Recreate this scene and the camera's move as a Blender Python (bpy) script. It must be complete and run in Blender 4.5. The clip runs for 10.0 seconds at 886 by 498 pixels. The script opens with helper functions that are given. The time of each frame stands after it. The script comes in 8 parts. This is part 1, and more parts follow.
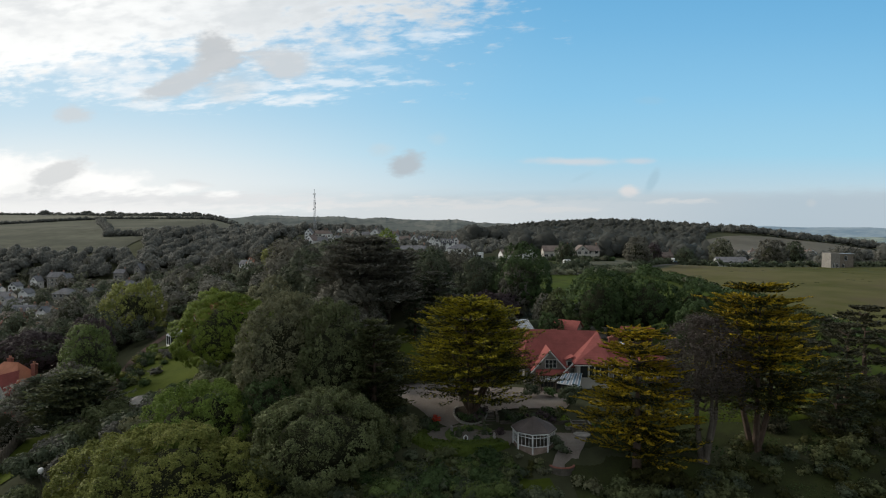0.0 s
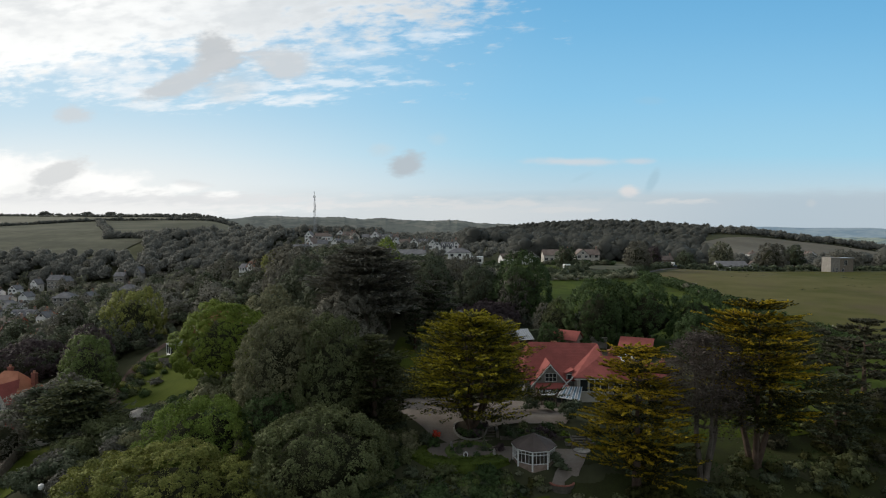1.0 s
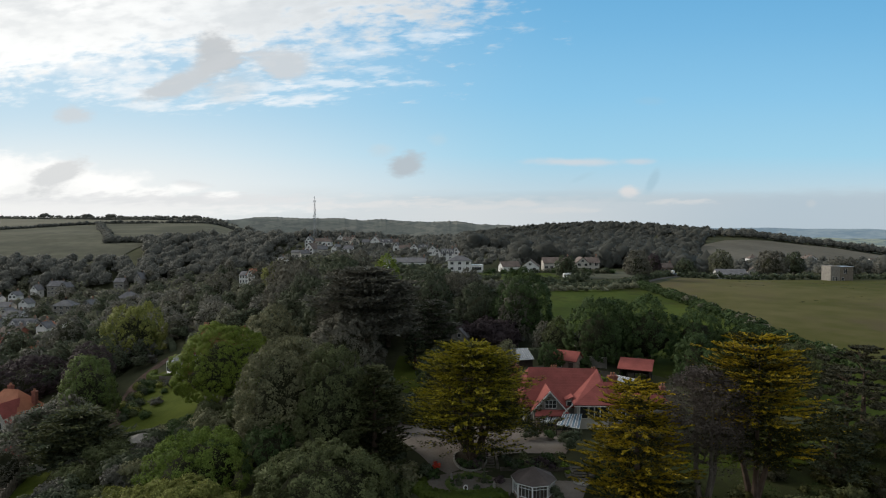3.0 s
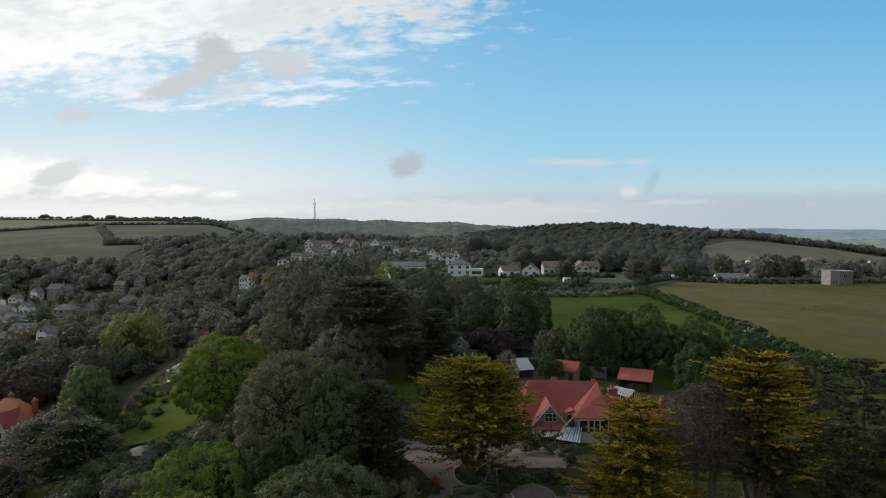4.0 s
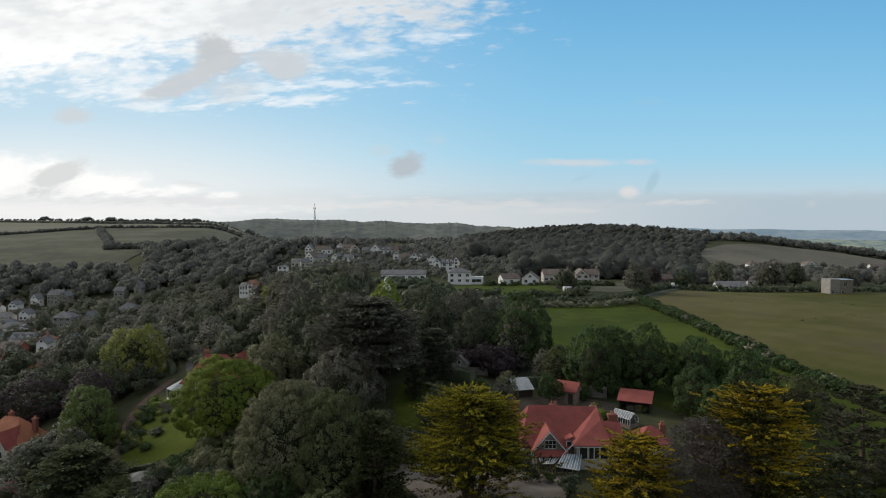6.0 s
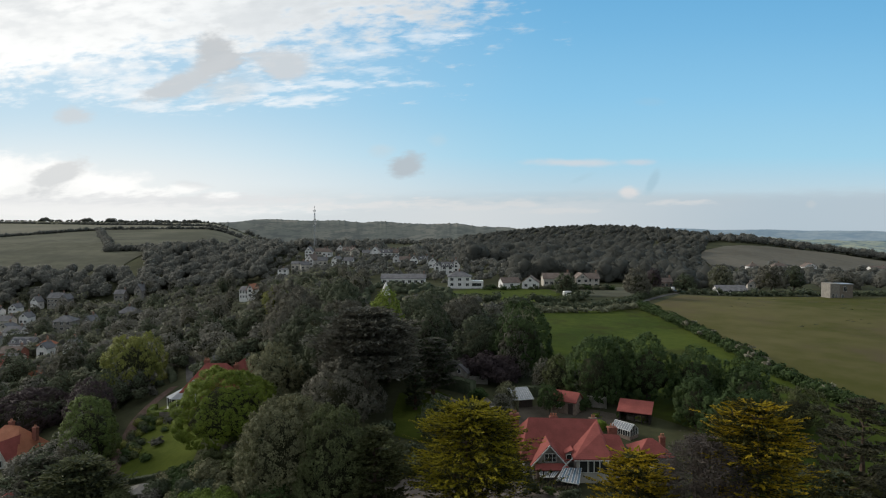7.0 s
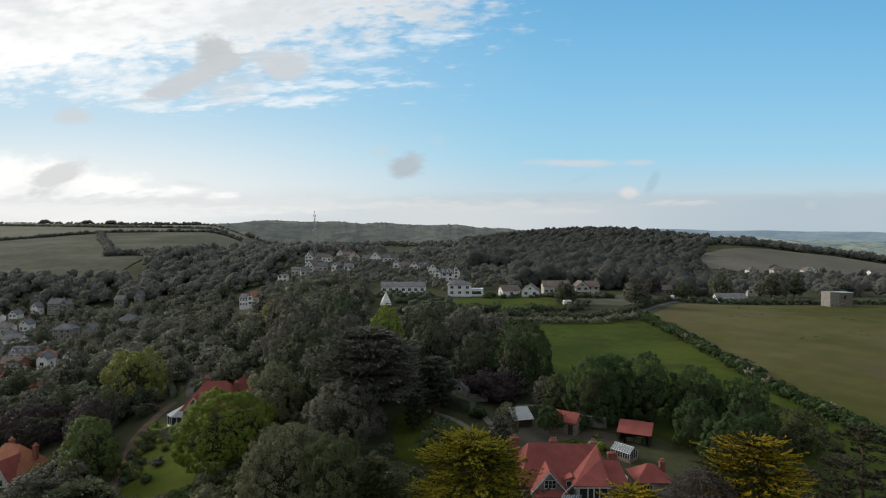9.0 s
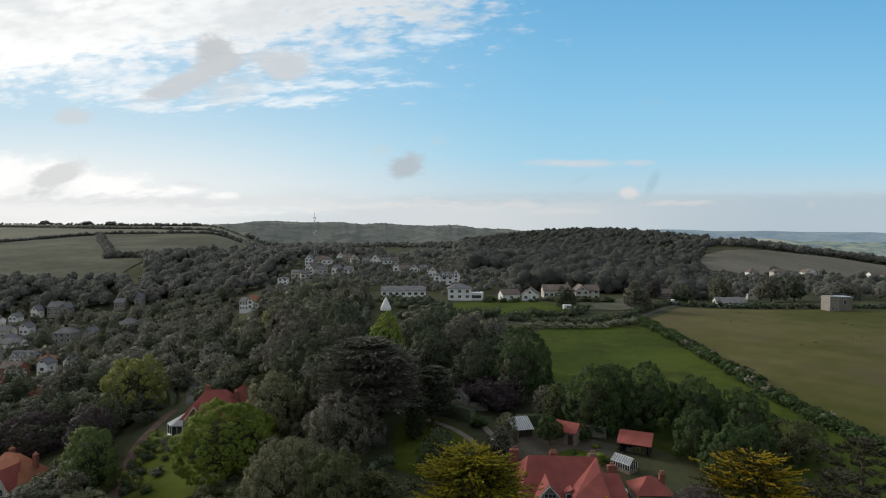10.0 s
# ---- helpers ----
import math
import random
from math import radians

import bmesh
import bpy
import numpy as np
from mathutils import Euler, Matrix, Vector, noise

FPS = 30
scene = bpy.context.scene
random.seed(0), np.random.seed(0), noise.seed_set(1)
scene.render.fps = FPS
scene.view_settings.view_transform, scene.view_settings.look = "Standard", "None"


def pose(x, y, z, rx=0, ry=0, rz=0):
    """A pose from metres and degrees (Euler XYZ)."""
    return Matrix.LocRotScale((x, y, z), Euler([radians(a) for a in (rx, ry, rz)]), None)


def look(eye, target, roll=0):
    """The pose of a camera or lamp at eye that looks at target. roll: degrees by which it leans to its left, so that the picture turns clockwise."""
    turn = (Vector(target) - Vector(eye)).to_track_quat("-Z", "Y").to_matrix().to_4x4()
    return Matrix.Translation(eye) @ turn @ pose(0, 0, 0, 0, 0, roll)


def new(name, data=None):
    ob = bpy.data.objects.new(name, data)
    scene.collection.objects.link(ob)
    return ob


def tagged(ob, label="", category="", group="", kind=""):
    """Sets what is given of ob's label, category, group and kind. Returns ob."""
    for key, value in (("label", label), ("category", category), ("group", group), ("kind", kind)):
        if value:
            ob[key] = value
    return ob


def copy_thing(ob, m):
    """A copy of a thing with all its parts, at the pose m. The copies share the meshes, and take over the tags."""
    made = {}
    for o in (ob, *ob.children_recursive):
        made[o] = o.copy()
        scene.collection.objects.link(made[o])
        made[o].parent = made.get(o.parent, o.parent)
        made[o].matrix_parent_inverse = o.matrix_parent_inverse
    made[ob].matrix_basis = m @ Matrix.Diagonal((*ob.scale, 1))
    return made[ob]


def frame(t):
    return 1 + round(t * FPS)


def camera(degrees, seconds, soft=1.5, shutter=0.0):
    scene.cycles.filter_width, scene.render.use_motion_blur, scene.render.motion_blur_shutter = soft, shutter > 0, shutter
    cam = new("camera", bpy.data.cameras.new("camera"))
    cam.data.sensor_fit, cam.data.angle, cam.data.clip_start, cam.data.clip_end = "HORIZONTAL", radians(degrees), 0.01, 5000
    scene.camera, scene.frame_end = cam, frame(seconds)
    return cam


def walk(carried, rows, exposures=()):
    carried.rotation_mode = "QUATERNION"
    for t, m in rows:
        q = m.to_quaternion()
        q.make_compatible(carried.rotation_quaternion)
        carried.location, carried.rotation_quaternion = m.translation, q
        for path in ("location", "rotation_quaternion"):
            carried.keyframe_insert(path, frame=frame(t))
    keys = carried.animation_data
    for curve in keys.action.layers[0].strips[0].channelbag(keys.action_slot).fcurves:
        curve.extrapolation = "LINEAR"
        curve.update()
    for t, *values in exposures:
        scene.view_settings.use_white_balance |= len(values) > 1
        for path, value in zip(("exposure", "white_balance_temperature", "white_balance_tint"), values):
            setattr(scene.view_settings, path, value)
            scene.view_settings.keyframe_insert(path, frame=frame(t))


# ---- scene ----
# The drone climbs straight up, 1.9 metres a second, looking almost level over the garden.
cam = camera(73.0, 10.0, soft=1.1)
PATH = [(t, 0, 0, 25 + 1.9 * t, 88.2 + 0.016 * t, 0, 0) for t in (0, 0.5, 1, 1.5, 2, 2.5, 4, 4.5, 5, 5.5, 7, 7.5, 8, 8.5, 9, 9.5, 10)]
walk(cam, [(t, pose(*p)) for t, *p in PATH])

# ---- sky and sun ----
SUN_AZIMUTH, SUN_HEIGHT = radians(-62), radians(24)   # from straight ahead, to the left


class Nodes:
    """A small shorthand for building node graphs."""

    def __init__(self, tree, fresh=True):
        self.t = tree
        if fresh:
            tree.nodes.clear()

    def add(self, kind, **settings):
        n = self.t.nodes.new(kind)
        for key, value in settings.items():
            if key == "operation":
                n.operation = value
            elif key == "blend_type":
                n.blend_type = value
            elif key == "data_type":
                n.data_type = value
        return n

    def plug(self, value, socket):
        if isinstance(value, bpy.types.NodeSocket):
            self.t.links.new(value, socket)
        elif isinstance(value, (tuple, list)) and len(value) == 3 and socket.type == "RGBA":
            socket.default_value = (*value, 1.0)
        else:
            socket.default_value = value

    def math(self, op, a, b=0.0, c=0.0):
        n = self.add("ShaderNodeMath", operation=op)
        for k, v in enumerate((a, b, c)):
            self.plug(v, n.inputs[k])
        return n.outputs[0]

    def ramp(self, v, lo, hi, to_lo=0.0, to_hi=1.0, smooth=True):
        n = self.add("ShaderNodeMapRange")
        n.interpolation_type = "SMOOTHSTEP" if smooth else "LINEAR"
        for k, val in enumerate((v, lo, hi, to_lo, to_hi)):
            self.plug(val, n.inputs[k])
        return n.outputs[0]

    def mix(self, f, a, b, blend="MIX"):
        n = self.add("ShaderNodeMix", data_type="RGBA", blend_type=blend)
        n.clamp_factor = True
        self.plug(f, n.inputs[0]), self.plug(a, n.inputs[6]), self.plug(b, n.inputs[7])
        return n.outputs[2]

    def noise(self, vec, scale, detail=4.0, rough=0.55, lac=2.0):
        n = self.add("ShaderNodeTexNoise")
        if vec is not None:
            self.plug(vec, n.inputs["Vector"])
        self.plug(scale, n.inputs["Scale"]), self.plug(detail, n.inputs["Detail"]), self.plug(rough, n.inputs["Roughness"])
        return n.outputs["Fac"]

    def vec(self, x, y, z):
        n = self.add("ShaderNodeCombineXYZ")
        for k, v in enumerate((x, y, z)):
            self.plug(v, n.inputs[k])
        return n.outputs[0]

    def stops(self, f, stops):
        n = self.add("ShaderNodeValToRGB")
        while len(n.color_ramp.elements) < len(stops):
            n.color_ramp.elements.new(0.5)
        for e, (p, c) in zip(n.color_ramp.elements, stops):
            e.position, e.color = p, (*c, 1.0)
        self.plug(f, n.inputs[0])
        return n.outputs[0]


def build_world():
    w = bpy.data.worlds.new("evening_sky")
    scene.world = w
    w.use_nodes = True
    g = Nodes(w.node_tree)
    sky = g.add("ShaderNodeTexSky")
    sky.sky_type, sky.sun_disc = "NISHITA", False
    sky.sun_elevation, sky.sun_rotation = SUN_HEIGHT, SUN_AZIMUTH
    clear = g.mix(1.0, sky.outputs[0], (0.12, 0.12, 0.12), "MULTIPLY")
    where = g.add("ShaderNodeTexCoord").outputs["Generated"]
    sep = g.add("ShaderNodeSeparateXYZ")
    g.plug(where, sep.inputs[0])
    x, y, z = sep.outputs
    ahead = g.math("MAXIMUM", y, 0.12)
    u, v = g.math("DIVIDE", x, ahead), g.math("DIVIDE", z, ahead)
    # the clear evening gradient ahead: pale at the horizon, blue above
    blue = g.stops(g.ramp(v, -0.02, 0.42, smooth=False), [
        (0.0, (0.45, 0.51, 0.55)), (0.16, (0.475, 0.575, 0.635)), (0.20, (0.503, 0.660, 0.749)), (0.33, (0.353, 0.640, 0.818)),
        (0.55, (0.257, 0.560, 0.808)), (0.8, (0.182, 0.470, 0.749)), (1.0, (0.139, 0.410, 0.699))])
    left = g.ramp(u, 0.25, -0.75)
    low = g.ramp(v, 0.22, 0.05)
    blue = g.mix(g.math("MULTIPLY", left, 0.50), blue, (0.82, 0.89, 0.91))
    blue = g.mix(g.math("MULTIPLY", g.math("MULTIPLY", left, low), 0.95), blue, (0.92, 0.92, 0.90))
    # a veil along the horizon
    flat = g.vec(g.math("MULTIPLY", u, 3.0), g.math("MULTIPLY", v, 22.0), 0.0)
    veil = g.math("MULTIPLY", g.ramp(g.noise(flat, 1.6, 5.0), 0.38, 0.66), g.ramp(v, 0.082, 0.05))
    blue = g.mix(g.math("MULTIPLY", veil, 0.55), blue, g.mix(left, (0.50, 0.57, 0.62), (0.80, 0.82, 0.81)))
    # one coordinate field for all the clouds: lumps lie along slightly tilted rows
    tilt = g.math("ADD", v, g.math("MULTIPLY", u, -0.06))
    uv = g.vec(u, g.math("MULTIPLY", tilt, 2.3), 3.0)
    rows = g.vec(u, g.math("MULTIPLY", tilt, 4.2), 8.0)
    broad = g.noise(uv, 5.0, 3.0, 0.5)
    lumps = g.noise(uv, 21.0, 3.0, 0.5)
    wisps = g.noise(rows, 26.0, 5.0, 0.55)
    fluff = g.noise(uv, 55.0, 4.0, 0.6)
    mottle = g.math("ADD", g.math("MULTIPLY", lumps, 0.62), g.math("MULTIPLY", wisps, 0.38))
    ripple = g.math("ADD", g.math("MULTIPLY", g.noise(uv, 12.0, 3.0, 0.5), 0.5), g.math("ADD", g.math("MULTIPLY", lumps, 0.25), g.math("MULTIPLY", fluff, 0.25)))
    # the broken sheet of cloud above on the left
    edge = g.math("SUBTRACT", v, g.math("ADD", g.math("MULTIPLY_ADD", u, 0.115, 0.312), g.math("MULTIPLY", g.math("MAXIMUM", g.math("ADD", u, 0.04), 0.0), 0.42)))
    nearsun = g.ramp(u, 0.05, -0.72)
    cover = g.math("ADD", g.math("MULTIPLY", edge, g.math("MULTIPLY_ADD", nearsun, 6.0, 5.6)), g.math("ADD", g.math("MULTIPLY", g.math("SUBTRACT", mottle, 0.5), 3.0), g.math("MULTIPLY", g.math("SUBTRACT", broad, 0.5), 1.5)))
    cover = g.math("ADD", cover, g.math("MULTIPLY", g.math("SUBTRACT", fluff, 0.5), 0.55))
    sheet = g.ramp(cover, -0.30, 0.62)
    white = g.mix(nearsun, (0.80, 0.835, 0.86), (1.06, 1.06, 1.04))
    grey = g.mix(nearsun, (0.63, 0.67, 0.70), (0.76, 0.78, 0.79))
    thick = g.ramp(g.math("ADD", g.math("MULTIPLY", broad, 0.55), g.math("MULTIPLY", mottle, 0.45)), 0.40, 0.62)
    body = g.mix(g.math("MULTIPLY", g.math("MULTIPLY", thick, 0.8), g.ramp(v, 0.27, 0.38)), white, grey)
    body = g.mix(g.math("MULTIPLY", g.ramp(lumps, 0.50, 0.68), 0.32), body, grey)
    col = g.mix(g.math("MULTIPLY", sheet, 0.96), blue, body)

    def puff(col, u0, v0, a, b, tint, strength=1.0, slope=0.0, rag=0.7, soft=0.9, field=None):
        du = g.math("DIVIDE", g.math("SUBTRACT", u, u0), a)
        dv = g.math("DIVIDE", g.math("SUBTRACT", g.math("SUBTRACT", v, v0), g.math("MULTIPLY", g.math("SUBTRACT", u, u0), slope)), b)
        r = g.math("SQRT", g.math("ADD", g.math("MULTIPLY", du, du), g.math("MULTIPLY", dv, dv)))
        r = g.math("ADD", r, g.math("MULTIPLY", g.math("SUBTRACT", ripple if field is None else field, 0.5), rag * 4.0))
        return g.mix(g.math("MULTIPLY", g.ramp(r, 0.95 + soft * 0.5, 0.95 - soft * 0.5), strength), col, tint)

    # bright streaks under the sheet
    for u0, v0, a, b, s, slope in ((-0.245, 0.2175, 0.052, 0.007, 1.0, 0.05), (-0.195, 0.2445, 0.062, 0.006, 0.9, -0.02), (-0.475, 0.206, 0.058, 0.006, 0.95, -0.03), (-0.53, 0.231, 0.055, 0.008, 0.9, 0.0),
                                   (-0.505, 0.251, 0.05, 0.007, 0.8, 0.05), (-0.355, 0.219, 0.045, 0.007, 0.85, 0.02), (-0.31, 0.238, 0.05, 0.007, 0.8, 0.04), (-0.60, 0.228, 0.03, 0.006, 0.8, 0.0),
                                   (-0.575, 0.268, 0.05, 0.010, 0.7, 0.03), (-0.09, 0.2425, 0.02, 0.004, 0.6, 0.0), (-0.115, 0.265, 0.03, 0.005, 0.6, 0.0), (-0.045, 0.246, 0.012, 0.003, 0.5, 0.0),
                                   (0.035, 0.325, 0.014, 0.005, 0.7, 0.0), (-0.02, 0.320, 0.03, 0.008, 0.8, 0.0), (-0.11, 0.301, 0.03, 0.006, 0.75, 0.0), (-0.165, 0.292, 0.03, 0.007, 0.7, 0.0)):
        col = puff(col, u0 + 0.006, v0, a, b * 1.1, (0.95, 0.965, 0.975), s * 0.68, slope, 1.25, 1.9, wisps)
    # grey puffs hanging low, with paler hollows
    col = puff(col, -0.375, 0.290, 0.034, 0.044, (0.565, 0.59, 0.61), 0.95, 0.0, 0.85, 0.8)
    col = puff(col, -0.428, 0.247, 0.078, 0.020, (0.60, 0.63, 0.655), 0.92, 0.42, 0.9, 0.9)
    col = puff(col, -0.350, 0.238, 0.050, 0.022, (0.66, 0.70, 0.725), 0.6, 0.2, 0.8, 1.2)
    col = puff(col, -0.262, 0.278, 0.052, 0.022, (0.63, 0.66, 0.685), 0.9, 0.02, 0.95, 0.9)
    col = puff(col, -0.615, 0.193, 0.030, 0.016, (0.63, 0.67, 0.70), 0.85, 0.0, 0.8, 1.0)
    col = puff(col, -0.059, 0.108, 0.030, 0.017, (0.47, 0.525, 0.57), 0.92, 0.1, 0.75, 0.75)
    col = puff(col, -0.103, 0.136, 0.017, 0.010, (0.56, 0.67, 0.73), 0.5, 0.0, 0.7, 1.3)
    col = puff(col, -0.008, 0.152, 0.014, 0.009, (0.52, 0.66, 0.74), 0.35, 0.0, 0.7, 1.3)
    col = puff(col, 0.215, 0.114, 0.062, 0.006, (0.66, 0.68, 0.71), 0.75, -0.01, 0.6, 1.3)
    col = puff(col, 0.325, 0.115, 0.022, 0.005, (0.63, 0.66, 0.71), 0.6, 0.0, 0.6, 1.3)
    col = puff(col, 0.310, 0.064, 0.015, 0.010, (0.73, 0.72, 0.72), 0.9, 0.0, 0.6, 1.0)
    col = puff(col, 0.349, 0.083, 0.010, 0.013, (0.36, 0.53, 0.63), 0.55, 1.2, 0.7, 1.2)
    col = puff(col, 0.230, 0.088, 0.016, 0.005, (0.40, 0.58, 0.68), 0.35, 0.4, 0.6, 1.3)
    col = puff(col, 0.345, 0.215, 0.02, 0.006, (0.34, 0.56, 0.72), 0.3, 0.0, 0.6, 1.3)
    col = puff(col, 0.614, 0.045, 0.009, 0.006, (0.68, 0.67, 0.64), 0.85, 0.0, 0.6, 1.1)
    # the cumulus bank near the sun: lit heads over soft grey bodies
    col = puff(col, -0.66, 0.088, 0.16, 0.030, (0.99, 0.99, 0.975), 0.85, -0.12, 0.75, 1.0)
    for u0, v0, a, b in ((-0.655, 0.105, 0.040, 0.014), (-0.585, 0.083, 0.045, 0.014), (-0.545, 0.073, 0.04, 0.014), (-0.485, 0.062, 0.04, 0.010), (-0.43, 0.071, 0.03, 0.008), (-0.37, 0.058, 0.03, 0.008), (-0.735, 0.09, 0.04, 0.03)):
        col = puff(col, u0, v0, a, b, (1.02, 1.02, 1.0), 0.85, 0.0, 0.8, 0.8)
    col = puff(col, -0.645, 0.090, 0.050, 0.022, (0.69, 0.705, 0.71), 0.9, 0.35, 1.0, 0.8)
    col = puff(col, -0.42, 0.078, 0.028, 0.006, (0.74, 0.76, 0.77), 0.6, -0.1, 0.7, 1.2)
    col = puff(col, -0.48, 0.049, 0.30, 0.012, (0.76, 0.77, 0.78), 0.8, 0.0, 0.8, 1.2, wisps)
    col = puff(col, -0.60, 0.036, 0.30, 0.010, (0.90, 0.90, 0.89), 0.7, 0.0, 0.8, 1.2, wisps)
    # the flat grey bank that runs along the horizon to the right
    bank = g.ramp(g.math("ADD", g.math("SUBTRACT", v, g.math("MULTIPLY_ADD", u, 0.022, 0.046)), g.math("MULTIPLY", g.math("SUBTRACT", wisps, 0.5), 0.030)), 0.014, -0.012)
    bank = g.math("MULTIPLY", bank, g.ramp(u, -0.30, 0.05))
    col = g.mix(g.math("MULTIPLY", bank, 0.72), col, g.mix(g.ramp(u, 0.0, 0.6), (0.70, 0.725, 0.735), (0.45, 0.545, 0.62)))
    for u0, v0, a, b in ((-0.11, 0.043, 0.035, 0.007), (-0.03, 0.047, 0.04, 0.006), (0.05, 0.040, 0.05, 0.005), (0.12, 0.046, 0.04, 0.005), (0.20, 0.034, 0.05, 0.005), (0.40, 0.048, 0.05, 0.004), (-0.20, 0.041, 0.03, 0.006)):
        col = puff(col, u0, v0, a, b, g.mix(left, (0.66, 0.68, 0.69), (0.92, 0.91, 0.89)), 0.7, 0.0, 0.8, 1.2, wisps)
    # behind and beside, the sky goes on as clear air with thin cloud
    thin = g.ramp(g.noise(where, 2.2, 5.0), 0.30, 0.55)
    clear = g.mix(g.math("MULTIPLY", thin, 0.85), clear, (0.57, 0.60, 0.62))
    col = g.mix(g.ramp(y, 0.12, 0.45), clear, col)
    out, bg = g.add("ShaderNodeOutputWorld"), g.add("ShaderNodeBackground")
    g.plug(col, bg.inputs[0]), g.plug(1.0, bg.inputs[1])
    g.plug(bg.outputs[0], out.inputs[0])


build_world()
sun = new("sun", bpy.data.lights.new("sun", "SUN"))
sun.data.energy, sun.data.angle, sun.data.color = 2.6, radians(14), (1.0, 0.93, 0.83)
sun.matrix_world = look((math.sin(SUN_AZIMUTH) * math.cos(SUN_HEIGHT) * 900, math.cos(SUN_AZIMUTH) * math.cos(SUN_HEIGHT) * 900, math.sin(SUN_HEIGHT) * 900), (0, 0, 0))


# ---- materials ----
def surface(name, a, b, scale=1.0, rough=0.85, bump=0.0, bump_scale=30.0, island=0.0, thing=0.0, metal=0.0, fine=12.0, spec=0.3, through_light=0.0, patch=None, patch_scale=0.03):
    """Colour from a to b by broad and fine noise; island, thing: how much single leaves or single objects differ;
    patch: colour of stained or coarser spots."""
    m = bpy.data.materials.new(name)
    m.use_nodes = True
    g = Nodes(m.node_tree)
    at = g.add("ShaderNodeTexCoord").outputs["Object"]
    f = g.math("ADD", g.math("MULTIPLY", g.noise(at, scale, 5.0), 0.65), g.math("MULTIPLY", g.noise(at, scale * fine, 4.0), 0.35))
    col = g.mix(g.ramp(f, 0.34, 0.66), a, b)
    if patch:
        col = g.mix(g.math("MULTIPLY", g.ramp(g.noise(at, patch_scale, 7.0, 0.62), 0.50, 0.68), 0.75), col, patch)
    if island or thing:
        lum = 1.0
        if island:
            r = g.add("ShaderNodeNewGeometry").outputs["Random Per Island"]
            lum = g.math("MULTIPLY", lum, g.ramp(r, 0.0, 1.0, 1.0 - island, 1.0 + island, smooth=False))
        if thing:
            r = g.add("ShaderNodeObjectInfo").outputs["Random"]
            lum = g.math("MULTIPLY", lum, g.ramp(r, 0.0, 1.0, 1.0 - thing, 1.0 + thing, smooth=False))
        col = g.mix(1.0, col, g.vec(lum, lum, lum), "MULTIPLY")
    out, p = g.add("ShaderNodeOutputMaterial"), g.add("ShaderNodeBsdfPrincipled")
    g.plug(col, p.inputs["Base Color"])
    g.plug(rough, p.inputs["Roughness"]), g.plug(metal, p.inputs["Metallic"]), g.plug(spec, p.inputs["Specular IOR Level"])
    if bump:
        n = g.add("ShaderNodeBump")
        g.plug(bump, n.inputs["Strength"]), g.plug(0.05, n.inputs["Distance"])
        g.plug(g.noise(at, bump_scale, 4.0), n.inputs["Height"])
        g.plug(n.outputs[0], p.inputs["Normal"])
    if through_light:
        tr, mx = g.add("ShaderNodeBsdfTranslucent"), g.add("ShaderNodeMixShader")
        g.plug(col, tr.inputs[0]), g.plug(through_light, mx.inputs[0])
        g.plug(p.outputs[0], mx.inputs[1]), g.plug(tr.outputs[0], mx.inputs[2])
        g.plug(mx.outputs[0], out.inputs[0])
    else:
        g.plug(p.outputs[0], out.inputs[0])
    return m


def tiles(name, a, b, course=0.28, run=0.2, rough=0.8):
    """Roof tiles: courses up the slope and staggered joints, in relief and in slight changes of colour."""
    m = surface(name, a, b, 0.5, rough, 0.0, thing=0.06)
    g = Nodes(m.node_tree, fresh=False)
    p = [n for n in g.t.nodes if n.type == "BSDF_PRINCIPLED"][0]
    sep = g.add("ShaderNodeSeparateXYZ")
    g.plug(g.add("ShaderNodeTexCoord").outputs["Object"], sep.inputs[0])
    up = g.math("FRACT", g.math("DIVIDE", sep.outputs[2], course * 0.65))
    n = g.add("ShaderNodeBump")
    g.plug(0.6, n.inputs["Strength"]), g.plug(0.04, n.inputs["Distance"]), g.plug(up, n.inputs["Height"])
    g.plug(n.outputs[0], p.inputs["Normal"])
    return m


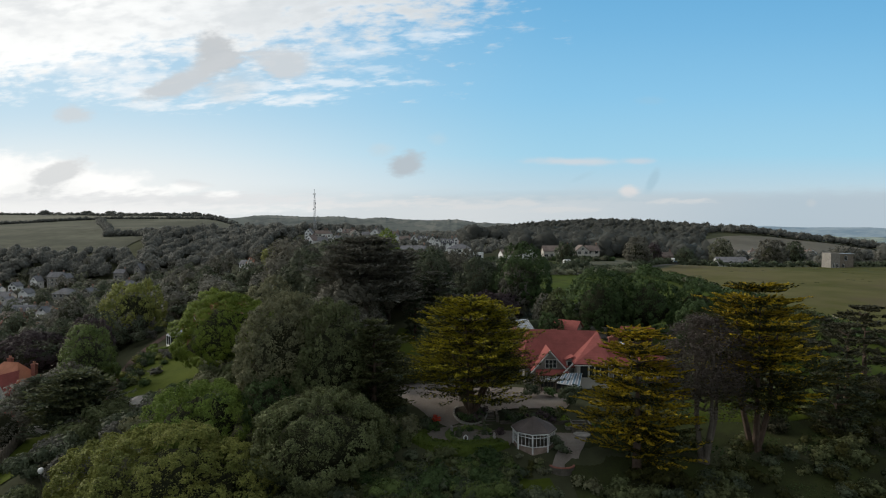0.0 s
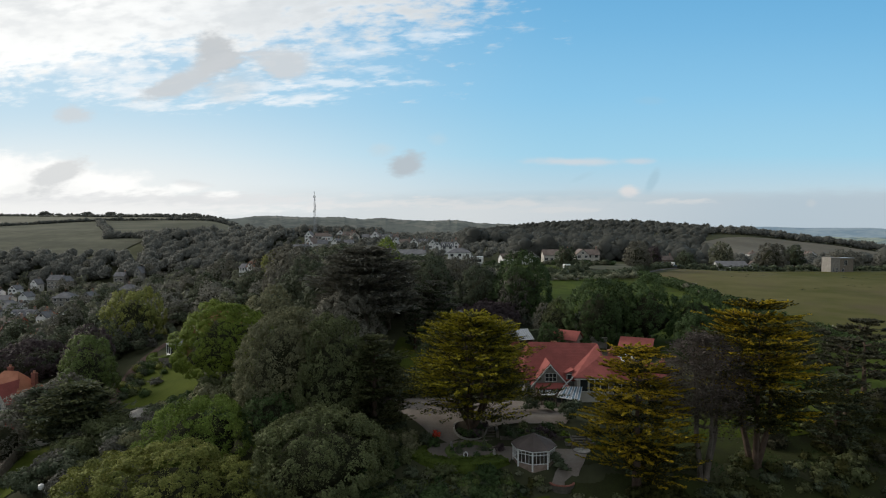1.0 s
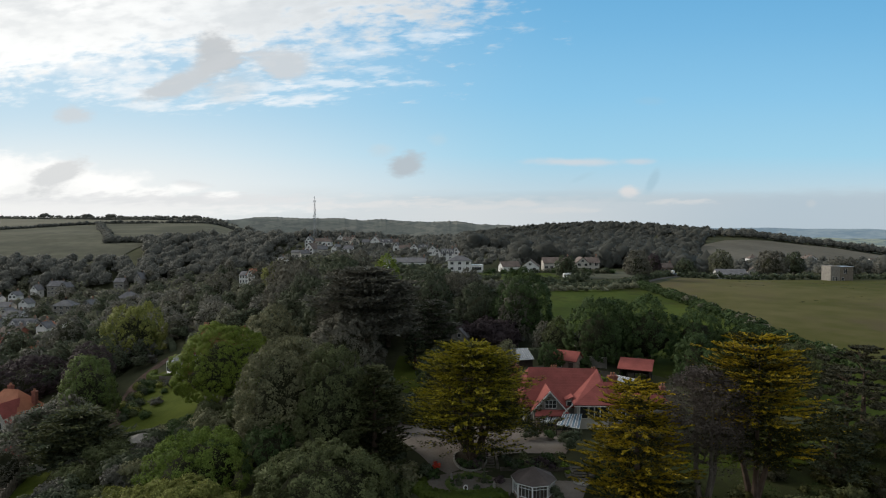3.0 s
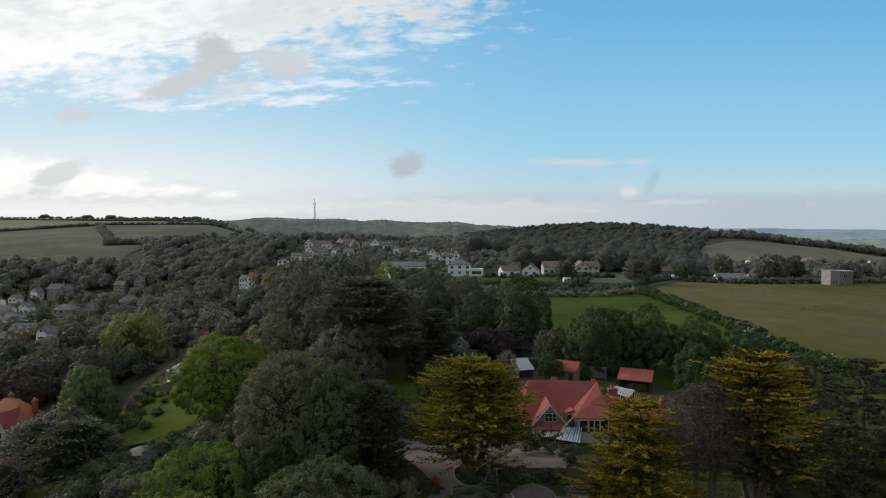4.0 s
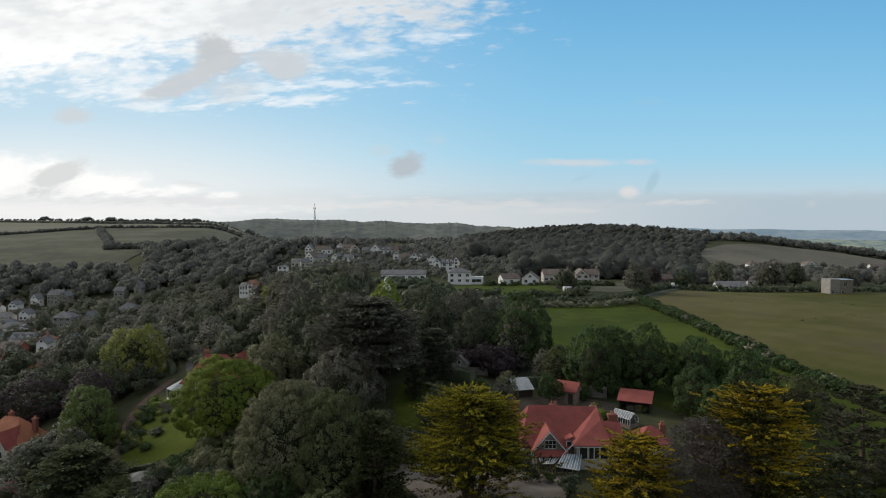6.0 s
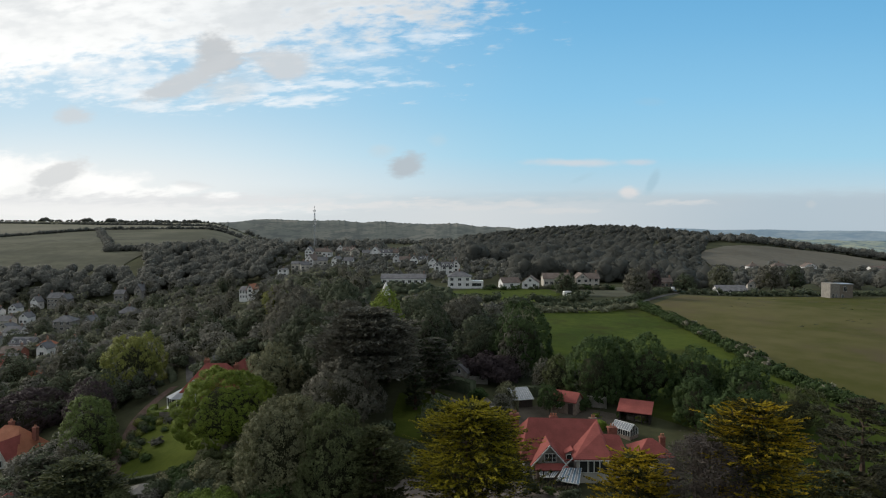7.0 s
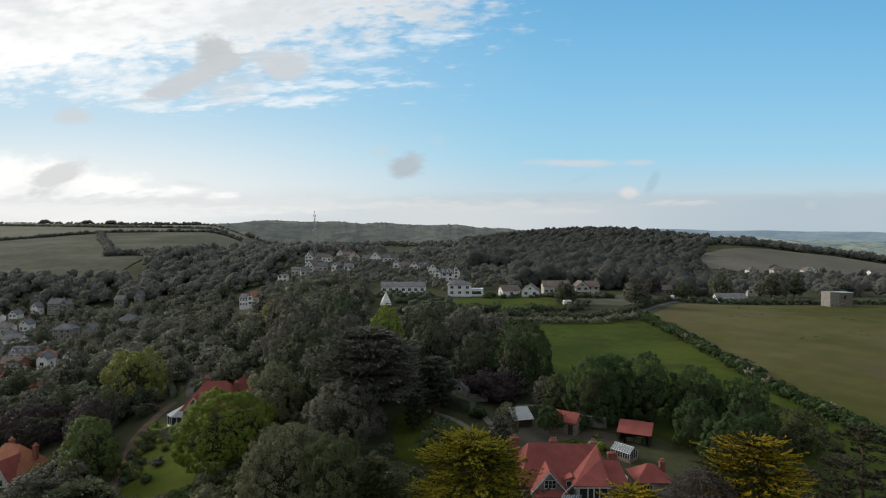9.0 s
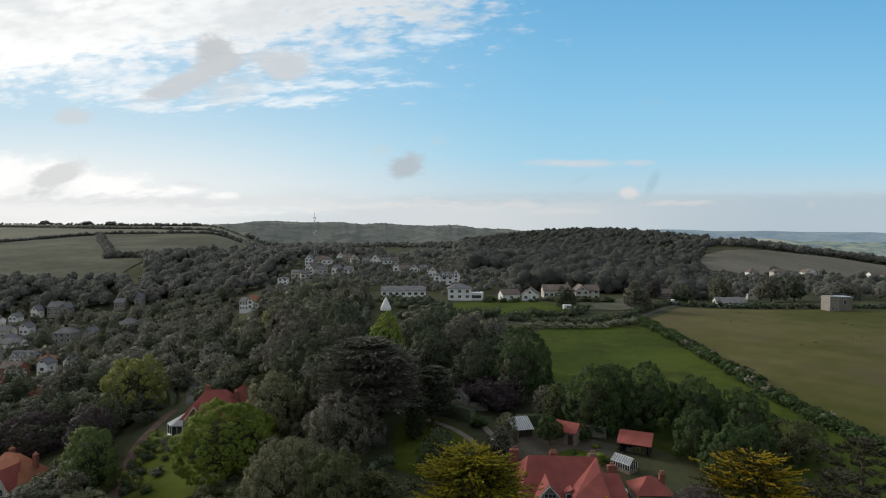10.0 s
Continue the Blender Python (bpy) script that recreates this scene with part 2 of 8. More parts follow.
def patchwork(name, tones, hedge, scale, stretch):
    """Distant fields: cells of different crops with dark hedges and copses between them."""
    m = bpy.data.materials.new(name)
    m.use_nodes = True
    g = Nodes(m.node_tree)
    at = g.add("ShaderNodeTexCoord").outputs["Object"]
    sep = g.add("ShaderNodeSeparateXYZ")
    g.plug(at, sep.inputs[0])
    wob = g.math("MULTIPLY", g.noise(at, scale * 1.5, 3.0), 0.7 / scale)
    at2 = g.vec(g.math("ADD", sep.outputs[0], wob), g.math("MULTIPLY", sep.outputs[1], 0.1), g.math("MULTIPLY", sep.outputs[2], stretch))
    cells, edges = g.add("ShaderNodeTexVoronoi"), g.add("ShaderNodeTexVoronoi")
    edges.feature = "DISTANCE_TO_EDGE"
    for n in (cells, edges):
        g.plug(at2, n.inputs["Vector"]), g.plug(scale, n.inputs["Scale"])
    pick = g.add("ShaderNodeSeparateColor")
    g.plug(cells.outputs["Color"], pick.inputs[0])
    col = g.stops(pick.outputs[0], [(k / (len(tones) - 1), c) for k, c in enumerate(tones)])
    wood = g.math("MULTIPLY", g.ramp(g.noise(g.vec(sep.outputs[0], g.math("MULTIPLY", sep.outputs[1], 0.1), g.math("MULTIPLY", sep.outputs[2], 4.0)), scale * 2.2, 6.0, 0.62), 0.46, 0.60), 0.85)
    line = g.math("MULTIPLY", g.ramp(edges.outputs["Distance"], 0.06, 0.02), g.ramp(g.noise(at, scale * 9.0, 4.0), 0.42, 0.58, 0.1, 0.75))
    col = g.mix(g.math("MAXIMUM", wood, line), col, hedge)
    out, p = g.add("ShaderNodeOutputMaterial"), g.add("ShaderNodeBsdfPrincipled")
    g.plug(col, p.inputs["Base Color"]), g.plug(1.0, p.inputs["Roughness"]), g.plug(0.05, p.inputs["Specular IOR Level"])
    g.plug(p.outputs[0], out.inputs[0])
    return m


def clear_glass(name):
    """Thin window glass: mostly clear, with a gloss that grows at grazing angles."""
    m = bpy.data.materials.new(name)
    m.use_nodes = True
    g = Nodes(m.node_tree)
    out, thin, gloss, mx, fr = (g.add(k) for k in ("ShaderNodeOutputMaterial", "ShaderNodeBsdfTransparent", "ShaderNodeBsdfGlossy", "ShaderNodeMixShader", "ShaderNodeFresnel"))
    g.plug((0.78, 0.82, 0.82), thin.inputs[0]), g.plug(0.03, gloss.inputs["Roughness"]), g.plug(1.5, fr.inputs[0])
    g.plug(fr.outputs[0], mx.inputs[0]), g.plug(thin.outputs[0], mx.inputs[1]), g.plug(gloss.outputs[0], mx.inputs[2])
    g.plug(mx.outputs[0], out.inputs[0])
    return m


def leaf(name, a, b, island=0.32, thing=0.12, scale=0.35, thin=0.2):
    return surface(name, a, b, scale, 0.7, island=island, thing=thing, spec=0.12, through_light=thin)


M = dict(
    ground=surface("woodland_floor", (0.040, 0.043, 0.024), (0.064, 0.068, 0.036), 0.05, bump=0.4, bump_scale=2.0, rough=1.0, spec=0.05),
    lawn=surface("mown_lawn", (0.046, 0.062, 0.009), (0.070, 0.088, 0.014), 0.12, bump=0.3, bump_scale=20.0, rough=1.0, spec=0.05),
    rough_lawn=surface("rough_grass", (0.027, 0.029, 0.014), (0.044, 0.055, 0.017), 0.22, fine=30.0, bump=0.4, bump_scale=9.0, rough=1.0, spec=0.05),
    meadow=surface("green_meadow", (0.034, 0.053, 0.009), (0.066, 0.087, 0.015), 0.045, fine=9.0, bump=0.3, bump_scale=3.0, rough=1.0, spec=0.05, patch=(0.034, 0.038, 0.011), patch_scale=0.07),
    hayfield=surface("dry_hay_field", (0.058, 0.062, 0.014), (0.110, 0.099, 0.042), 0.014, bump=0.3, bump_scale=3.0, fine=7.0, rough=1.0, spec=0.05, patch=(0.092, 0.074, 0.044), patch_scale=0.03),
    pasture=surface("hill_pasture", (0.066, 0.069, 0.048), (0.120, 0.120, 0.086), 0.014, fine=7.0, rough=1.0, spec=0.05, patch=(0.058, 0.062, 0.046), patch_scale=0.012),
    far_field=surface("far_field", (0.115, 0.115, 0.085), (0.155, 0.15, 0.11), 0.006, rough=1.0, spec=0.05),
    gravel=surface("pale_gravel", (0.15, 0.128, 0.11), (0.21, 0.185, 0.16), 0.4, bump=0.5, bump_scale=25.0, rough=1.0, spec=0.05),
    tarmac=surface("old_tarmac", (0.07, 0.067, 0.064), (0.115, 0.11, 0.105), 0.3, bump=0.3, bump_scale=20.0, rough=1.0, spec=0.05),
    soil=surface("bare_soil", (0.03, 0.026, 0.019), (0.05, 0.042, 0.03), 0.6, bump=0.6, bump_scale=12.0, rough=1.0, spec=0.05),
    bark=surface("grey_bark", (0.07, 0.058, 0.045), (0.14, 0.12, 0.10), 1.2, bump=0.9, bump_scale=9.0),
    red_bark=surface("brown_bark", (0.055, 0.036, 0.026), (0.10, 0.07, 0.05), 1.2, bump=0.9, bump_scale=9.0),
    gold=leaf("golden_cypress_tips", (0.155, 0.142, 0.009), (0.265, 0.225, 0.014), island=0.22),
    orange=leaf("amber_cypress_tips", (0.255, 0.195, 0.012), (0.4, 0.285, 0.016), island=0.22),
    # Lifted grey for the insides of far crowns, standing in for haze.
    wood_inner=surface("inner_boughs_hazed", (0.070, 0.072, 0.062), (0.10, 0.10, 0.086), 0.3, rough=1.0, spec=0.05),
    # Inner twig colour made dark enough to paint the shade between the billows.
    inner_shade=surface("inner_twigs_with_painted_shade", (0.022, 0.024, 0.014), (0.04, 0.042, 0.024), 2.0, rough=1.0, spec=0.05, bump=0.8, bump_scale=6.0),
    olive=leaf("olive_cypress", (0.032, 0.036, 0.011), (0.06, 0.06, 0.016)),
    holm=leaf("grey_green_holm_oak", (0.104, 0.108, 0.060), (0.185, 0.183, 0.102)),
    holm_dark=leaf("dark_holm_oak", (0.070, 0.084, 0.036), (0.122, 0.138, 0.060)),
    lime=leaf("fresh_green_leaves", (0.122, 0.172, 0.026), (0.196, 0.248, 0.040)),
    yellowgreen=leaf("yellow_green_leaves", (0.130, 0.148, 0.038), (0.240, 0.250, 0.066)),
    bright=leaf("bright_green_leaves", (0.1, 0.148, 0.03), (0.165, 0.222, 0.046)),
    fresh=leaf("fresh_mid_green_leaves", (0.072, 0.104, 0.030), (0.122, 0.158, 0.048)),
    mid=leaf("mid_green_leaves", (0.037, 0.064, 0.022), (0.068, 0.102, 0.036)),
    dark=leaf("dark_green_leaves", (0.050, 0.064, 0.038), (0.090, 0.106, 0.062)),
    cedar=leaf("brown_black_cedar", (0.088, 0.085, 0.066), (0.150, 0.144, 0.111)),
    purple=leaf("copper_leaves", (0.046, 0.035, 0.038), (0.080, 0.061, 0.063)),
    brown=leaf("brown_thinning_needles", (0.0803, 0.068, 0.058), (0.1288, 0.108, 0.0928)),
    # Greyed, lightened leaf colours of the slopes and far woods: haze is painted in.
    wood1=leaf("wood_hazed_grey_green", (0.098, 0.098, 0.082), (0.170, 0.166, 0.136), thing=0.25, island=0.2),
    wood2=leaf("wood_hazed_dull_green", (0.112, 0.120, 0.078), (0.190, 0.194, 0.125), thing=0.25, island=0.2),
    farwood=leaf("far_wood_hazed", (0.138, 0.142, 0.128), (0.205, 0.208, 0.186), island=0.1, scale=0.02, thin=0.5),
    hillwood=leaf("hill_wood_hazed", (0.092, 0.096, 0.084), (0.132, 0.136, 0.118), island=0.08, scale=0.01, thin=0.5),
    hedge=leaf("clipped_hedge_leaves", (0.066, 0.098, 0.015), (0.104, 0.140, 0.024), island=0.15),
    moss_stone=surface("mossy_stone", (0.06, 0.055, 0.043), (0.12, 0.105, 0.082), 1.4, bump=0.8, bump_scale=6.0),
    needles=leaf("dark_pine_needles", (0.042, 0.042, 0.026), (0.078, 0.076, 0.044)),
    fan=leaf("dark_olive_sprays", (0.064, 0.072, 0.032), (0.116, 0.126, 0.054)),
    dry=surface("bare_dry_patch", (0.07, 0.06, 0.047), (0.115, 0.10, 0.078), 0.3, rough=1.0, spec=0.05),
    red_earth=surface("trodden_red_earth", (0.085, 0.058, 0.046), (0.135, 0.095, 0.078), 0.5, bump=0.4, bump_scale=8.0, rough=1.0, spec=0.05),
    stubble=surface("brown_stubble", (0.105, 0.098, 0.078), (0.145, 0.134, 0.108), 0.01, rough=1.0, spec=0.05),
    blossom=leaf("cream_blossom", (0.13, 0.125, 0.09), (0.24, 0.225, 0.17)),
    redleaf=leaf("scarlet_leaves", (0.435, 0.0435, 0.029), (0.609, 0.087, 0.0435)),
    # Haze is part of these backdrop colours: greyed fields, bluish plain and hills.
    far_hill=patchwork("distant_fields_hazed", [(0.135, 0.15, 0.135), (0.165, 0.175, 0.152), (0.14, 0.152, 0.137), (0.205, 0.205, 0.175), (0.15, 0.162, 0.145)], (0.095, 0.108, 0.104), 0.0075, 5.0),
    plain=patchwork("distant_plain_hazed", [(0.20, 0.26, 0.25), (0.33, 0.35, 0.26), (0.23, 0.28, 0.25), (0.40, 0.39, 0.30), (0.25, 0.30, 0.26)], (0.095, 0.150, 0.190), 0.006, 9.0),
    farther=surface("hills_in_haze_blue", (0.19, 0.265, 0.325), (0.28, 0.345, 0.385), 0.006, fine=4.0, rough=1.0, spec=0.05),
    red_tile=tiles("red_clay_tiles", (0.215, 0.056, 0.046), (0.3, 0.082, 0.068)),
    orange_tile=tiles("orange_clay_tiles", (0.3, 0.115, 0.065), (0.42, 0.17, 0.095)),
    brown_tile=tiles("weathered_brown_tiles", (0.11, 0.085, 0.07), (0.18, 0.14, 0.12)),
    slate=tiles("grey_slate", (0.10, 0.10, 0.105), (0.17, 0.17, 0.175)),
    shingle=tiles("brown_felt_shingles", (0.075, 0.060, 0.054), (0.118, 0.096, 0.086)),
    white=surface("white_render", (0.62, 0.62, 0.6), (0.78, 0.77, 0.75), 0.6, bump=0.2),
    cream=surface("cream_render", (0.4, 0.375, 0.33), (0.5, 0.475, 0.42), 0.6, bump=0.2),
    stone=surface("grey_stone", (0.17, 0.16, 0.14), (0.30, 0.28, 0.25), 1.1, bump=0.8, bump_scale=5.0),
    pebble=surface("grey_pebbledash", (0.20, 0.185, 0.165), (0.30, 0.285, 0.26), 1.5, bump=0.7, bump_scale=30.0),
    brick=surface("red_brick", (0.19, 0.07, 0.05), (0.27, 0.11, 0.08), 3.0, bump=0.6, bump_scale=18.0),
    brickpale=surface("weathered_brick_and_stone", (0.17, 0.125, 0.10), (0.27, 0.21, 0.17), 1.6, bump=0.7, bump_scale=12.0),
    paint=surface("white_gloss_paint", (0.58, 0.58, 0.56), (0.7, 0.7, 0.68), 1.5, 0.4, spec=0.5),
    timber=surface("weathered_timber", (0.12, 0.10, 0.08), (0.22, 0.19, 0.155), 1.4, bump=0.5, bump_scale=16.0),
    darkwood=surface("dark_stained_boards", (0.035, 0.028, 0.023), (0.06, 0.048, 0.04), 1.4, bump=0.5, bump_scale=16.0),
    metal=surface("galvanised_steel", (0.30, 0.31, 0.32), (0.42, 0.43, 0.44), 1.0, 0.5, metal=0.6),
    canvas=surface("pale_canvas", (0.62, 0.61, 0.58), (0.78, 0.77, 0.74), 0.5),
    pot=surface("terracotta", (0.3, 0.13, 0.08), (0.4, 0.19, 0.12), 3.0),
    clear=clear_glass("clear_window_glass"),
    glass=surface("dark_window_glass", (0.02, 0.022, 0.024), (0.04, 0.044, 0.048), 0.4, 0.08, spec=0.6),
    roofglass=surface("pale_roof_glazing", (0.18, 0.2, 0.212), (0.26, 0.28, 0.295), 0.8, 0.15, spec=0.6),
    blueglass=surface("blue_roof_glazing", (0.09, 0.155, 0.21), (0.14, 0.21, 0.265), 0.8, 0.12, spec=0.6),
)


# ---- small building helpers ----
def thing(name, x, y, z, turn=0.0, label="", category="", group="", kind=""):
    ob = new(name)
    ob.empty_display_size = 0.3
    ob.matrix_world = pose(x, y, z, 0, 0, turn)
    return tagged(ob, label, category, group, kind)


def part(name, bm, material, parent=None, label="", at=None):
    """Link a bmesh as one mesh object under a thing or a part."""
    me = bpy.data.meshes.new(name)
    bm.to_mesh(me)
    bm.free()
    for mt in (material if isinstance(material, (list, tuple)) else [material]):
        me.materials.append(mt)
    return under(name, me, parent, label, at)


def under(name, me, parent=None, label="", at=None):
    ob = new(name, me)
    if parent is not None:
        ob.parent = parent
    if at is not None:
        ob.matrix_basis = at if isinstance(at, Matrix) else pose(*at)
    return tagged(ob, label)


def slab(bm, x0, x1, y0, y1, z0, z1, bevel=0.0):
    r = bmesh.ops.create_cube(bm, size=1.0, matrix=Matrix.Translation(((x0 + x1) / 2, (y0 + y1) / 2, (z0 + z1) / 2)) @ Matrix.Diagonal((x1 - x0, y1 - y0, z1 - z0, 1)))
    if bevel:
        bmesh.ops.bevel(bm, geom=list({e for v in r["verts"] for e in v.link_edges}), offset=bevel, segments=1, affect="EDGES")
    return bm


def box(x0, x1, y0, y1, z0, z1, bevel=0.0):
    return slab(bmesh.new(), x0, x1, y0, y1, z0, z1, bevel)


def poly(verts, faces):
    bm = bmesh.new()
    vs = [bm.verts.new(v) for v in verts]
    for f in faces:
        bm.faces.new([vs[i] for i in f])
    bmesh.ops.recalc_face_normals(bm, faces=bm.faces)
    return bm


def sheet(verts, faces, thick):
    """A shell of that thickness under the faces given."""
    bm = poly(verts, faces)
    for f in bm.faces:
        if f.normal.z < 0:
            f.normal_flip()
    bm.normal_update()
    bmesh.ops.solidify(bm, geom=bm.faces[:], thickness=-thick)
    return bm


def tube(bm, path, radii, sides=7):
    """A tapered tube along points."""
    rings = []
    pts = [Vector(p) for p in path]
    for k, p in enumerate(pts):
        way = (pts[min(k + 1, len(pts) - 1)] - pts[max(k - 1, 0)]).normalized()
        a = way.orthogonal().normalized()
        b = way.cross(a)
        rings.append([bm.verts.new(p + radii[k] * (math.cos(q) * a + math.sin(q) * b)) for q in (2 * math.pi * i / sides for i in range(sides))])
    for r0, r1 in zip(rings, rings[1:]):
        for i in range(sides):
            bm.faces.new((r0[i], r0[(i + 1) % sides], r1[(i + 1) % sides], r1[i]))
    bm.faces.new(rings[0][::-1]), bm.faces.new(rings[-1])
    return bm


def lathe(bm, rings, x=0.0, y=0.0, sides=12):
    """A turned shape from (radius, height) pairs."""
    made = [[bm.verts.new((x + r * math.cos(2 * math.pi * i / sides), y + r * math.sin(2 * math.pi * i / sides), z)) for i in range(sides)] for r, z in rings]
    for r0, r1 in zip(made, made[1:]):
        for i in range(sides):
            bm.faces.new((r0[i], r0[(i + 1) % sides], r1[(i + 1) % sides], r1[i]))
    bm.faces.new(made[0][::-1]), bm.faces.new(made[-1])
    return bm


# ---- the land ----
def step01(a):
    a = np.clip(a, 0.0, 1.0)
    return a * a * (3.0 - 2.0 * a)


def along(y, pairs):
    """A smooth profile through (distance, height) pairs."""
    ys, zs = np.array(pairs, float).T
    k = np.clip(np.searchsorted(ys, y) - 1, 0, len(ys) - 2)
    return zs[k] + (zs[k + 1] - zs[k]) * np.clip((y - ys[k]) / (ys[k + 1] - ys[k]), 0.0, 1.0)


SPINE = [(-300, -34), (-40, -22), (20, -10), (45, -5), (57, -2.2), (63.2, -0.9), (65, 0.55), (71.5, 0.9), (75, 2.3), (95, 3.2), (120, 4.6), (160, 7), (230, 9),
         (300, 10.5), (360, 13), (420, 15.5), (520, 18), (650, 12), (900, 8), (1300, 8), (2000, 0), (3000, -10), (4800, -60)]
WESTHILL = [(380, -14), (430, -8), (480, 4), (530, 13), (630, 26), (800, 36), (1000, 49), (1340, 60), (1700, 60), (2500, 40), (4800, 0)]
EAST = [(300, 6), (450, -2), (630, -7), (700, -2), (960, 10), (1080, 11), (1300, 0), (1800, -32), (2600, -60), (4800, -75)]


def terrain(x, y):
    """Height of the bare land at x, y (numbers or arrays)."""
    x, y = np.asarray(x, float), np.asarray(y, float)
    yy = np.maximum(y, 1.0)
    z = along(y, SPINE)
    d = np.maximum(0.0, -x - np.interp(y, [0, 60, 115, 180, 350], [12, 20, 30, 58, 70]))
    z = z - 46.0 * (1.0 - np.exp(-d * 0.3 / 46.0)) * (1.0 - step01((y - 400.0) / 90.0))
    z = z + 3.0 * np.exp(-((x + 125.0) / 110.0) ** 2 - ((y - 520.0) / 110.0) ** 2)
    west = step01((-x / yy - 0.26) / 0.14) * step01((y - 380.0) / 120.0)
    z = z * (1.0 - west) + west * along(y, WESTHILL)
    east = step01((x / yy - 0.30) / 0.16) * step01((y - 260.0) / 120.0)
    low = along(y, EAST) - 95.0 * np.maximum(0.0, x / yy - 0.5) * step01((y - 560.0) / 300.0)
    z = z * (1.0 - east) + east * low
    z = z + 44.0 * np.exp(-((x - 430.0) / 330.0) ** 2) * step01((y - 620.0) / 1150.0) * (1.0 - step01((y - 2100.0) / 900.0))
    z = z - 7.0 * step01((x - 30.0) / 90.0) * np.exp(-((y - 470.0) / 130.0) ** 2) * (1.0 - east)
    z = z + 5.2 * np.exp(-((x + 20.0) / 26.0) ** 2 - ((y - 247.0) / 28.0) ** 2)
    z = z - 1.3 * step01((x - 95.0) / 60.0) * np.exp(-((y - 285.0) / 45.0) ** 2)
    swell = 0.35 * np.sin(x * 0.045 + 1.3) * np.sin(y * 0.037) + 1.6 * np.sin(x * 0.009 + 0.4) * np.sin(y * 0.0075 + 2.0) * step01((y - 250.0) / 300.0)
    return z + swell * step01((np.hypot(x - 10.0, y - 80.0) - 35.0) / 60.0)


def height(x, y):
    return float(terrain(x, y))


def raw_mesh(name, verts, faces, materials, slots=None, smooth=False):
    me = bpy.data.meshes.new(name)
    verts, faces = np.asarray(verts, np.float32), np.asarray(faces, np.int32)
    n, k = faces.shape
    me.vertices.add(len(verts)), me.loops.add(n * k), me.polygons.add(n)
    me.vertices.foreach_set("co", verts.ravel())
    me.loops.foreach_set("vertex_index", faces.ravel())
    me.polygons.foreach_set("loop_start", np.arange(0, n * k, k, dtype=np.int32))
    for mt in materials:
        me.materials.append(mt)
    if slots is not None:
        me.polygons.foreach_set("material_index", np.asarray(slots, np.int32))
    if smooth:
        me.polygons.foreach_set("use_smooth", np.ones(n, bool))
    me.update(calc_edges=True)
    return me


def build_ground():
    fine = np.radians(np.linspace(-52, 52, 210))
    rest = np.radians(np.linspace(52, 308, 60))[1:-1]
    ang = np.concatenate([fine, rest])
    rad = np.concatenate([[0.05, 3.0], np.geomspace(9.0, 4800.0, 180)])
    a, r = np.meshgrid(ang, rad)
    x, y = r * np.sin(a), r * np.cos(a)
    v = np.stack([x, y, terrain(x, y)], -1).reshape(-1, 3)
    n, m = len(ang), len(rad)
    i, j = np.meshgrid(np.arange(n), np.arange(m - 1))
    q = np.stack([j * n + i, (j + 1) * n + i, (j + 1) * n + (i + 1) % n, j * n + (i + 1) % n], -1).reshape(-1, 4)
    q = q[:, ::-1]
    me = raw_mesh("ground", v, q, [M["ground"]], smooth=True)
    tagged(new("ground", me), "dark leafy soil and undergrowth of the rolling hillside", "ground", kind="structure")


def drape(name, outline, material, label, category, lift=0.06, step=3.0, kind="structure"):
    """A patch of ground cover that follows the land."""
    bm = bmesh.new()
    bm.faces.new([bm.verts.new((x, y, 0)) for x, y in outline])
    for axis in (0, 1):
        lo, hi = min(p[axis] for p in outline), max(p[axis] for p in outline)
        k = max(1, int((hi - lo) / step))
        for s in range(1, k):
            at, no = Vector((0, 0, 0)), Vector((0, 0, 0))
            at[axis], no[axis] = lo + (hi - lo) * s / k, 1
            bmesh.ops.bisect_plane(bm, geom=bm.verts[:] + bm.edges[:] + bm.faces[:], plane_co=at, plane_no=no)
    bmesh.ops.triangulate(bm, faces=bm.faces[:])
    for v in bm.verts:
        v.co.z = height(v.co.x, v.co.y) + lift
    for f in bm.faces:
        f.normal_update()
        if f.normal.z < 0:
            f.normal_flip()
        f.smooth = True
    return tagged(part(name, bm, material), label, category, kind=kind)


def ribbon(name, points, width, material, label, category, lift=0.09):
    """A path or road along points, laid on the land."""
    pts = []
    for (x0, y0), (x1, y1) in zip(points, points[1:]):
        k = max(2, int(math.hypot(x1 - x0, y1 - y0) / 2.0))
        pts += [(x0 + (x1 - x0) * i / k, y0 + (y1 - y0) * i / k) for i in range(k)]
    pts.append(points[-1])
    p = np.array(pts)
    for _ in range(6):
        p[1:-1] = (p[:-2] + 2 * p[1:-1] + p[2:]) / 4
    d = np.gradient(p, axis=0)
    d /= np.linalg.norm(d, axis=1)[:, None]
    n = np.stack([-d[:, 1], d[:, 0]], -1) * width / 2
    rows = [p + n, p, p - n]
    v = np.concatenate([np.column_stack([r, terrain(r[:, 0], r[:, 1]) + lift]) for r in rows])
    k = len(p)
    f = [(c * k + i, (c + 1) * k + i, (c + 1) * k + i + 1, c * k + i + 1) for c in (0, 1) for i in range(k - 1)]
    return tagged(new(name, raw_mesh(name, v, f, [material], smooth=True)), label, category, kind="structure")


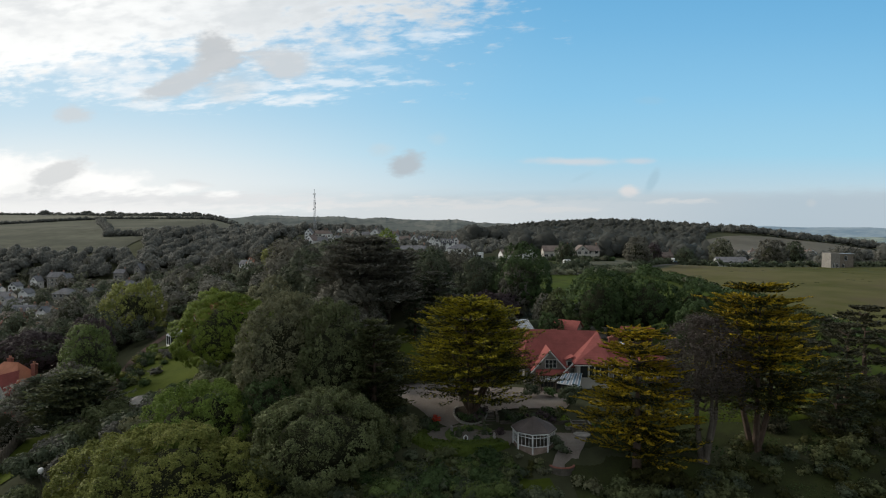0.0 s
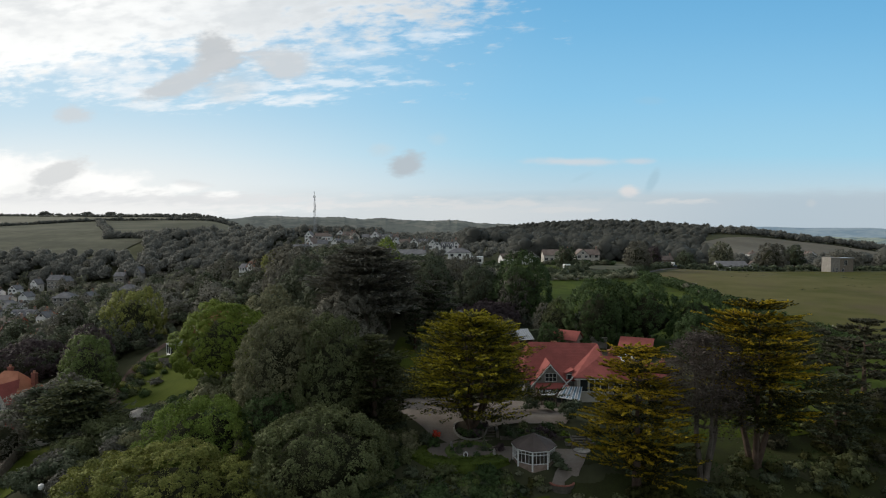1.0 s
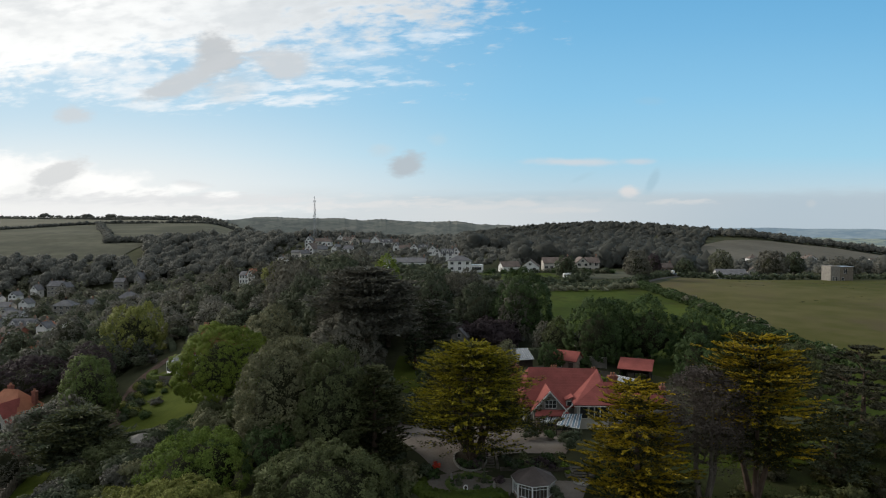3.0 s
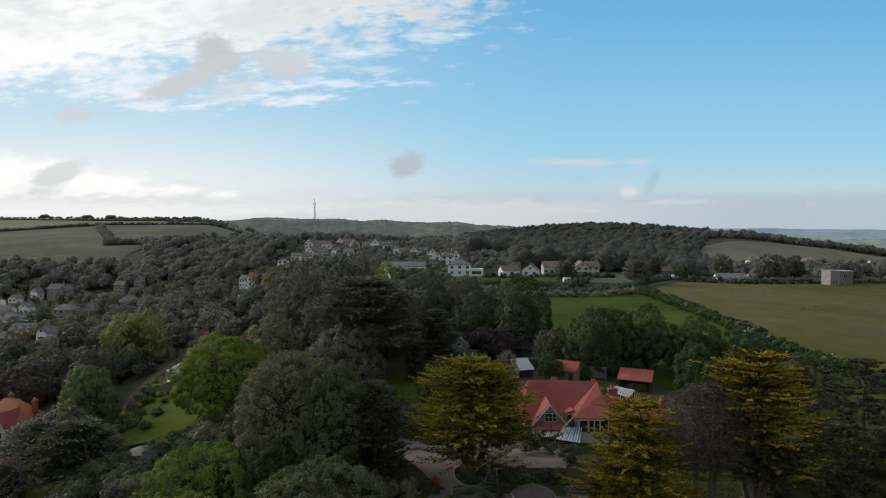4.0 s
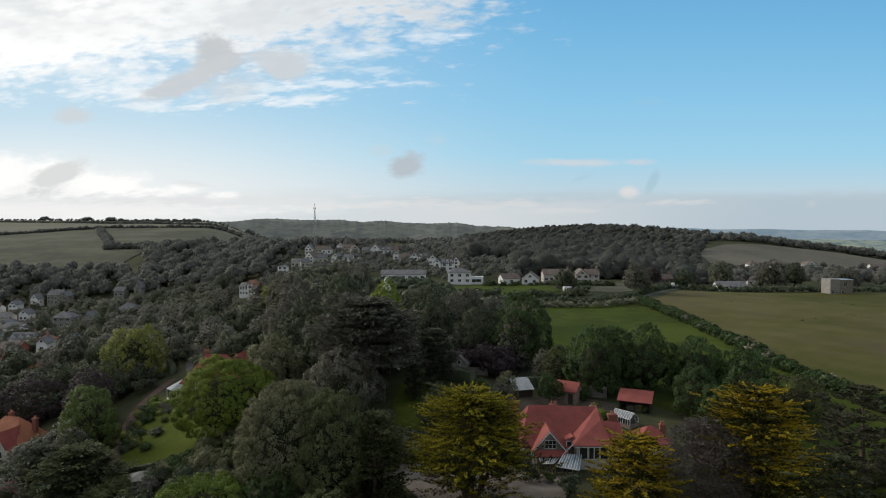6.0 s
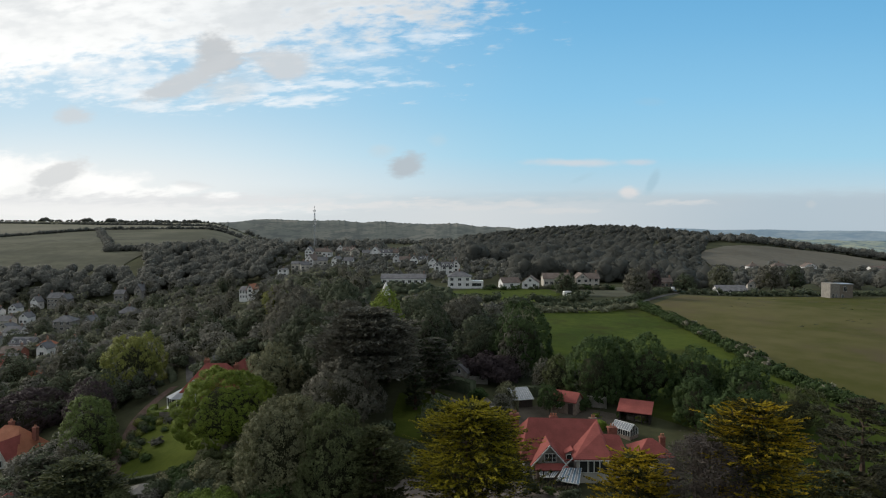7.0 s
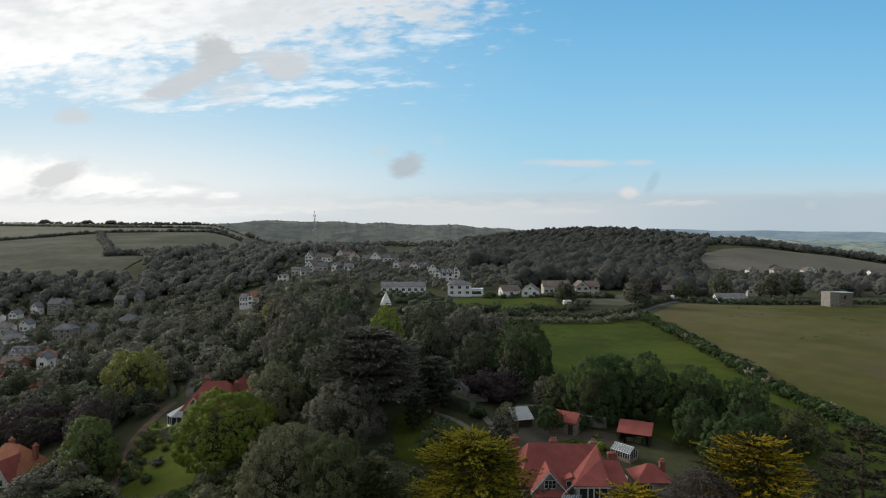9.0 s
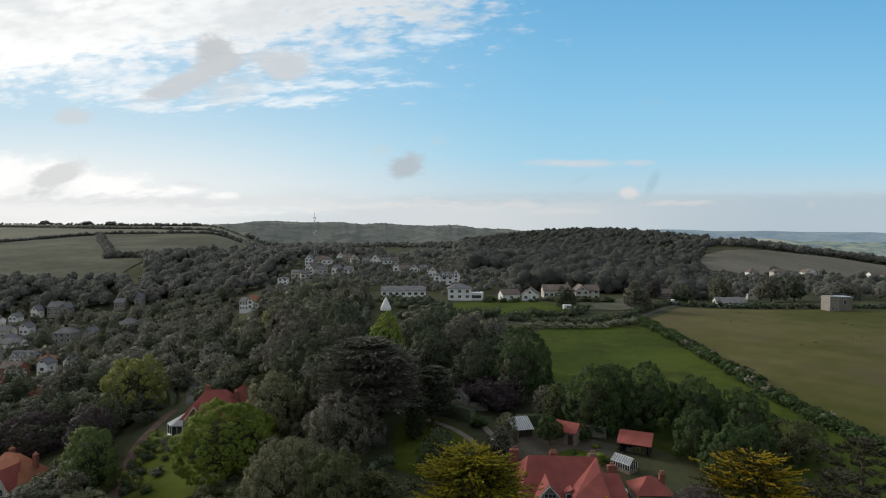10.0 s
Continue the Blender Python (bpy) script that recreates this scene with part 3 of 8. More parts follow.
def build_distance():
    """The far ridges all round, out to the horizon."""
    def ridge(name, dist, lo, hi, base, top, material, label, seed, tufts=0.0):
        ang = np.radians(np.linspace(lo, hi, 700 if tufts else 260))
        deg = np.degrees(ang)
        crest = top(deg) + 13 * np.array([noise.fractal(Vector((d * 0.22, seed, 0)), 1.0, 2.0, 5) for d in deg]) * dist / 4000
        treetops = tufts * np.array([max(0.0, noise.fractal(Vector((d * 2.6, seed + 5, 0)), 0.6, 2.0, 4)) for d in deg])
        rows = []
        for k, (f, up) in enumerate(((0.84, 0.0), (0.92, 0.45), (0.97, 0.85), (1.0, 1.0), (1.03, 0.9))):
            z = base + (crest + (treetops if up == 1.0 else 0.0) - base) * up
            rows.append(np.column_stack([np.sin(ang) * dist * f, np.cos(ang) * dist * f, z]))
        n = len(ang)
        q = [(k * n + i, k * n + i + 1, (k + 1) * n + i + 1, (k + 1) * n + i) for k in range(4) for i in range(n - 1)]
        tagged(new(name, raw_mesh(name, np.concatenate(rows), q, [material], smooth=True)), label, "hills", kind="structure")

    # The ridges carry their haze in the material colour, not in the air.
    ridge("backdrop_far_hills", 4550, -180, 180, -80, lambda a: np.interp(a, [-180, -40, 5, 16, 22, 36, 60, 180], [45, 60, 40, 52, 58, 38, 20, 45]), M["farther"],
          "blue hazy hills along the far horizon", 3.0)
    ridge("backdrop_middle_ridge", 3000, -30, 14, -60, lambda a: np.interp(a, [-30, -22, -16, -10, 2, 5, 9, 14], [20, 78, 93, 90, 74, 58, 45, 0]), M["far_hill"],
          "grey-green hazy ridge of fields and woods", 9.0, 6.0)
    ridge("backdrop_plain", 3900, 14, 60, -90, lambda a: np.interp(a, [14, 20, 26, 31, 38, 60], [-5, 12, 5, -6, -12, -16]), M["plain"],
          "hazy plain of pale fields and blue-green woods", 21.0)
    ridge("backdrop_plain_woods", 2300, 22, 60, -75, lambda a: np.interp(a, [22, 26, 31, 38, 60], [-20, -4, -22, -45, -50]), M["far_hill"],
          "hazy grey-blue wooded lowland beyond the houses", 14.0, 5.0)


build_ground()
build_distance()


# ---- trees ----
def unit(v):
    return v / np.maximum(np.linalg.norm(v, axis=-1, keepdims=True), 1e-9)


def sprays(c, n, size, rng, long=1.5, along_dir=None):
    """Leaf sprays: a folded rhombus at each centre c, facing n, lying along a direction if given. Vertices and faces."""
    k = len(c)
    if along_dir is None:
        t = unit(np.cross(n, rng.normal(size=(k, 3))))
    else:
        t = unit(along_dir - n * np.sum(along_dir * n, axis=1, keepdims=True))
    b = np.cross(n, t)
    s = np.asarray(size)[:, None] * 0.5
    dip = n * s * 0.35
    v = np.stack([c + t * s * long - dip, c + b * s, c - t * s * long - dip, c - b * s], 1).reshape(-1, 3)
    return v, np.arange(k * 4).reshape(-1, 4)


def outward_corners(corner, flow):
    """Turn each triangle so that it faces along flow."""
    away = np.sum(np.cross(corner[:, 1] - corner[:, 0], corner[:, 2] - corner[:, 0]) * flow, axis=1) < 0
    corner[away] = corner[away][:, ::-1]
    return corner


ICO = bmesh.new()
bmesh.ops.create_icosphere(ICO, subdivisions=2, radius=1.0)
ICO_V = np.array([v.co for v in ICO.verts])
ICO_F = np.array([[v.index for v in f.verts] for f in ICO.faces])
ICO.free()
LOW = bmesh.new()
bmesh.ops.create_icosphere(LOW, subdivisions=1, radius=1.08)
LOW_V = np.array([v.co for v in LOW.verts])
LOW_F = np.array([[v.index for v in f.verts] for f in LOW.faces])
LOW.free()


def sphere_of(level):
    bm = bmesh.new()
    bmesh.ops.create_icosphere(bm, subdivisions=level, radius=1.0)
    v, f = np.array([q.co for q in bm.verts]), np.array([[q.index for q in t.verts] for t in bm.faces])
    bm.free()
    return v, f


SPHERES = {k: sphere_of(k) for k in (3,)}


def nearest(p, c):
    """For each point the index of the nearest centre and its distance."""
    p, c = np.asarray(p, np.float32), np.asarray(c, np.float32)
    idx, dist = [], []
    cc = np.sum(c * c, 1)
    for k in range(0, len(p), 6000):
        q = p[k:k + 6000]
        d = cc[None, :] - 2.0 * q @ c.T
        i = np.argmin(d, 1)
        idx.append(i), dist.append(np.linalg.norm(q - c[i], axis=1))
    return np.concatenate(idx), np.concatenate(dist)


def billowed(rng, w, d, h, bump, leafsize, cover=1.2, level=3, deep=0.30, folded=True, lobes=0, ragged=0.12):
    """A crown on z = 0 that swells in great lobes, each covered by small billows of leaf sprays over a dense inner body."""
    n1 = lobes or int(rng.integers(13, 20))
    i = np.arange(n1) + 0.5
    up = 1 - 1.7 * i / n1
    a = i * 2.39996 + rng.uniform(0, 6.28)
    ring = np.sqrt(np.maximum(0, 1 - up * up))
    big = unit(np.stack([ring * np.cos(a), ring * np.sin(a), up], -1) + rng.normal(0, 0.16, (n1, 3)))
    amp = rng.uniform(0.55, 1.0, n1)
    half = np.array([w / 2, d / 2, 1.0])

    def first(q):
        """Great lobes: points of the crown along the directions q."""
        cosine = np.clip(q @ big.T, -1, 1)
        wide = 2.6 / math.sqrt(n1)
        b = np.max(np.sqrt(np.maximum(0.0, 1 - (np.arccos(cosine) / wide) ** 2)) * amp, axis=1)
        rise = np.where(q[:, 2:3] > 0, h * 0.60, h * 0.40)
        p = q * half * (1 - deep + deep * b)[:, None]
        p[:, 2] = (q[:, 2:3] * rise * (1 - deep * 0.8 + deep * 0.8 * b)[:, None])[:, 0] + h * 0.40
        return p

    area = math.pi * (w + d) / 2 * h * 0.86
    inner = np.array([0, 0, h * 0.34])

    def layer(p0, outward, gap):
        """Ball-shaped swellings about gap apart over the points p0: centres, radii and facings."""
        pick = rng.choice(len(p0), min(len(p0), max(12, int(area / (gap * gap)))), replace=False)
        return p0[pick], gap * rng.uniform(0.6, 1.1, len(pick)), outward[pick]

    def swell(p, cells, radius, facing, rise):
        k, far = nearest(p, cells)
        b = np.sqrt(np.maximum(0.0, 1 - (far / radius[k]) ** 2))
        return p + facing[k] * (b * radius[k] * rise)[:, None], unit(p - cells[k] + facing[k] * (0.15 + b)[:, None] * radius[k][:, None]), b

    q0 = unit(rng.normal(size=(9000, 3)))
    p0 = first(q0)
    n0 = unit((p0 - inner) / np.array([w, d, h * 1.1]))
    one = layer(p0, n0, bump * 3.0)
    p1, n1v, _ = swell(p0, *one, 0.95)
    two = layer(p1, unit(n1v + n0 * 0.4), bump * 1.15)
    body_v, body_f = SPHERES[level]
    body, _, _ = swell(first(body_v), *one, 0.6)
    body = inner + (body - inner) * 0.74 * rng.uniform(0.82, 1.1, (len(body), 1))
    # spread the sprays evenly over the dome, not over the directions
    ax, ay, az = w / 2, d / 2, h * 0.5
    stretch = lambda q: np.sqrt((ay * az * q[:, 0]) ** 2 + (ax * az * q[:, 1]) ** 2 + (ax * ay * q[:, 2]) ** 2)
    full = 4 * math.pi * np.mean(stretch(q0))
    q = unit(rng.normal(size=(int(full * cover / ((0.75 if folded else 0.45) * leafsize ** 2) * max(ay * az, ax * ay, ax * az) / np.mean(stretch(q0))), 3)))
    q = q[(rng.random(len(q)) < stretch(q) / max(ay * az, ax * ay, ax * az)) & (q[:, 2] > -0.6)]
    p, _, hollow = swell(first(q), *one, 0.95)
    p, nrm, b = swell(p, *two, 1.0)
    keep = (b > rng.uniform(-0.1, 0.4, len(b))) & (hollow > rng.uniform(-0.6, 0.15, len(b)))   # open gaps between the billows
    p, nrm = p[keep], nrm[keep]
    p = p + nrm * (rng.normal(0.1, 1.0, (len(p), 1)) * leafsize * 0.6)
    stray = rng.random(len(p)) < ragged
    p[stray] += nrm[stray] * rng.uniform(0.1, 0.9, (int(stray.sum()), 1)) * bump * 0.5
    n = unit(nrm + rng.normal(0, 0.38, nrm.shape) + np.array([0, 0, 0.12]))
    v, f = sprays(p, n, leafsize * rng.uniform(0.6, 1.35, len(p)), rng)
    at = len(body)
    if not folded:
        v = v.reshape(-1, 4, 3)[:, :3].reshape(-1, 3)
        soft = unit(nrm * 0.9 + n * 0.35 + unit(p - inner) * 0.5)
        v = outward_corners(v.reshape(-1, 3, 3), soft).reshape(-1, 3)
        soft = np.concatenate([unit(body - inner), np.repeat(soft, 3, axis=0)])
        f = np.arange(len(v)).reshape(-1, 3) + at
    else:
        soft = None
        f = np.concatenate([f[:, [0, 1, 2]], f[:, [0, 2, 3]]]) + at
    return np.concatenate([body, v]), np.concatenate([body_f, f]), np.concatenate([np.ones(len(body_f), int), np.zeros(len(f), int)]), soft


def leafy_mass(rng, c, r, leafsize, density, squash=0.85, sub=0.0, core=0.72):
    """Leaf sprays over lumps that hide one another's insides, and a dark inner body for each lump.
    sub: radius of the small leaf clusters that cover each lump (0: leaves straight on the lump)."""
    vs, fs, at = [], [], 0
    pts, nor = [], []
    flat = np.array([1, 1, squash])
    for k in range(len(c)):
        if core:
            bv, bf = (ICO_V, ICO_F) if r[k] > 2.0 else (LOW_V, LOW_F)
            body = c[k] + bv * r[k] * flat * core * rng.uniform(0.9, 1.06, (len(bv), 1))
            vs.append(body), fs.append(bf + at)
            at += len(body)
        near = [j for j in np.nonzero(np.linalg.norm(c - c[k], axis=1) < r + r[k])[0] if j != k]

        def outside(p):
            ok = np.ones(len(p), bool)
            for j in near:
                ok &= np.linalg.norm((p - c[j]) / flat, axis=1) > r[j] * 0.88
            return ok

        area = 12.6 * r[k] ** 2
        if sub:
            q = unit(rng.normal(size=(max(3, int(area / (sub * sub * 2.1))), 3)))
            q = q[q[:, 2] > -0.7]
            base = c[k] + q * r[k] * flat
            keep = outside(base)
            q, base = q[keep], base[keep]
            m = max(3, int(density * sub * sub * 2.1))
            if not len(q):
                continue
            size = sub * rng.uniform(0.6, 1.35, (len(q), 1, 1))
            e = unit(rng.normal(size=(len(q), m, 3)) + q[:, None, :] * 0.9)
            p = base[:, None, :] + e * size * np.array([1, 1, 0.75]) * rng.uniform(0.75, 1.1, (len(q), m, 1)) - q[:, None, :] * sub * 0.35
            pts.append(p.reshape(-1, 3)), nor.append((e * 0.75 + q[:, None, :] * 0.5).reshape(-1, 3))
        else:
            q = unit(rng.normal(size=(int(area * density), 3)))
            q = q[q[:, 2] > -0.75]
            p = c[k] + q * r[k] * flat * rng.uniform(0.86, 1.12, (len(q), 1))
            keep = outside(p)
            pts.append(p[keep]), nor.append(q[keep])
    p, q = np.concatenate(pts), np.concatenate(nor)
    n = unit(unit(q) + rng.normal(0, 0.45, q.shape) + np.array([0, 0, 0.25]))
    v, f = sprays(p, n, leafsize * rng.uniform(0.6, 1.35, len(p)), rng)
    if leafsize > 0.45:   # far trees: one pointed leaf tip a spray
        v = v.reshape(-1, 4, 3)[:, :3].reshape(-1, 3)
        return np.concatenate(vs + [v]), np.concatenate(fs + [np.arange(len(v)).reshape(-1, 3) + at])
    tri = np.concatenate([f[:, [0, 1, 2]], f[:, [0, 2, 3]]]) + at
    return np.concatenate(vs + [v]), np.concatenate(fs + [tri])


def trunk_mesh(rng, h, radius, limbs, spread, material, lean=0.0, stems=1):
    """A tapered trunk with roots flaring at its foot and limbs that rise into the crown."""
    bm = bmesh.new()
    for s in range(stems):
        a0 = 6.28 * s / max(stems, 1) + rng.uniform(0, 1)
        out = (0.28 + 0.1 * rng.random()) * spread if stems > 1 else lean * h
        top = Vector((math.cos(a0) * out, math.sin(a0) * out, h))
        foot = Vector((math.cos(a0), math.sin(a0), 0)) * (radius * 0.7 if stems > 1 else 0)
        path = [foot + Vector((0, 0, -0.6)), foot + Vector((0, 0, 0.25))] + [foot.lerp(top, f) + Vector((rng.normal(0, 0.04), rng.normal(0, 0.04), 0)) * h * 0.12 for f in (0.25, 0.5, 0.75, 1.0)]
        rad = [radius * q for q in (1.5, 1.1, 0.8, 0.6, 0.38, 0.12)]
        tube(bm, path, rad, 8)
        for k in range(limbs):
            f = rng.uniform(0.3, 0.85)
            a = rng.uniform(0, 6.28)
            start = foot.lerp(top, f)
            reach = spread * rng.uniform(0.45, 0.95) * (1.1 - 0.5 * f)
            end = start + Vector((math.cos(a) * reach, math.sin(a) * reach, rng.uniform(0.15, 0.5) * reach))
            mid = start.lerp(end, 0.5) + Vector((0, 0, -0.06 * reach))
            tube(bm, [start, mid, end], [radius * 0.34 * (1.2 - f), radius * 0.2 * (1.2 - f), radius * 0.05], 5)
    me = bpy.data.meshes.new("trunk")
    bm.to_mesh(me)
    bm.free()
    me.materials.append(material)
    return me


def fitted(v, w, h, floor=0.0):
    """Scale a crown so that it is w wide and reaches the height h."""
    wide = np.percentile(np.abs(v[:, 0]), 99.2) + np.percentile(np.abs(v[:, 1]), 99.2)
    v[:, :2] *= w / wide
    top = np.percentile(v[:, 2], 99.7)
    v[:, 2] = floor + (v[:, 2] - floor) * (h - floor) / (top - floor)
    return v


def stand(name, x, y, trunk, crown, label, category="tree", turn=0.0, group="", crown_label="", sink=0.0):
    ob = thing(name, x, y, height(x, y) - sink, turn, label, category, group)
    if trunk is not None:
        under("trunk", trunk, ob)
    under("crown", crown, ob, crown_label)
    return ob


def broadleaf(x, y, w, h, material, label, seed, name="broadleaf_tree", bump=0.0, leafsize=0.0, cover=3.2, bole=0.05, depth=1.0, bark="bark", stems=1, limbs=7, level=3, deep=0.30, folded=True, lobes=0):
    rng = np.random.default_rng(seed)
    folded = folded and y < 96
    leafsize = leafsize or max(0.17, (0.0025 if folded else 0.0031) * y)
    bump = min(w * 0.07, bump or min(1.3, max(0.7, 0.0075 * y)))
    v, f, slots, soft = billowed(rng, w, w * depth, h * (1 - bole), bump, leafsize, cover, level, deep, folded, lobes)
    v[:, 2] += h * bole
    v = fitted(v, w * (1 + depth) / 2, h)
    # The second slot colours the core dark, which puts shade into the gaps.
    crown = raw_mesh("crown", v, f, [M[material], M["inner_shade"]], slots, smooth=soft is not None)
    if soft is not None:
        crown.normals_split_custom_set_from_vertices(soft)
    trunk = trunk_mesh(rng, h * 0.72, 0.028 * h + 0.08, limbs, w * 0.32, M[bark], stems=stems)
    return stand(name, x, y, trunk, crown, label)


def tiered(x, y, w, h, tips, under_leaf, label, seed, name="conifer_tree", plates=170, leaves=120, low=0.08, peak=0.32, stems=1, leafsize=0.34, golden=0.62,
           bark="red_bark", plate=1.0, droop=0.12, lean=0.0, flat=0.20, round_top=0.55, tier_gap=1.0, fade=-0.5):
    """A conifer with flat sprays of foliage in tiers: bright tips above, dark leaf below."""
    rng = np.random.default_rng(seed)
    P, N, S, K, D = [], [], [], [], []
    bm_limbs = []
    tiers = max(6, int(h * (1 - low) / tier_gap))
    for k in range(plates):
        level = int(tiers * ((k + rng.random()) / plates) ** 0.9)
        f = low + (1 - low) * min(1.0, (level + 0.5 + rng.normal(0, 0.13)) / tiers)
        prof = 1 - abs((f - peak) / (1 - peak if f > peak else peak * 1.6)) ** (2.1 if f > peak else 2.0)
        R = w / 2 * max(0.05, prof) ** round_top * (1 + 0.16 * math.sin(level * 2.3 + 1.7 * seed) * math.sin(k * 2.39996 * 1.0 + level)) * rng.uniform(0.78, 1.1)
        a = k * 2.39996 + rng.normal(0, 0.25)
        q = rng.uniform(0.74, 1.0) if k % 4 else rng.uniform(0.15, 0.7)
        L = plate * rng.uniform(0.7, 1.4) * (0.5 + 0.5 * R / (w / 2)) * w * 0.115
        W = L * rng.uniform(0.45, 0.75)
        rr = max(0.0, R * q - L * 0.4)
        z0 = h * f * 0.97 - 0.05 * rr + rng.normal(0, 0.08)
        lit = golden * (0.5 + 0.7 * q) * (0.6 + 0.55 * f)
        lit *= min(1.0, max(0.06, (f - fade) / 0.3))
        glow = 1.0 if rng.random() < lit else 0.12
        n = int(leaves * rng.uniform(0.7, 1.2) * (0.5 + 0.5 * L / (plate * w * 0.12)))
        m = 7
        way = np.linspace(-1.05, 1.05, m) + rng.normal(0, 0.12, m)
        reach = 1.75 * L * (0.45 + 0.55 * np.cos(way)) * rng.uniform(0.7, 1.1, m)
        j = rng.integers(0, m, n)
        s = rng.uniform(0.05, 1.0, n) ** 0.75
        off = rng.normal(0, 0.085, n) * L * (1.15 - 0.95 * s)
        lx = -0.75 * L + s * reach[j] * np.cos(way[j]) - off * np.sin(way[j])
        ly = (s * reach[j] * np.sin(way[j]) + off * np.cos(way[j])) * min(1.0, W / L * 1.6)
        tier = rng.random(n)
        lz = (tier - 0.5) * flat * L + 0.28 * L * s ** 2 - droop * s * L + 0.05 * np.sin(lx * 3.1 + k)
        px = (rr + lx) * math.cos(a) - ly * math.sin(a)
        py = (rr + lx) * math.sin(a) + ly * math.cos(a)
        P.append(np.stack([px, py, z0 + lz], -1))
        fan = a + way[j] + rng.normal(0, 0.35, n)
        nn = np.stack([-0.25 * np.cos(fan), -0.25 * np.sin(fan), np.full(n, 1.0)], -1)
        N.append(unit(nn + rng.normal(0, 0.4, (n, 3))))
        S.append(leafsize * rng.uniform(0.6, 1.3, n))
        D.append(np.stack([np.cos(fan), np.sin(fan), rng.normal(0.2, 0.2, n)], -1))
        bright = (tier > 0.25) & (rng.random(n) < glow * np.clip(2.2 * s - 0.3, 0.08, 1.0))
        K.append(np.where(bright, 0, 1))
        if k % 4 == 0:
            bm_limbs.append((a, rr, z0, L))
    p, nrm, s, slot, way = map(np.concatenate, (P, N, S, K, D))
    v, fc = sprays(p, nrm, s, rng, 2.4, way)
    v = fitted(v, w, h)
    tri = np.concatenate([fc[:, [0, 1, 2]], fc[:, [0, 2, 3]]])
    slot = np.concatenate([slot, slot])
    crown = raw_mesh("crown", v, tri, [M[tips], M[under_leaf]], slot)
    trunks = []
    radius = (0.026 * h + 0.1) * (0.62 if stems > 1 else 1.0)
    for st in range(stems):
        a0 = 6.28 * st / stems + rng.uniform(0, 0.6)
        out = 0.20 * w * rng.uniform(0.6, 1.1) if stems > 1 else lean * h
        foot = Vector((math.cos(a0), math.sin(a0), 0)) * (radius * 1.1 if stems > 1 else 0)
        top = Vector((math.cos(a0) * out, math.sin(a0) * out, h * rng.uniform(0.8, 0.93)))
        trunks.append(tube(bmesh.new(), [foot + Vector((0, 0, -0.5)), foot + Vector((0, 0, 0.3)), foot.lerp(top, 0.3) + Vector((math.cos(a0), math.sin(a0), 0)) * 0.04 * w * (stems > 1), foot.lerp(top, 0.6), top],
                           [radius * 1.5, radius * 1.1, radius * 0.75, radius * 0.5, 0.04], 8))
    branches = []
    for a, rr, z0, L in bm_limbs:
        z1 = max(h * low * 0.85, z0 - 0.10 * rr - 0.3)
        c0 = Vector((0, 0, max(h * low * 0.6, z1 - 0.2 * rr)))
        branches.append(tube(bmesh.new(), [c0, Vector((math.cos(a) * rr * 0.6, math.sin(a) * rr * 0.6, z1)), Vector((math.cos(a) * (rr + L * 0.5), math.sin(a) * (rr + L * 0.5), z0 - 0.05))],
                             [radius * 0.28, radius * 0.17, 0.02], 4))
    ob = stand(name, x, y, None, crown, label)
    for stem in trunks:
        part("trunk", stem, M[bark], ob)
    for limb in branches:
        part("branch", limb, M[bark], ob)
    return ob


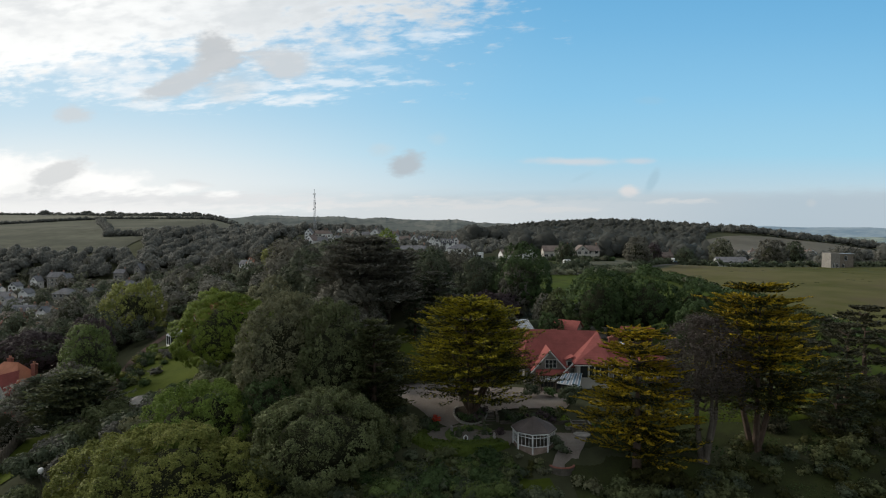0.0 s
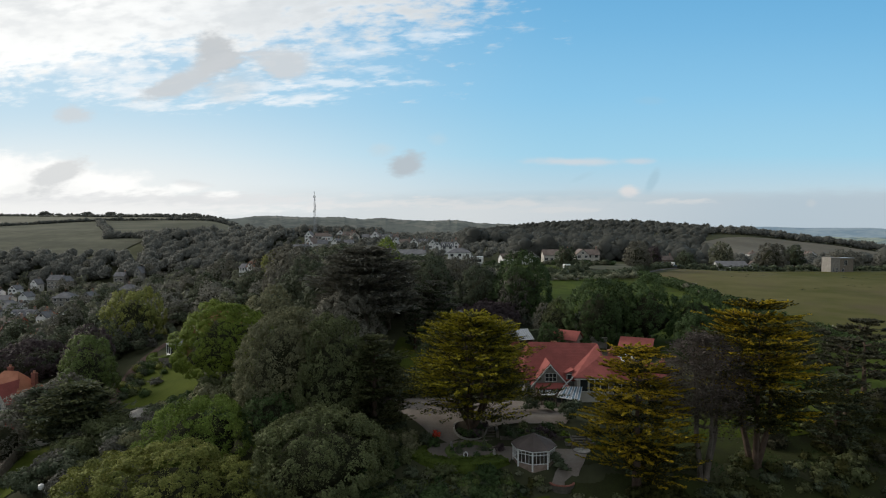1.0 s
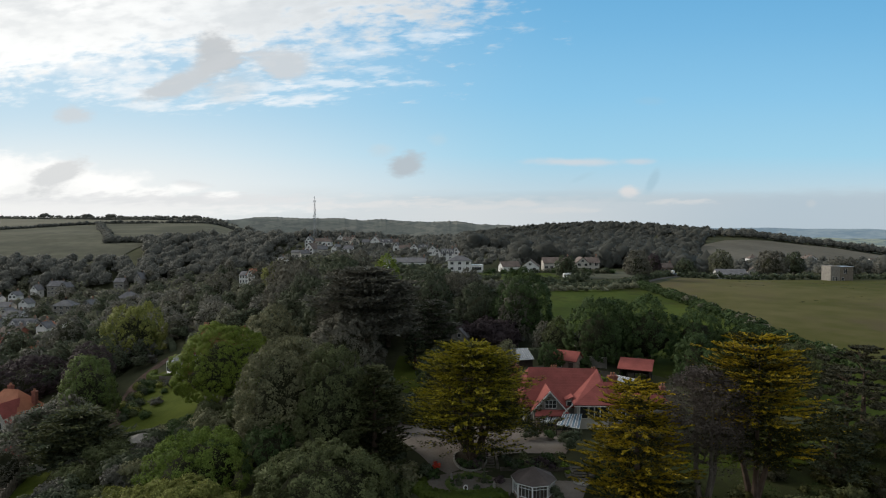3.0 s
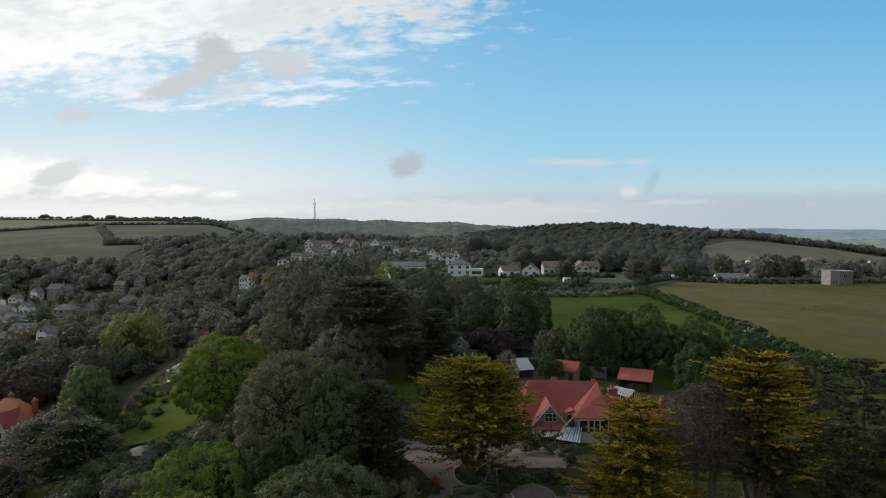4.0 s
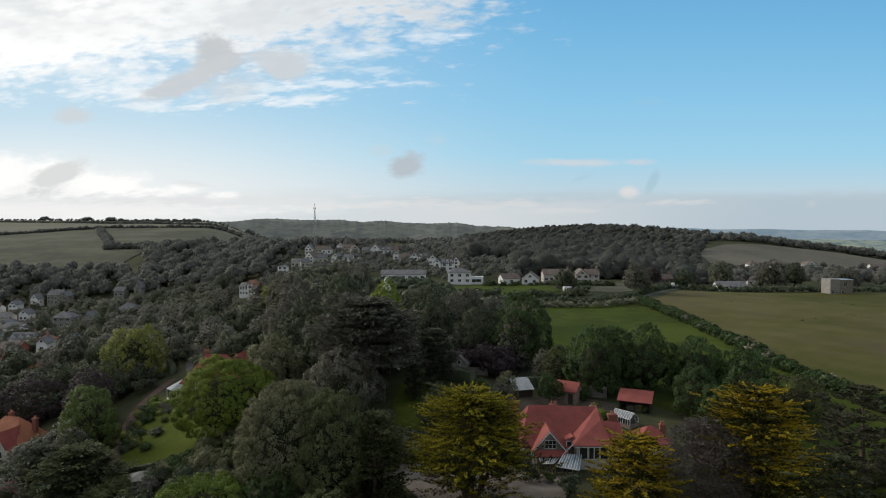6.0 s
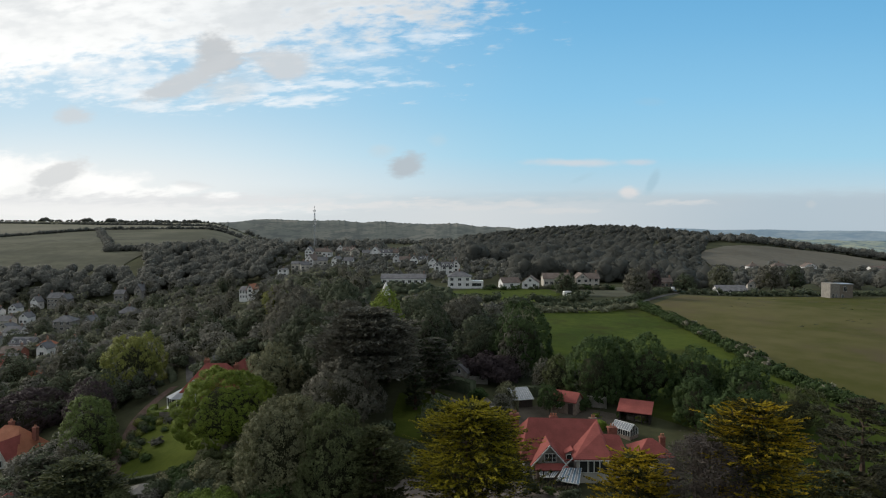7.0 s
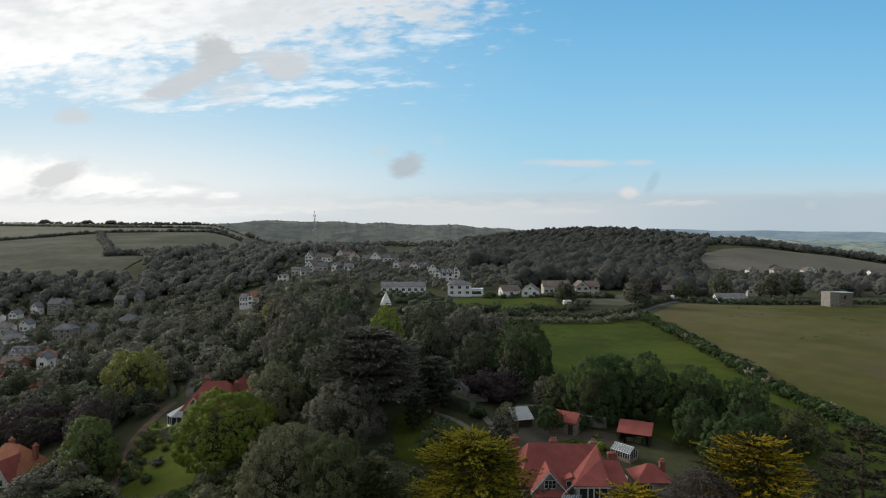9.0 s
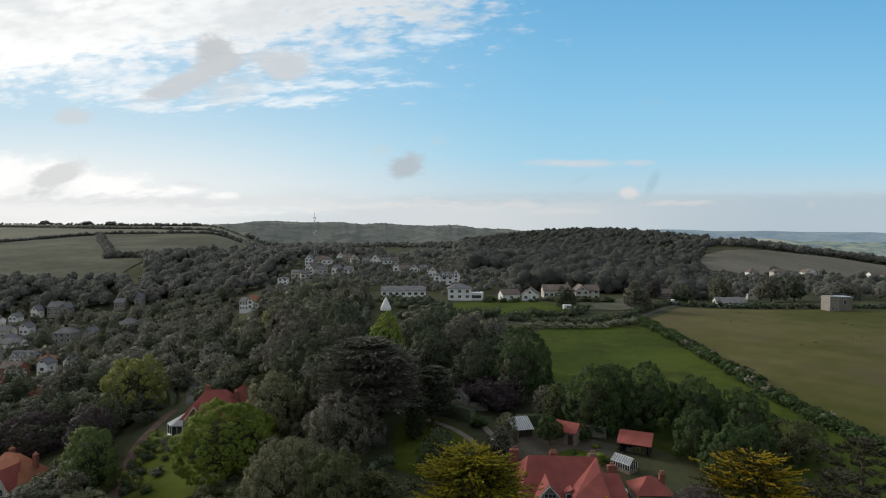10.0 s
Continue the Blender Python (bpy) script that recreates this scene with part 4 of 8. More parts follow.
def near_trees():
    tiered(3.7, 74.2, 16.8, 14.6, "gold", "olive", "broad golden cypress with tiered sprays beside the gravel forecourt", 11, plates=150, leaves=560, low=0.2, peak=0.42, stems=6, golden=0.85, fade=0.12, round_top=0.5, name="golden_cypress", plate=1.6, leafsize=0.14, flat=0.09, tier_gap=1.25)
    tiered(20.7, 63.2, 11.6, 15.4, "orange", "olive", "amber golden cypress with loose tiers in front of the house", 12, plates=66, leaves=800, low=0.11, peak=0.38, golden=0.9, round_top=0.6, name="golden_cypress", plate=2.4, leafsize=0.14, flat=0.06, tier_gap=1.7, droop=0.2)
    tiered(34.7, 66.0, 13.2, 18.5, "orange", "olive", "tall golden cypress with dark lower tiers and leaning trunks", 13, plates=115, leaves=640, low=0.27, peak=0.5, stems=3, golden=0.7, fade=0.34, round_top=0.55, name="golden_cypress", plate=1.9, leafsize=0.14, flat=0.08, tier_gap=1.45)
    tiered(28.4, 64.5, 10.0, 15.6, "brown", "brown", "old pine with thin brown-grey crown and bare trunks", 14, plates=300, leaves=80, low=0.38, peak=0.66, stems=4, leafsize=0.12, bark="bark", flat=0.8, name="pine_tree", plate=1.0)
    tiered(51.0, 75.0, 10.0, 11.0, "needles", "needles", "dark pine with open flat layers of needles", 15, plates=46, leaves=220, low=0.3, peak=0.6, flat=0.3, golden=1.2, bark="red_bark", name="pine_tree", plate=1.0, leafsize=0.17)
    tiered(59.5, 84.0, 11.0, 11.6, "needles", "needles", "dark spreading pine at the edge of the meadow", 16, plates=46, leaves=220, low=0.3, peak=0.6, flat=0.3, golden=1.2, bark="red_bark", name="pine_tree", plate=1.0, leafsize=0.18)
    tiered(46.5, 70.0, 7.0, 9.0, "olive", "dark", "low dark cypress beneath the taller trees", 17, plates=140, leaves=60, low=0.1, peak=0.4, golden=0.5, name="golden_cypress", leafsize=0.22)
    broadleaf(-20.4, 78.0, 13.6, 14.5, "holm", "domed grey-green holm oak with a dense crown", 21, bump=0.62, bole=0.06, lobes=20, name="holm_oak")
    broadleaf(-13.9, 75.0, 11.0, 14.0, "holm_dark", "dark green holm oak with a dense rounded crown", 22, bump=0.6, bole=0.04, name="holm_oak")
    tiered(-8.5, 73.5, 8.2, 12.2, "fan", "olive", "dark cypress with fanned drooping sprays", 23, plates=150, leaves=200, low=0.05, peak=0.3, round_top=0.6, name="dark_cypress", plate=1.3, leafsize=0.16, droop=0.2, flat=0.1, golden=1.5)
    broadleaf(-37.8, 103.0, 17.4, 13.9, "lime", "large fresh-green lime tree above the lawn", 24, bump=0.75, leafsize=0.24, cover=4.2, bole=0.08, lobes=22, deep=0.24, name="lime_tree")
    broadleaf(-28.7, 69.5, 12.6, 8.7, "bright", "bright green rounded sycamore on the slope", 25, bump=0.7, bole=0.04, lobes=20)
    broadleaf(-21.0, 71.5, 7.0, 7.0, "mid", "mid-green rounded sycamore on the slope", 26, bole=0.04)
    broadleaf(-12.9, 63.0, 15.2, 9.0, "holm_dark", "broad dull green holm oak with a dense crown", 27, bump=0.6, bole=0.03, lobes=22, name="holm_oak")
    broadleaf(-27.7, 58.5, 22.6, 9.9, "yellowgreen", "wide yellow-green oak with a low spreading crown", 28, bump=0.62, leafsize=0.15, cover=4.0, bole=0.03, depth=0.75, deep=0.34, lobes=26, name="oak_tree")
    broadleaf(-66.2, 111.0, 9.8, 13.0, "fresh", "tall fresh-green sycamore on the slope", 31, bole=0.02)
    tiered(-55.6, 90.0, 12.6, 8.8, "fan", "dark", "wide dark cedar with level branches", 32, plates=300, leaves=60, low=0.05, peak=0.35, leafsize=0.3, name="cedar_tree", plate=1.0, bark="bark")
    tiered(-65.6, 97.0, 7.8, 8.0, "dark", "cedar", "dark yew with drooping branches by the red roof", 33, plates=190, leaves=60, low=0.03, peak=0.3, leafsize=0.3, name="yew_tree")
    broadleaf(-98.0, 140.0, 21.0, 9.8, "purple", "dark copper beech with a broad crown", 34, bole=0.02, name="copper_beech")
    broadleaf(-76.0, 128.0, 10.0, 12.0, "purple", "copper-leaved plum with thin crown", 35, bole=0.04, name="copper_beech")
    tiered(-14.5, 113.0, 20.0, 19.5, "cedar", "wood1", "great dark cedar with flat layered crown over the lawn", 36, plates=420, leaves=60, low=0.45, peak=0.68, leafsize=0.36, name="cedar_tree", plate=1.0, bark="bark", round_top=0.5)
    broadleaf(-34.1, 119.0, 12.4, 12.0, "holm", "grey-green holm oak behind the lime tree", 37, bole=0.03, name="holm_oak")
    broadleaf(-33.0, 110.0, 9.5, 9.6, "holm", "small grey-green holm oak behind the lime tree", 38, bole=0.03, name="holm_oak")
    broadleaf(18.2, 137.0, 15.0, 16.6, "mid", "tall dark green sycamore beyond the sheds", 41, bole=0.03)
    broadleaf(8.5, 140.0, 11.5, 13.0, "dark", "dark grey-green oak beyond the sheds", 42, bole=0.03, name="oak_tree")
    broadleaf(30.6, 117.5, 12.8, 13.1, "mid", "dense green sycamore in the row behind the barn", 43, bole=0.03)
    broadleaf(41.1, 119.0, 11.8, 13.5, "mid", "dense green sycamore with an uneven crown", 44, bole=0.03)
    broadleaf(49.5, 116.0, 11.5, 11.5, "mid", "dull green oak at the end of the row", 45, bole=0.03, name="oak_tree")
    broadleaf(56.0, 108.0, 11.0, 9.6, "mid", "dark green thorn tree beside the meadow", 46, bole=0.03)
    broadleaf(44.6, 104.5, 8.5, 9.0, "mid", "dark evergreen oak beside the barn", 47, bole=0.03, name="holm_oak")
    broadleaf(47.0, 98.0, 9.0, 8.5, "mid", "dull green thicket oak behind the cypress", 48, bole=0.02, name="oak_tree")
    broadleaf(35.5, 123.0, 10.0, 12.0, "mid", "green sycamore filling the tree row", 61, bole=0.03)
    broadleaf(23.5, 122.0, 7.0, 8.5, "holm_dark", "dark green oak at the head of the row", 62, bole=0.03, name="oak_tree")
    broadleaf(57.0, 114.5, 10, 9.4, "mid", "dull green oak beside the meadow", 63, bole=0.03, name="oak_tree")
    broadleaf(61.5, 103.0, 9.5, 8.0, "fan", "olive thorn tree beside the meadow", 64, bole=0.03)
    broadleaf(52.0, 100.0, 9.5, 8.2, "mid", "green thorn tree behind the cypress", 65, bole=0.03)
    broadleaf(85.5, 263, 11.7, 13, "cedar", "broad dark evergreen oak beside the cottage lawn", 71, bole=0.06, name="holm_oak")
    broadleaf(55.0, 268, 10.5, 10.0, "dark", "dark rounded tree below the long house", 72, bole=0.03)
    for k, (x, y, w, h, mt) in enumerate(((145, 312, 13, 14.5, "wood2"), (177, 322, 17, 14, "cedar"), (195, 332, 11, 13.5, "dark"), (224, 334, 18, 11, "wood1"), (128, 316, 12, 9, "dark"), (112, 318, 9, 10, "purple"))):
        broadleaf(x, y, w, h, mt, "tall garden tree round the eastern houses", 80 + k, bole=0.1)
    for k, (x, y, w, h) in enumerate(((-17, 105, 14, 12.5), (-24, 127, 15, 14), (-12, 131, 14, 14), (-30, 140, 15, 15), (-25, 149, 14, 15), (-3, 149, 12, 14), (-38, 150, 15, 15), (-27, 160, 15, 15), (-40, 170, 16, 15), (-30, 180, 15, 15), (-48, 186, 15, 15), (-8, 164, 13, 13), (2, 158, 12, 13), (-36, 200, 15, 14), (6, 176, 12, 12), (-4, 186, 13, 12))):
        broadleaf(x, y, w, h, ("cedar", "dark", "cedar", "dark")[k % 4], ("broad brown-black cedar on the upper slope", "large dark green oak on the upper slope", "broad brown-black cedar on the upper slope", "large dark oak on the upper slope")[k % 4], 600 + k, name=("cedar_tree", "oak_tree")[k % 2], bole=0.12)
    tiered(-2.0, 121.0, 9.0, 12.0, "wood1", "dark", "thin grey-green cypress at the lawn edge", 49, plates=200, leaves=55, low=0.2, peak=0.6, leafsize=0.36, name="conifer_tree")
    broadleaf(-13.5, 140.0, 9.0, 19.4, "lime", "yellow-green lime tree among dark trees", 50, bole=0.05, name="lime_tree")
    broadleaf(-53.0, 190.0, 9.5, 13.5, "yellowgreen", "yellow-green lime tree on the upper slope", 57, name="lime_tree")
    broadleaf(-78.5, 152.0, 15.4, 14.5, "yellowgreen", "olive-green oak above the path", 51, bole=0.02, name="oak_tree")
    tiered(-5.3, 113.5, 4.2, 8.8, "dark", "dark", "narrow dark cypress on the lawn", 52, plates=110, leaves=45, low=0.08, peak=0.25, leafsize=0.28, name="dark_cypress")
    broadleaf(11.6, 109.5, 4.6, 6.6, "holm", "slender grey-leaved willow beside the glass roof", 53, bole=0.05, name="willow_tree")
    broadleaf(20.0, 111.5, 5.4, 5.6, "mid", "small round apple tree between the sheds", 54, bole=0.25, name="apple_tree")


near_trees()


# ---- the woods on the slopes ----
KEEP_CLEAR = [(-52, 116, 15), (-50, 128, 12), (-60, 122, 9), (-62, 134, 8), (-62, 150, 4), (-66, 160, 4), (-74, 174, 4), (-88, 124, 14), (-4, 116, 13), (8, 124, 9), (20, 112, 12), (36, 104, 13), (20, 90, 16), (2, 125, 7), (3, 131, 4),
              (-20, 78, 10), (3, 74, 18), (21, 63, 14), (36, 66, 14), (10, 66, 12), (-17, 270, 16), (10, 300, 16), (42, 268, 18), (75, 300, 18), (-110, 350, 9), (-38, 103, 10), (-19, 205, 10), (-20, 215, 9), (-21, 228, 10), (-17, 270, 16), (-17, 252, 10),
              (-120, 400, 12), (-104, 318, 13), (-99, 302, 14), (-93, 286, 13), (-87, 268, 12), (-81, 250, 9), (-19, 290, 15), (-29, 290, 8), (-9, 290, 8), (-19, 274, 13), (-20, 258, 11), (-22, 240, 9), (24, 131, 7), (-14, 95, 12), (60, 90, 20)]


TOWN = [(-288, 385), (-279, 390), (-278, 409), (-263, 408), (-256, 406), (-192, 304), (-177, 300), (-166, 316), (-180, 257), (-158, 238), (-152, 228), (-138, 222), (-254, 345), (-244, 350), (-223, 414), (-210, 415), (-156, 210), (-128, 186), (-160, 222), (-170, 236), (-186, 242), (-215, 300), (-232, 318), (-205, 272)]

# the houses of the hilltop village: x, y, width, depth, wall, rise, roof kind, walls, roof, turn, dormers, label
VILLAGE = [
    (-110.8, 415, 7.4, 6, 6.4, 0.8, "hip", "white", "slate", 0, 0, "flat white house at the end of the village"),
    (-104.5, 432, 10, 7, 5.2, 1.6, "gable_x", "cream", "slate", 0, 0, "pale house with a shallow slate roof"),
    (-98.5, 426, 7, 7, 4.6, 2.4, "gable_x", "cream", "slate", 20, 0, "cream house with a grey roof"),
    (-95.2, 436, 8.5, 9, 5.6, 4.4, "gable_y", "white", "brown_tile", -25, 0, "white house with a steep front gable"),
    (-86.5, 430, 7.6, 7, 4.6, 2.6, "gable_x", "cream", "slate", 12, 0, "narrow cream house among dark trees"),
    (-104.8, 470, 6.4, 9, 6.0, 3.8, "gable_y", "white", "slate", 0, 0, "white house with a tall steep gable"),
    (-97.5, 478, 9, 7, 4.0, 2.4, "gable_x", "cream", "brown_tile", 0, 0, "long cream house behind the tall gable"),
    (-91.0, 471, 8.5, 8, 4.6, 2.6, "hip", "white", "brown_tile", 0, 0, "pale house with a hipped roof"),
    (-84.0, 490, 7, 8, 5.2, 3.4, "gable_y", "white", "slate", 10, 0, "white house with a front gable"),
    (-76.5, 484, 9, 8, 4.4, 2.8, "gable_x", "cream", "brown_tile", -8, 2, "brown-roofed house with cream walls"),
    (-70.0, 475, 8, 7, 4.4, 3.2, "gable_y", "cream", "brown_tile", 14, 0, "cream house with a wide brown gable"),
    (-73.0, 413, 6.2, 7, 4.4, 2.8, "gable_y", "white", "slate", -20, 0, "small white gabled cottage on the hillside"),
    (-64.5, 410, 7.0, 7, 3.4, 2.2, "gable_x", "white", "slate", 0, 0, "small white cottage among village trees"),
    (-60.0, 470, 7, 7, 3.6, 2.2, "gable_x", "cream", "slate", 0, 0, "pale bungalow with a wide roof"),
    (-53.0, 471, 9, 10, 4.6, 4.6, "gable_y", "white", "brown_tile", 0, 0, "white house with a large steep gable"),
    (-45.0, 474, 11, 7, 4.0, 2.6, "gable_x", "white", "slate", 0, 2, "long white house with dormers"),
    (-38.5, 478, 7, 7, 4.0, 2.8, "gable_x", "cream", "brown_tile", 0, 0, "brown-roofed house at the edge of the field"),
    (-33.0, 424, 5.2, 8, 4.4, 3.2, "gable_y", "white", "slate", 0, 0, "white gabled house above the bungalow"),
    (-26.5, 419, 8.5, 7, 3.6, 2.2, "gable_x", "cream", "brown_tile", 0, 0, "long pale cottage above the bungalow"),
    (-20.2, 418, 6.0, 7, 4.0, 3.0, "gable_y", "white", "brown_tile", 0, 0, "white gabled house with small windows"),
    (-13.8, 419, 7.0, 6, 4.0, 2.4, "gable_x", "white", "slate", 0, 2, "white house with dormer windows"),
    (-6.8, 392, 6.0, 7, 4.8, 3.0, "gable_y", "white", "slate", 0, 0, "white gabled house on the brow"),
    (-3.4, 352, 4.6, 8, 6.8, 2.6, "gable_y", "white", "slate", 0, 0, "tall white gabled house on the hillside"),
    (2.6, 356, 8.0, 8, 6.0, 2.6, "gable_x", "white", "slate", 0, 3, "white house with a row of dormers"),
    (8.0, 368, 5.4, 8, 5.6, 3.2, "gable_y", "white", "slate", 0, 0, "white gabled house with tall chimneys"),
]


def wooded(x, y):
    """Where the near hillside carries trees."""
    if any((x - a) ** 2 + (y - b) ** 2 < r * r for a, b, r in KEEP_CLEAR):
        return False
    if y < 95:
        return x < -44 and x / y < -0.60
    if -0.57 < x / y < -0.40 and y < 140 or -0.50 < x / y < -0.41 and y < 158:
        return False
    if x > 24 + max(0, 125 - y) * 1.5:
        return False
    if y > 220 and x > -33 or y > 212 and x > 4 or y > 262 and x > -42:
        return False
    if x < -0.57 * y and y > 185:
        return not any(abs(x - a) < 8.5 and -19 < y - b < 5 for a, b in TOWN)
    if x < -0.50 * y and y > 230:
        return (math.sin(x * 0.09) + math.sin(y * 0.083 + 1.0)) > -0.1
    return y < (345 if x > -140 else 440)


def build_woods():
    rng = np.random.default_rng(77)
    kinds = []
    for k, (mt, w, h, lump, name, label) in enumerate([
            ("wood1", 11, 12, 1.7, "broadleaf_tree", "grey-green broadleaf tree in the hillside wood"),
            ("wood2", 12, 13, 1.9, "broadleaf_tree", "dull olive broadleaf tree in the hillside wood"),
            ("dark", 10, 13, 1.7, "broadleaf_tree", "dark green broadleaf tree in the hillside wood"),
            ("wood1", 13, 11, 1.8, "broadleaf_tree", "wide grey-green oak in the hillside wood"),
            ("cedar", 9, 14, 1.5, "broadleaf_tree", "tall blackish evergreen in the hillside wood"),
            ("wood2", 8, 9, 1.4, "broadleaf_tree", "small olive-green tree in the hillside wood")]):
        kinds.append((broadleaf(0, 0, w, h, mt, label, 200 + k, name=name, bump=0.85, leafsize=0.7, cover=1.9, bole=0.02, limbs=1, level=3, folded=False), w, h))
    placed, tries, made = [], 0, 0
    while made < 285 and tries < 60000:
        tries += 1
        y = 88 + 350 * rng.random() ** 1.25
        x = rng.uniform(-0.80 * y - 10, 60)
        if not wooded(x, y):
            continue
        gap = 7.2 + 0.012 * y
        if any((x - a) ** 2 + (y - b) ** 2 < gap * gap for a, b in placed):
            continue
        placed.append((x, y))
        made += 1
        proto, w, h = kinds[int(rng.integers(0, 6))]
        s = rng.uniform(0.8, 1.2) * (0.75 if y < 130 or (y > 290 and x > -140) or (y > 165 and x > -45) else 1.0)
        top = rng.uniform(0.75, 1.05)
        m = Matrix.LocRotScale((x, y, height(x, y) - 0.3), Euler((0, 0, rng.uniform(0, 6.28))), (s, s, s * top))
        if made <= 6:
            kinds[made - 1][0].matrix_basis = Matrix.LocRotScale((x, y, height(x, y) - 0.3), Euler((0, 0, 1)), (s, s, s * top))
        else:
            copy_thing(proto, m)["group"] = "trees of the hillside wood"


build_woods()


def clumps(name, spots, material, label, category, seed, lumps=6, quads=16, leafsize=0.09, fat=0.0, low=0.42, inner="", shrink=0.92):
    """Countless far trees or bushes in one mesh: spots are x, y, width, height."""
    rng = np.random.default_rng(seed)
    vs, fs, at = [], [], 0
    P, N, S, soft, flow = [], [], [], [], []
    bv, bf = LOW_V, LOW_F
    for x, y, w, h in spots:
        z = height(x, y)
        mid = np.array([x, y, z + h * low * 0.6])
        for k in range(lumps):
            a, up = 2.4 * k + rng.uniform(0, 1.2), (1 - 1.25 * (k + 0.5) / lumps)
            ring = math.sqrt(max(0.0, 1 - up * up)) * rng.uniform(0.7, 1.05)
            c = np.array([x + math.cos(a) * ring * w * 0.3, y + math.sin(a) * ring * w * 0.3, z + h * (low + 0.33 * up)])
            size = np.array([w, w, h * 0.9]) * (fat or (0.27 if lumps > 3 else 0.36)) * rng.uniform(0.8, 1.2)
            body = bv * size * shrink * (1 + rng.normal(0, 0.2, (len(bv), 1))) + c
            vs.append(body), fs.append(bf + at)
            soft.append(unit(bv + unit(body - mid) * 0.8))
            at += len(body)
            q = unit(rng.normal(size=(quads, 3)))
            q[:, 2] = np.abs(q[:, 2]) - 0.3
            P.append(unit(q) * size * rng.uniform(0.92, 1.06, (quads, 1)) + c)
            N.append(unit(q + rng.normal(0, 0.25, q.shape)))
            S.append(np.full(quads, leafsize * w) * rng.uniform(0.6, 1.3, quads))
            flow.append(unit(unit(q) + unit(P[-1] - mid) * 0.8 + N[-1] * 0.5))
    p, n, s = np.concatenate(P), np.concatenate(N), np.concatenate(S)
    v, f = sprays(p, n, s * 1.2, rng)
    v = v.reshape(-1, 4, 3)[:, :3].reshape(-1, 3)
    flow = np.concatenate(flow)
    v = outward_corners(v.reshape(-1, 3, 3), flow).reshape(-1, 3)
    tri = np.concatenate(fs + [np.arange(len(v)).reshape(-1, 3) + at])
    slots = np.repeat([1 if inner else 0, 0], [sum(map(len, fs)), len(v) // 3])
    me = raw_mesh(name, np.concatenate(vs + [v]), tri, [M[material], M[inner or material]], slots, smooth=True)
    me.normals_split_custom_set_from_vertices(np.concatenate(soft + [np.repeat(flow, 3, axis=0)]))
    return tagged(new(name, me), label, category, kind="stuff")


def scatter(seed, count, y0, y1, test, size, power=1.0):
    """Random spots in the fan ahead between two distances."""
    rng = np.random.default_rng(seed)
    spots, tries = [], 0
    while len(spots) < count and tries < count * 40:
        tries += 1
        y = y0 + (y1 - y0) * rng.random() ** power
        x = rng.uniform(-0.86, 0.86) * y
        if test(x, y):
            w = rng.uniform(*size)
            spots.append((x, y, w, w * rng.uniform(0.75, 1.15)))
    return spots


def line(points, gap, size, seed, jitter=0.6):
    """Spots along a hedge or a tree line."""
    rng = np.random.default_rng(seed)
    spots = []
    for (x0, y0), (x1, y1) in zip(points, points[1:]):
        n = max(1, int(math.hypot(x1 - x0, y1 - y0) / gap))
        for i in range(n):
            w = rng.uniform(*size)
            spots.append((x0 + (x1 - x0) * i / n + rng.normal(0, jitter), y0 + (y1 - y0) * i / n + rng.normal(0, jitter), w, w * rng.uniform(0.8, 1.1)))
    return spots


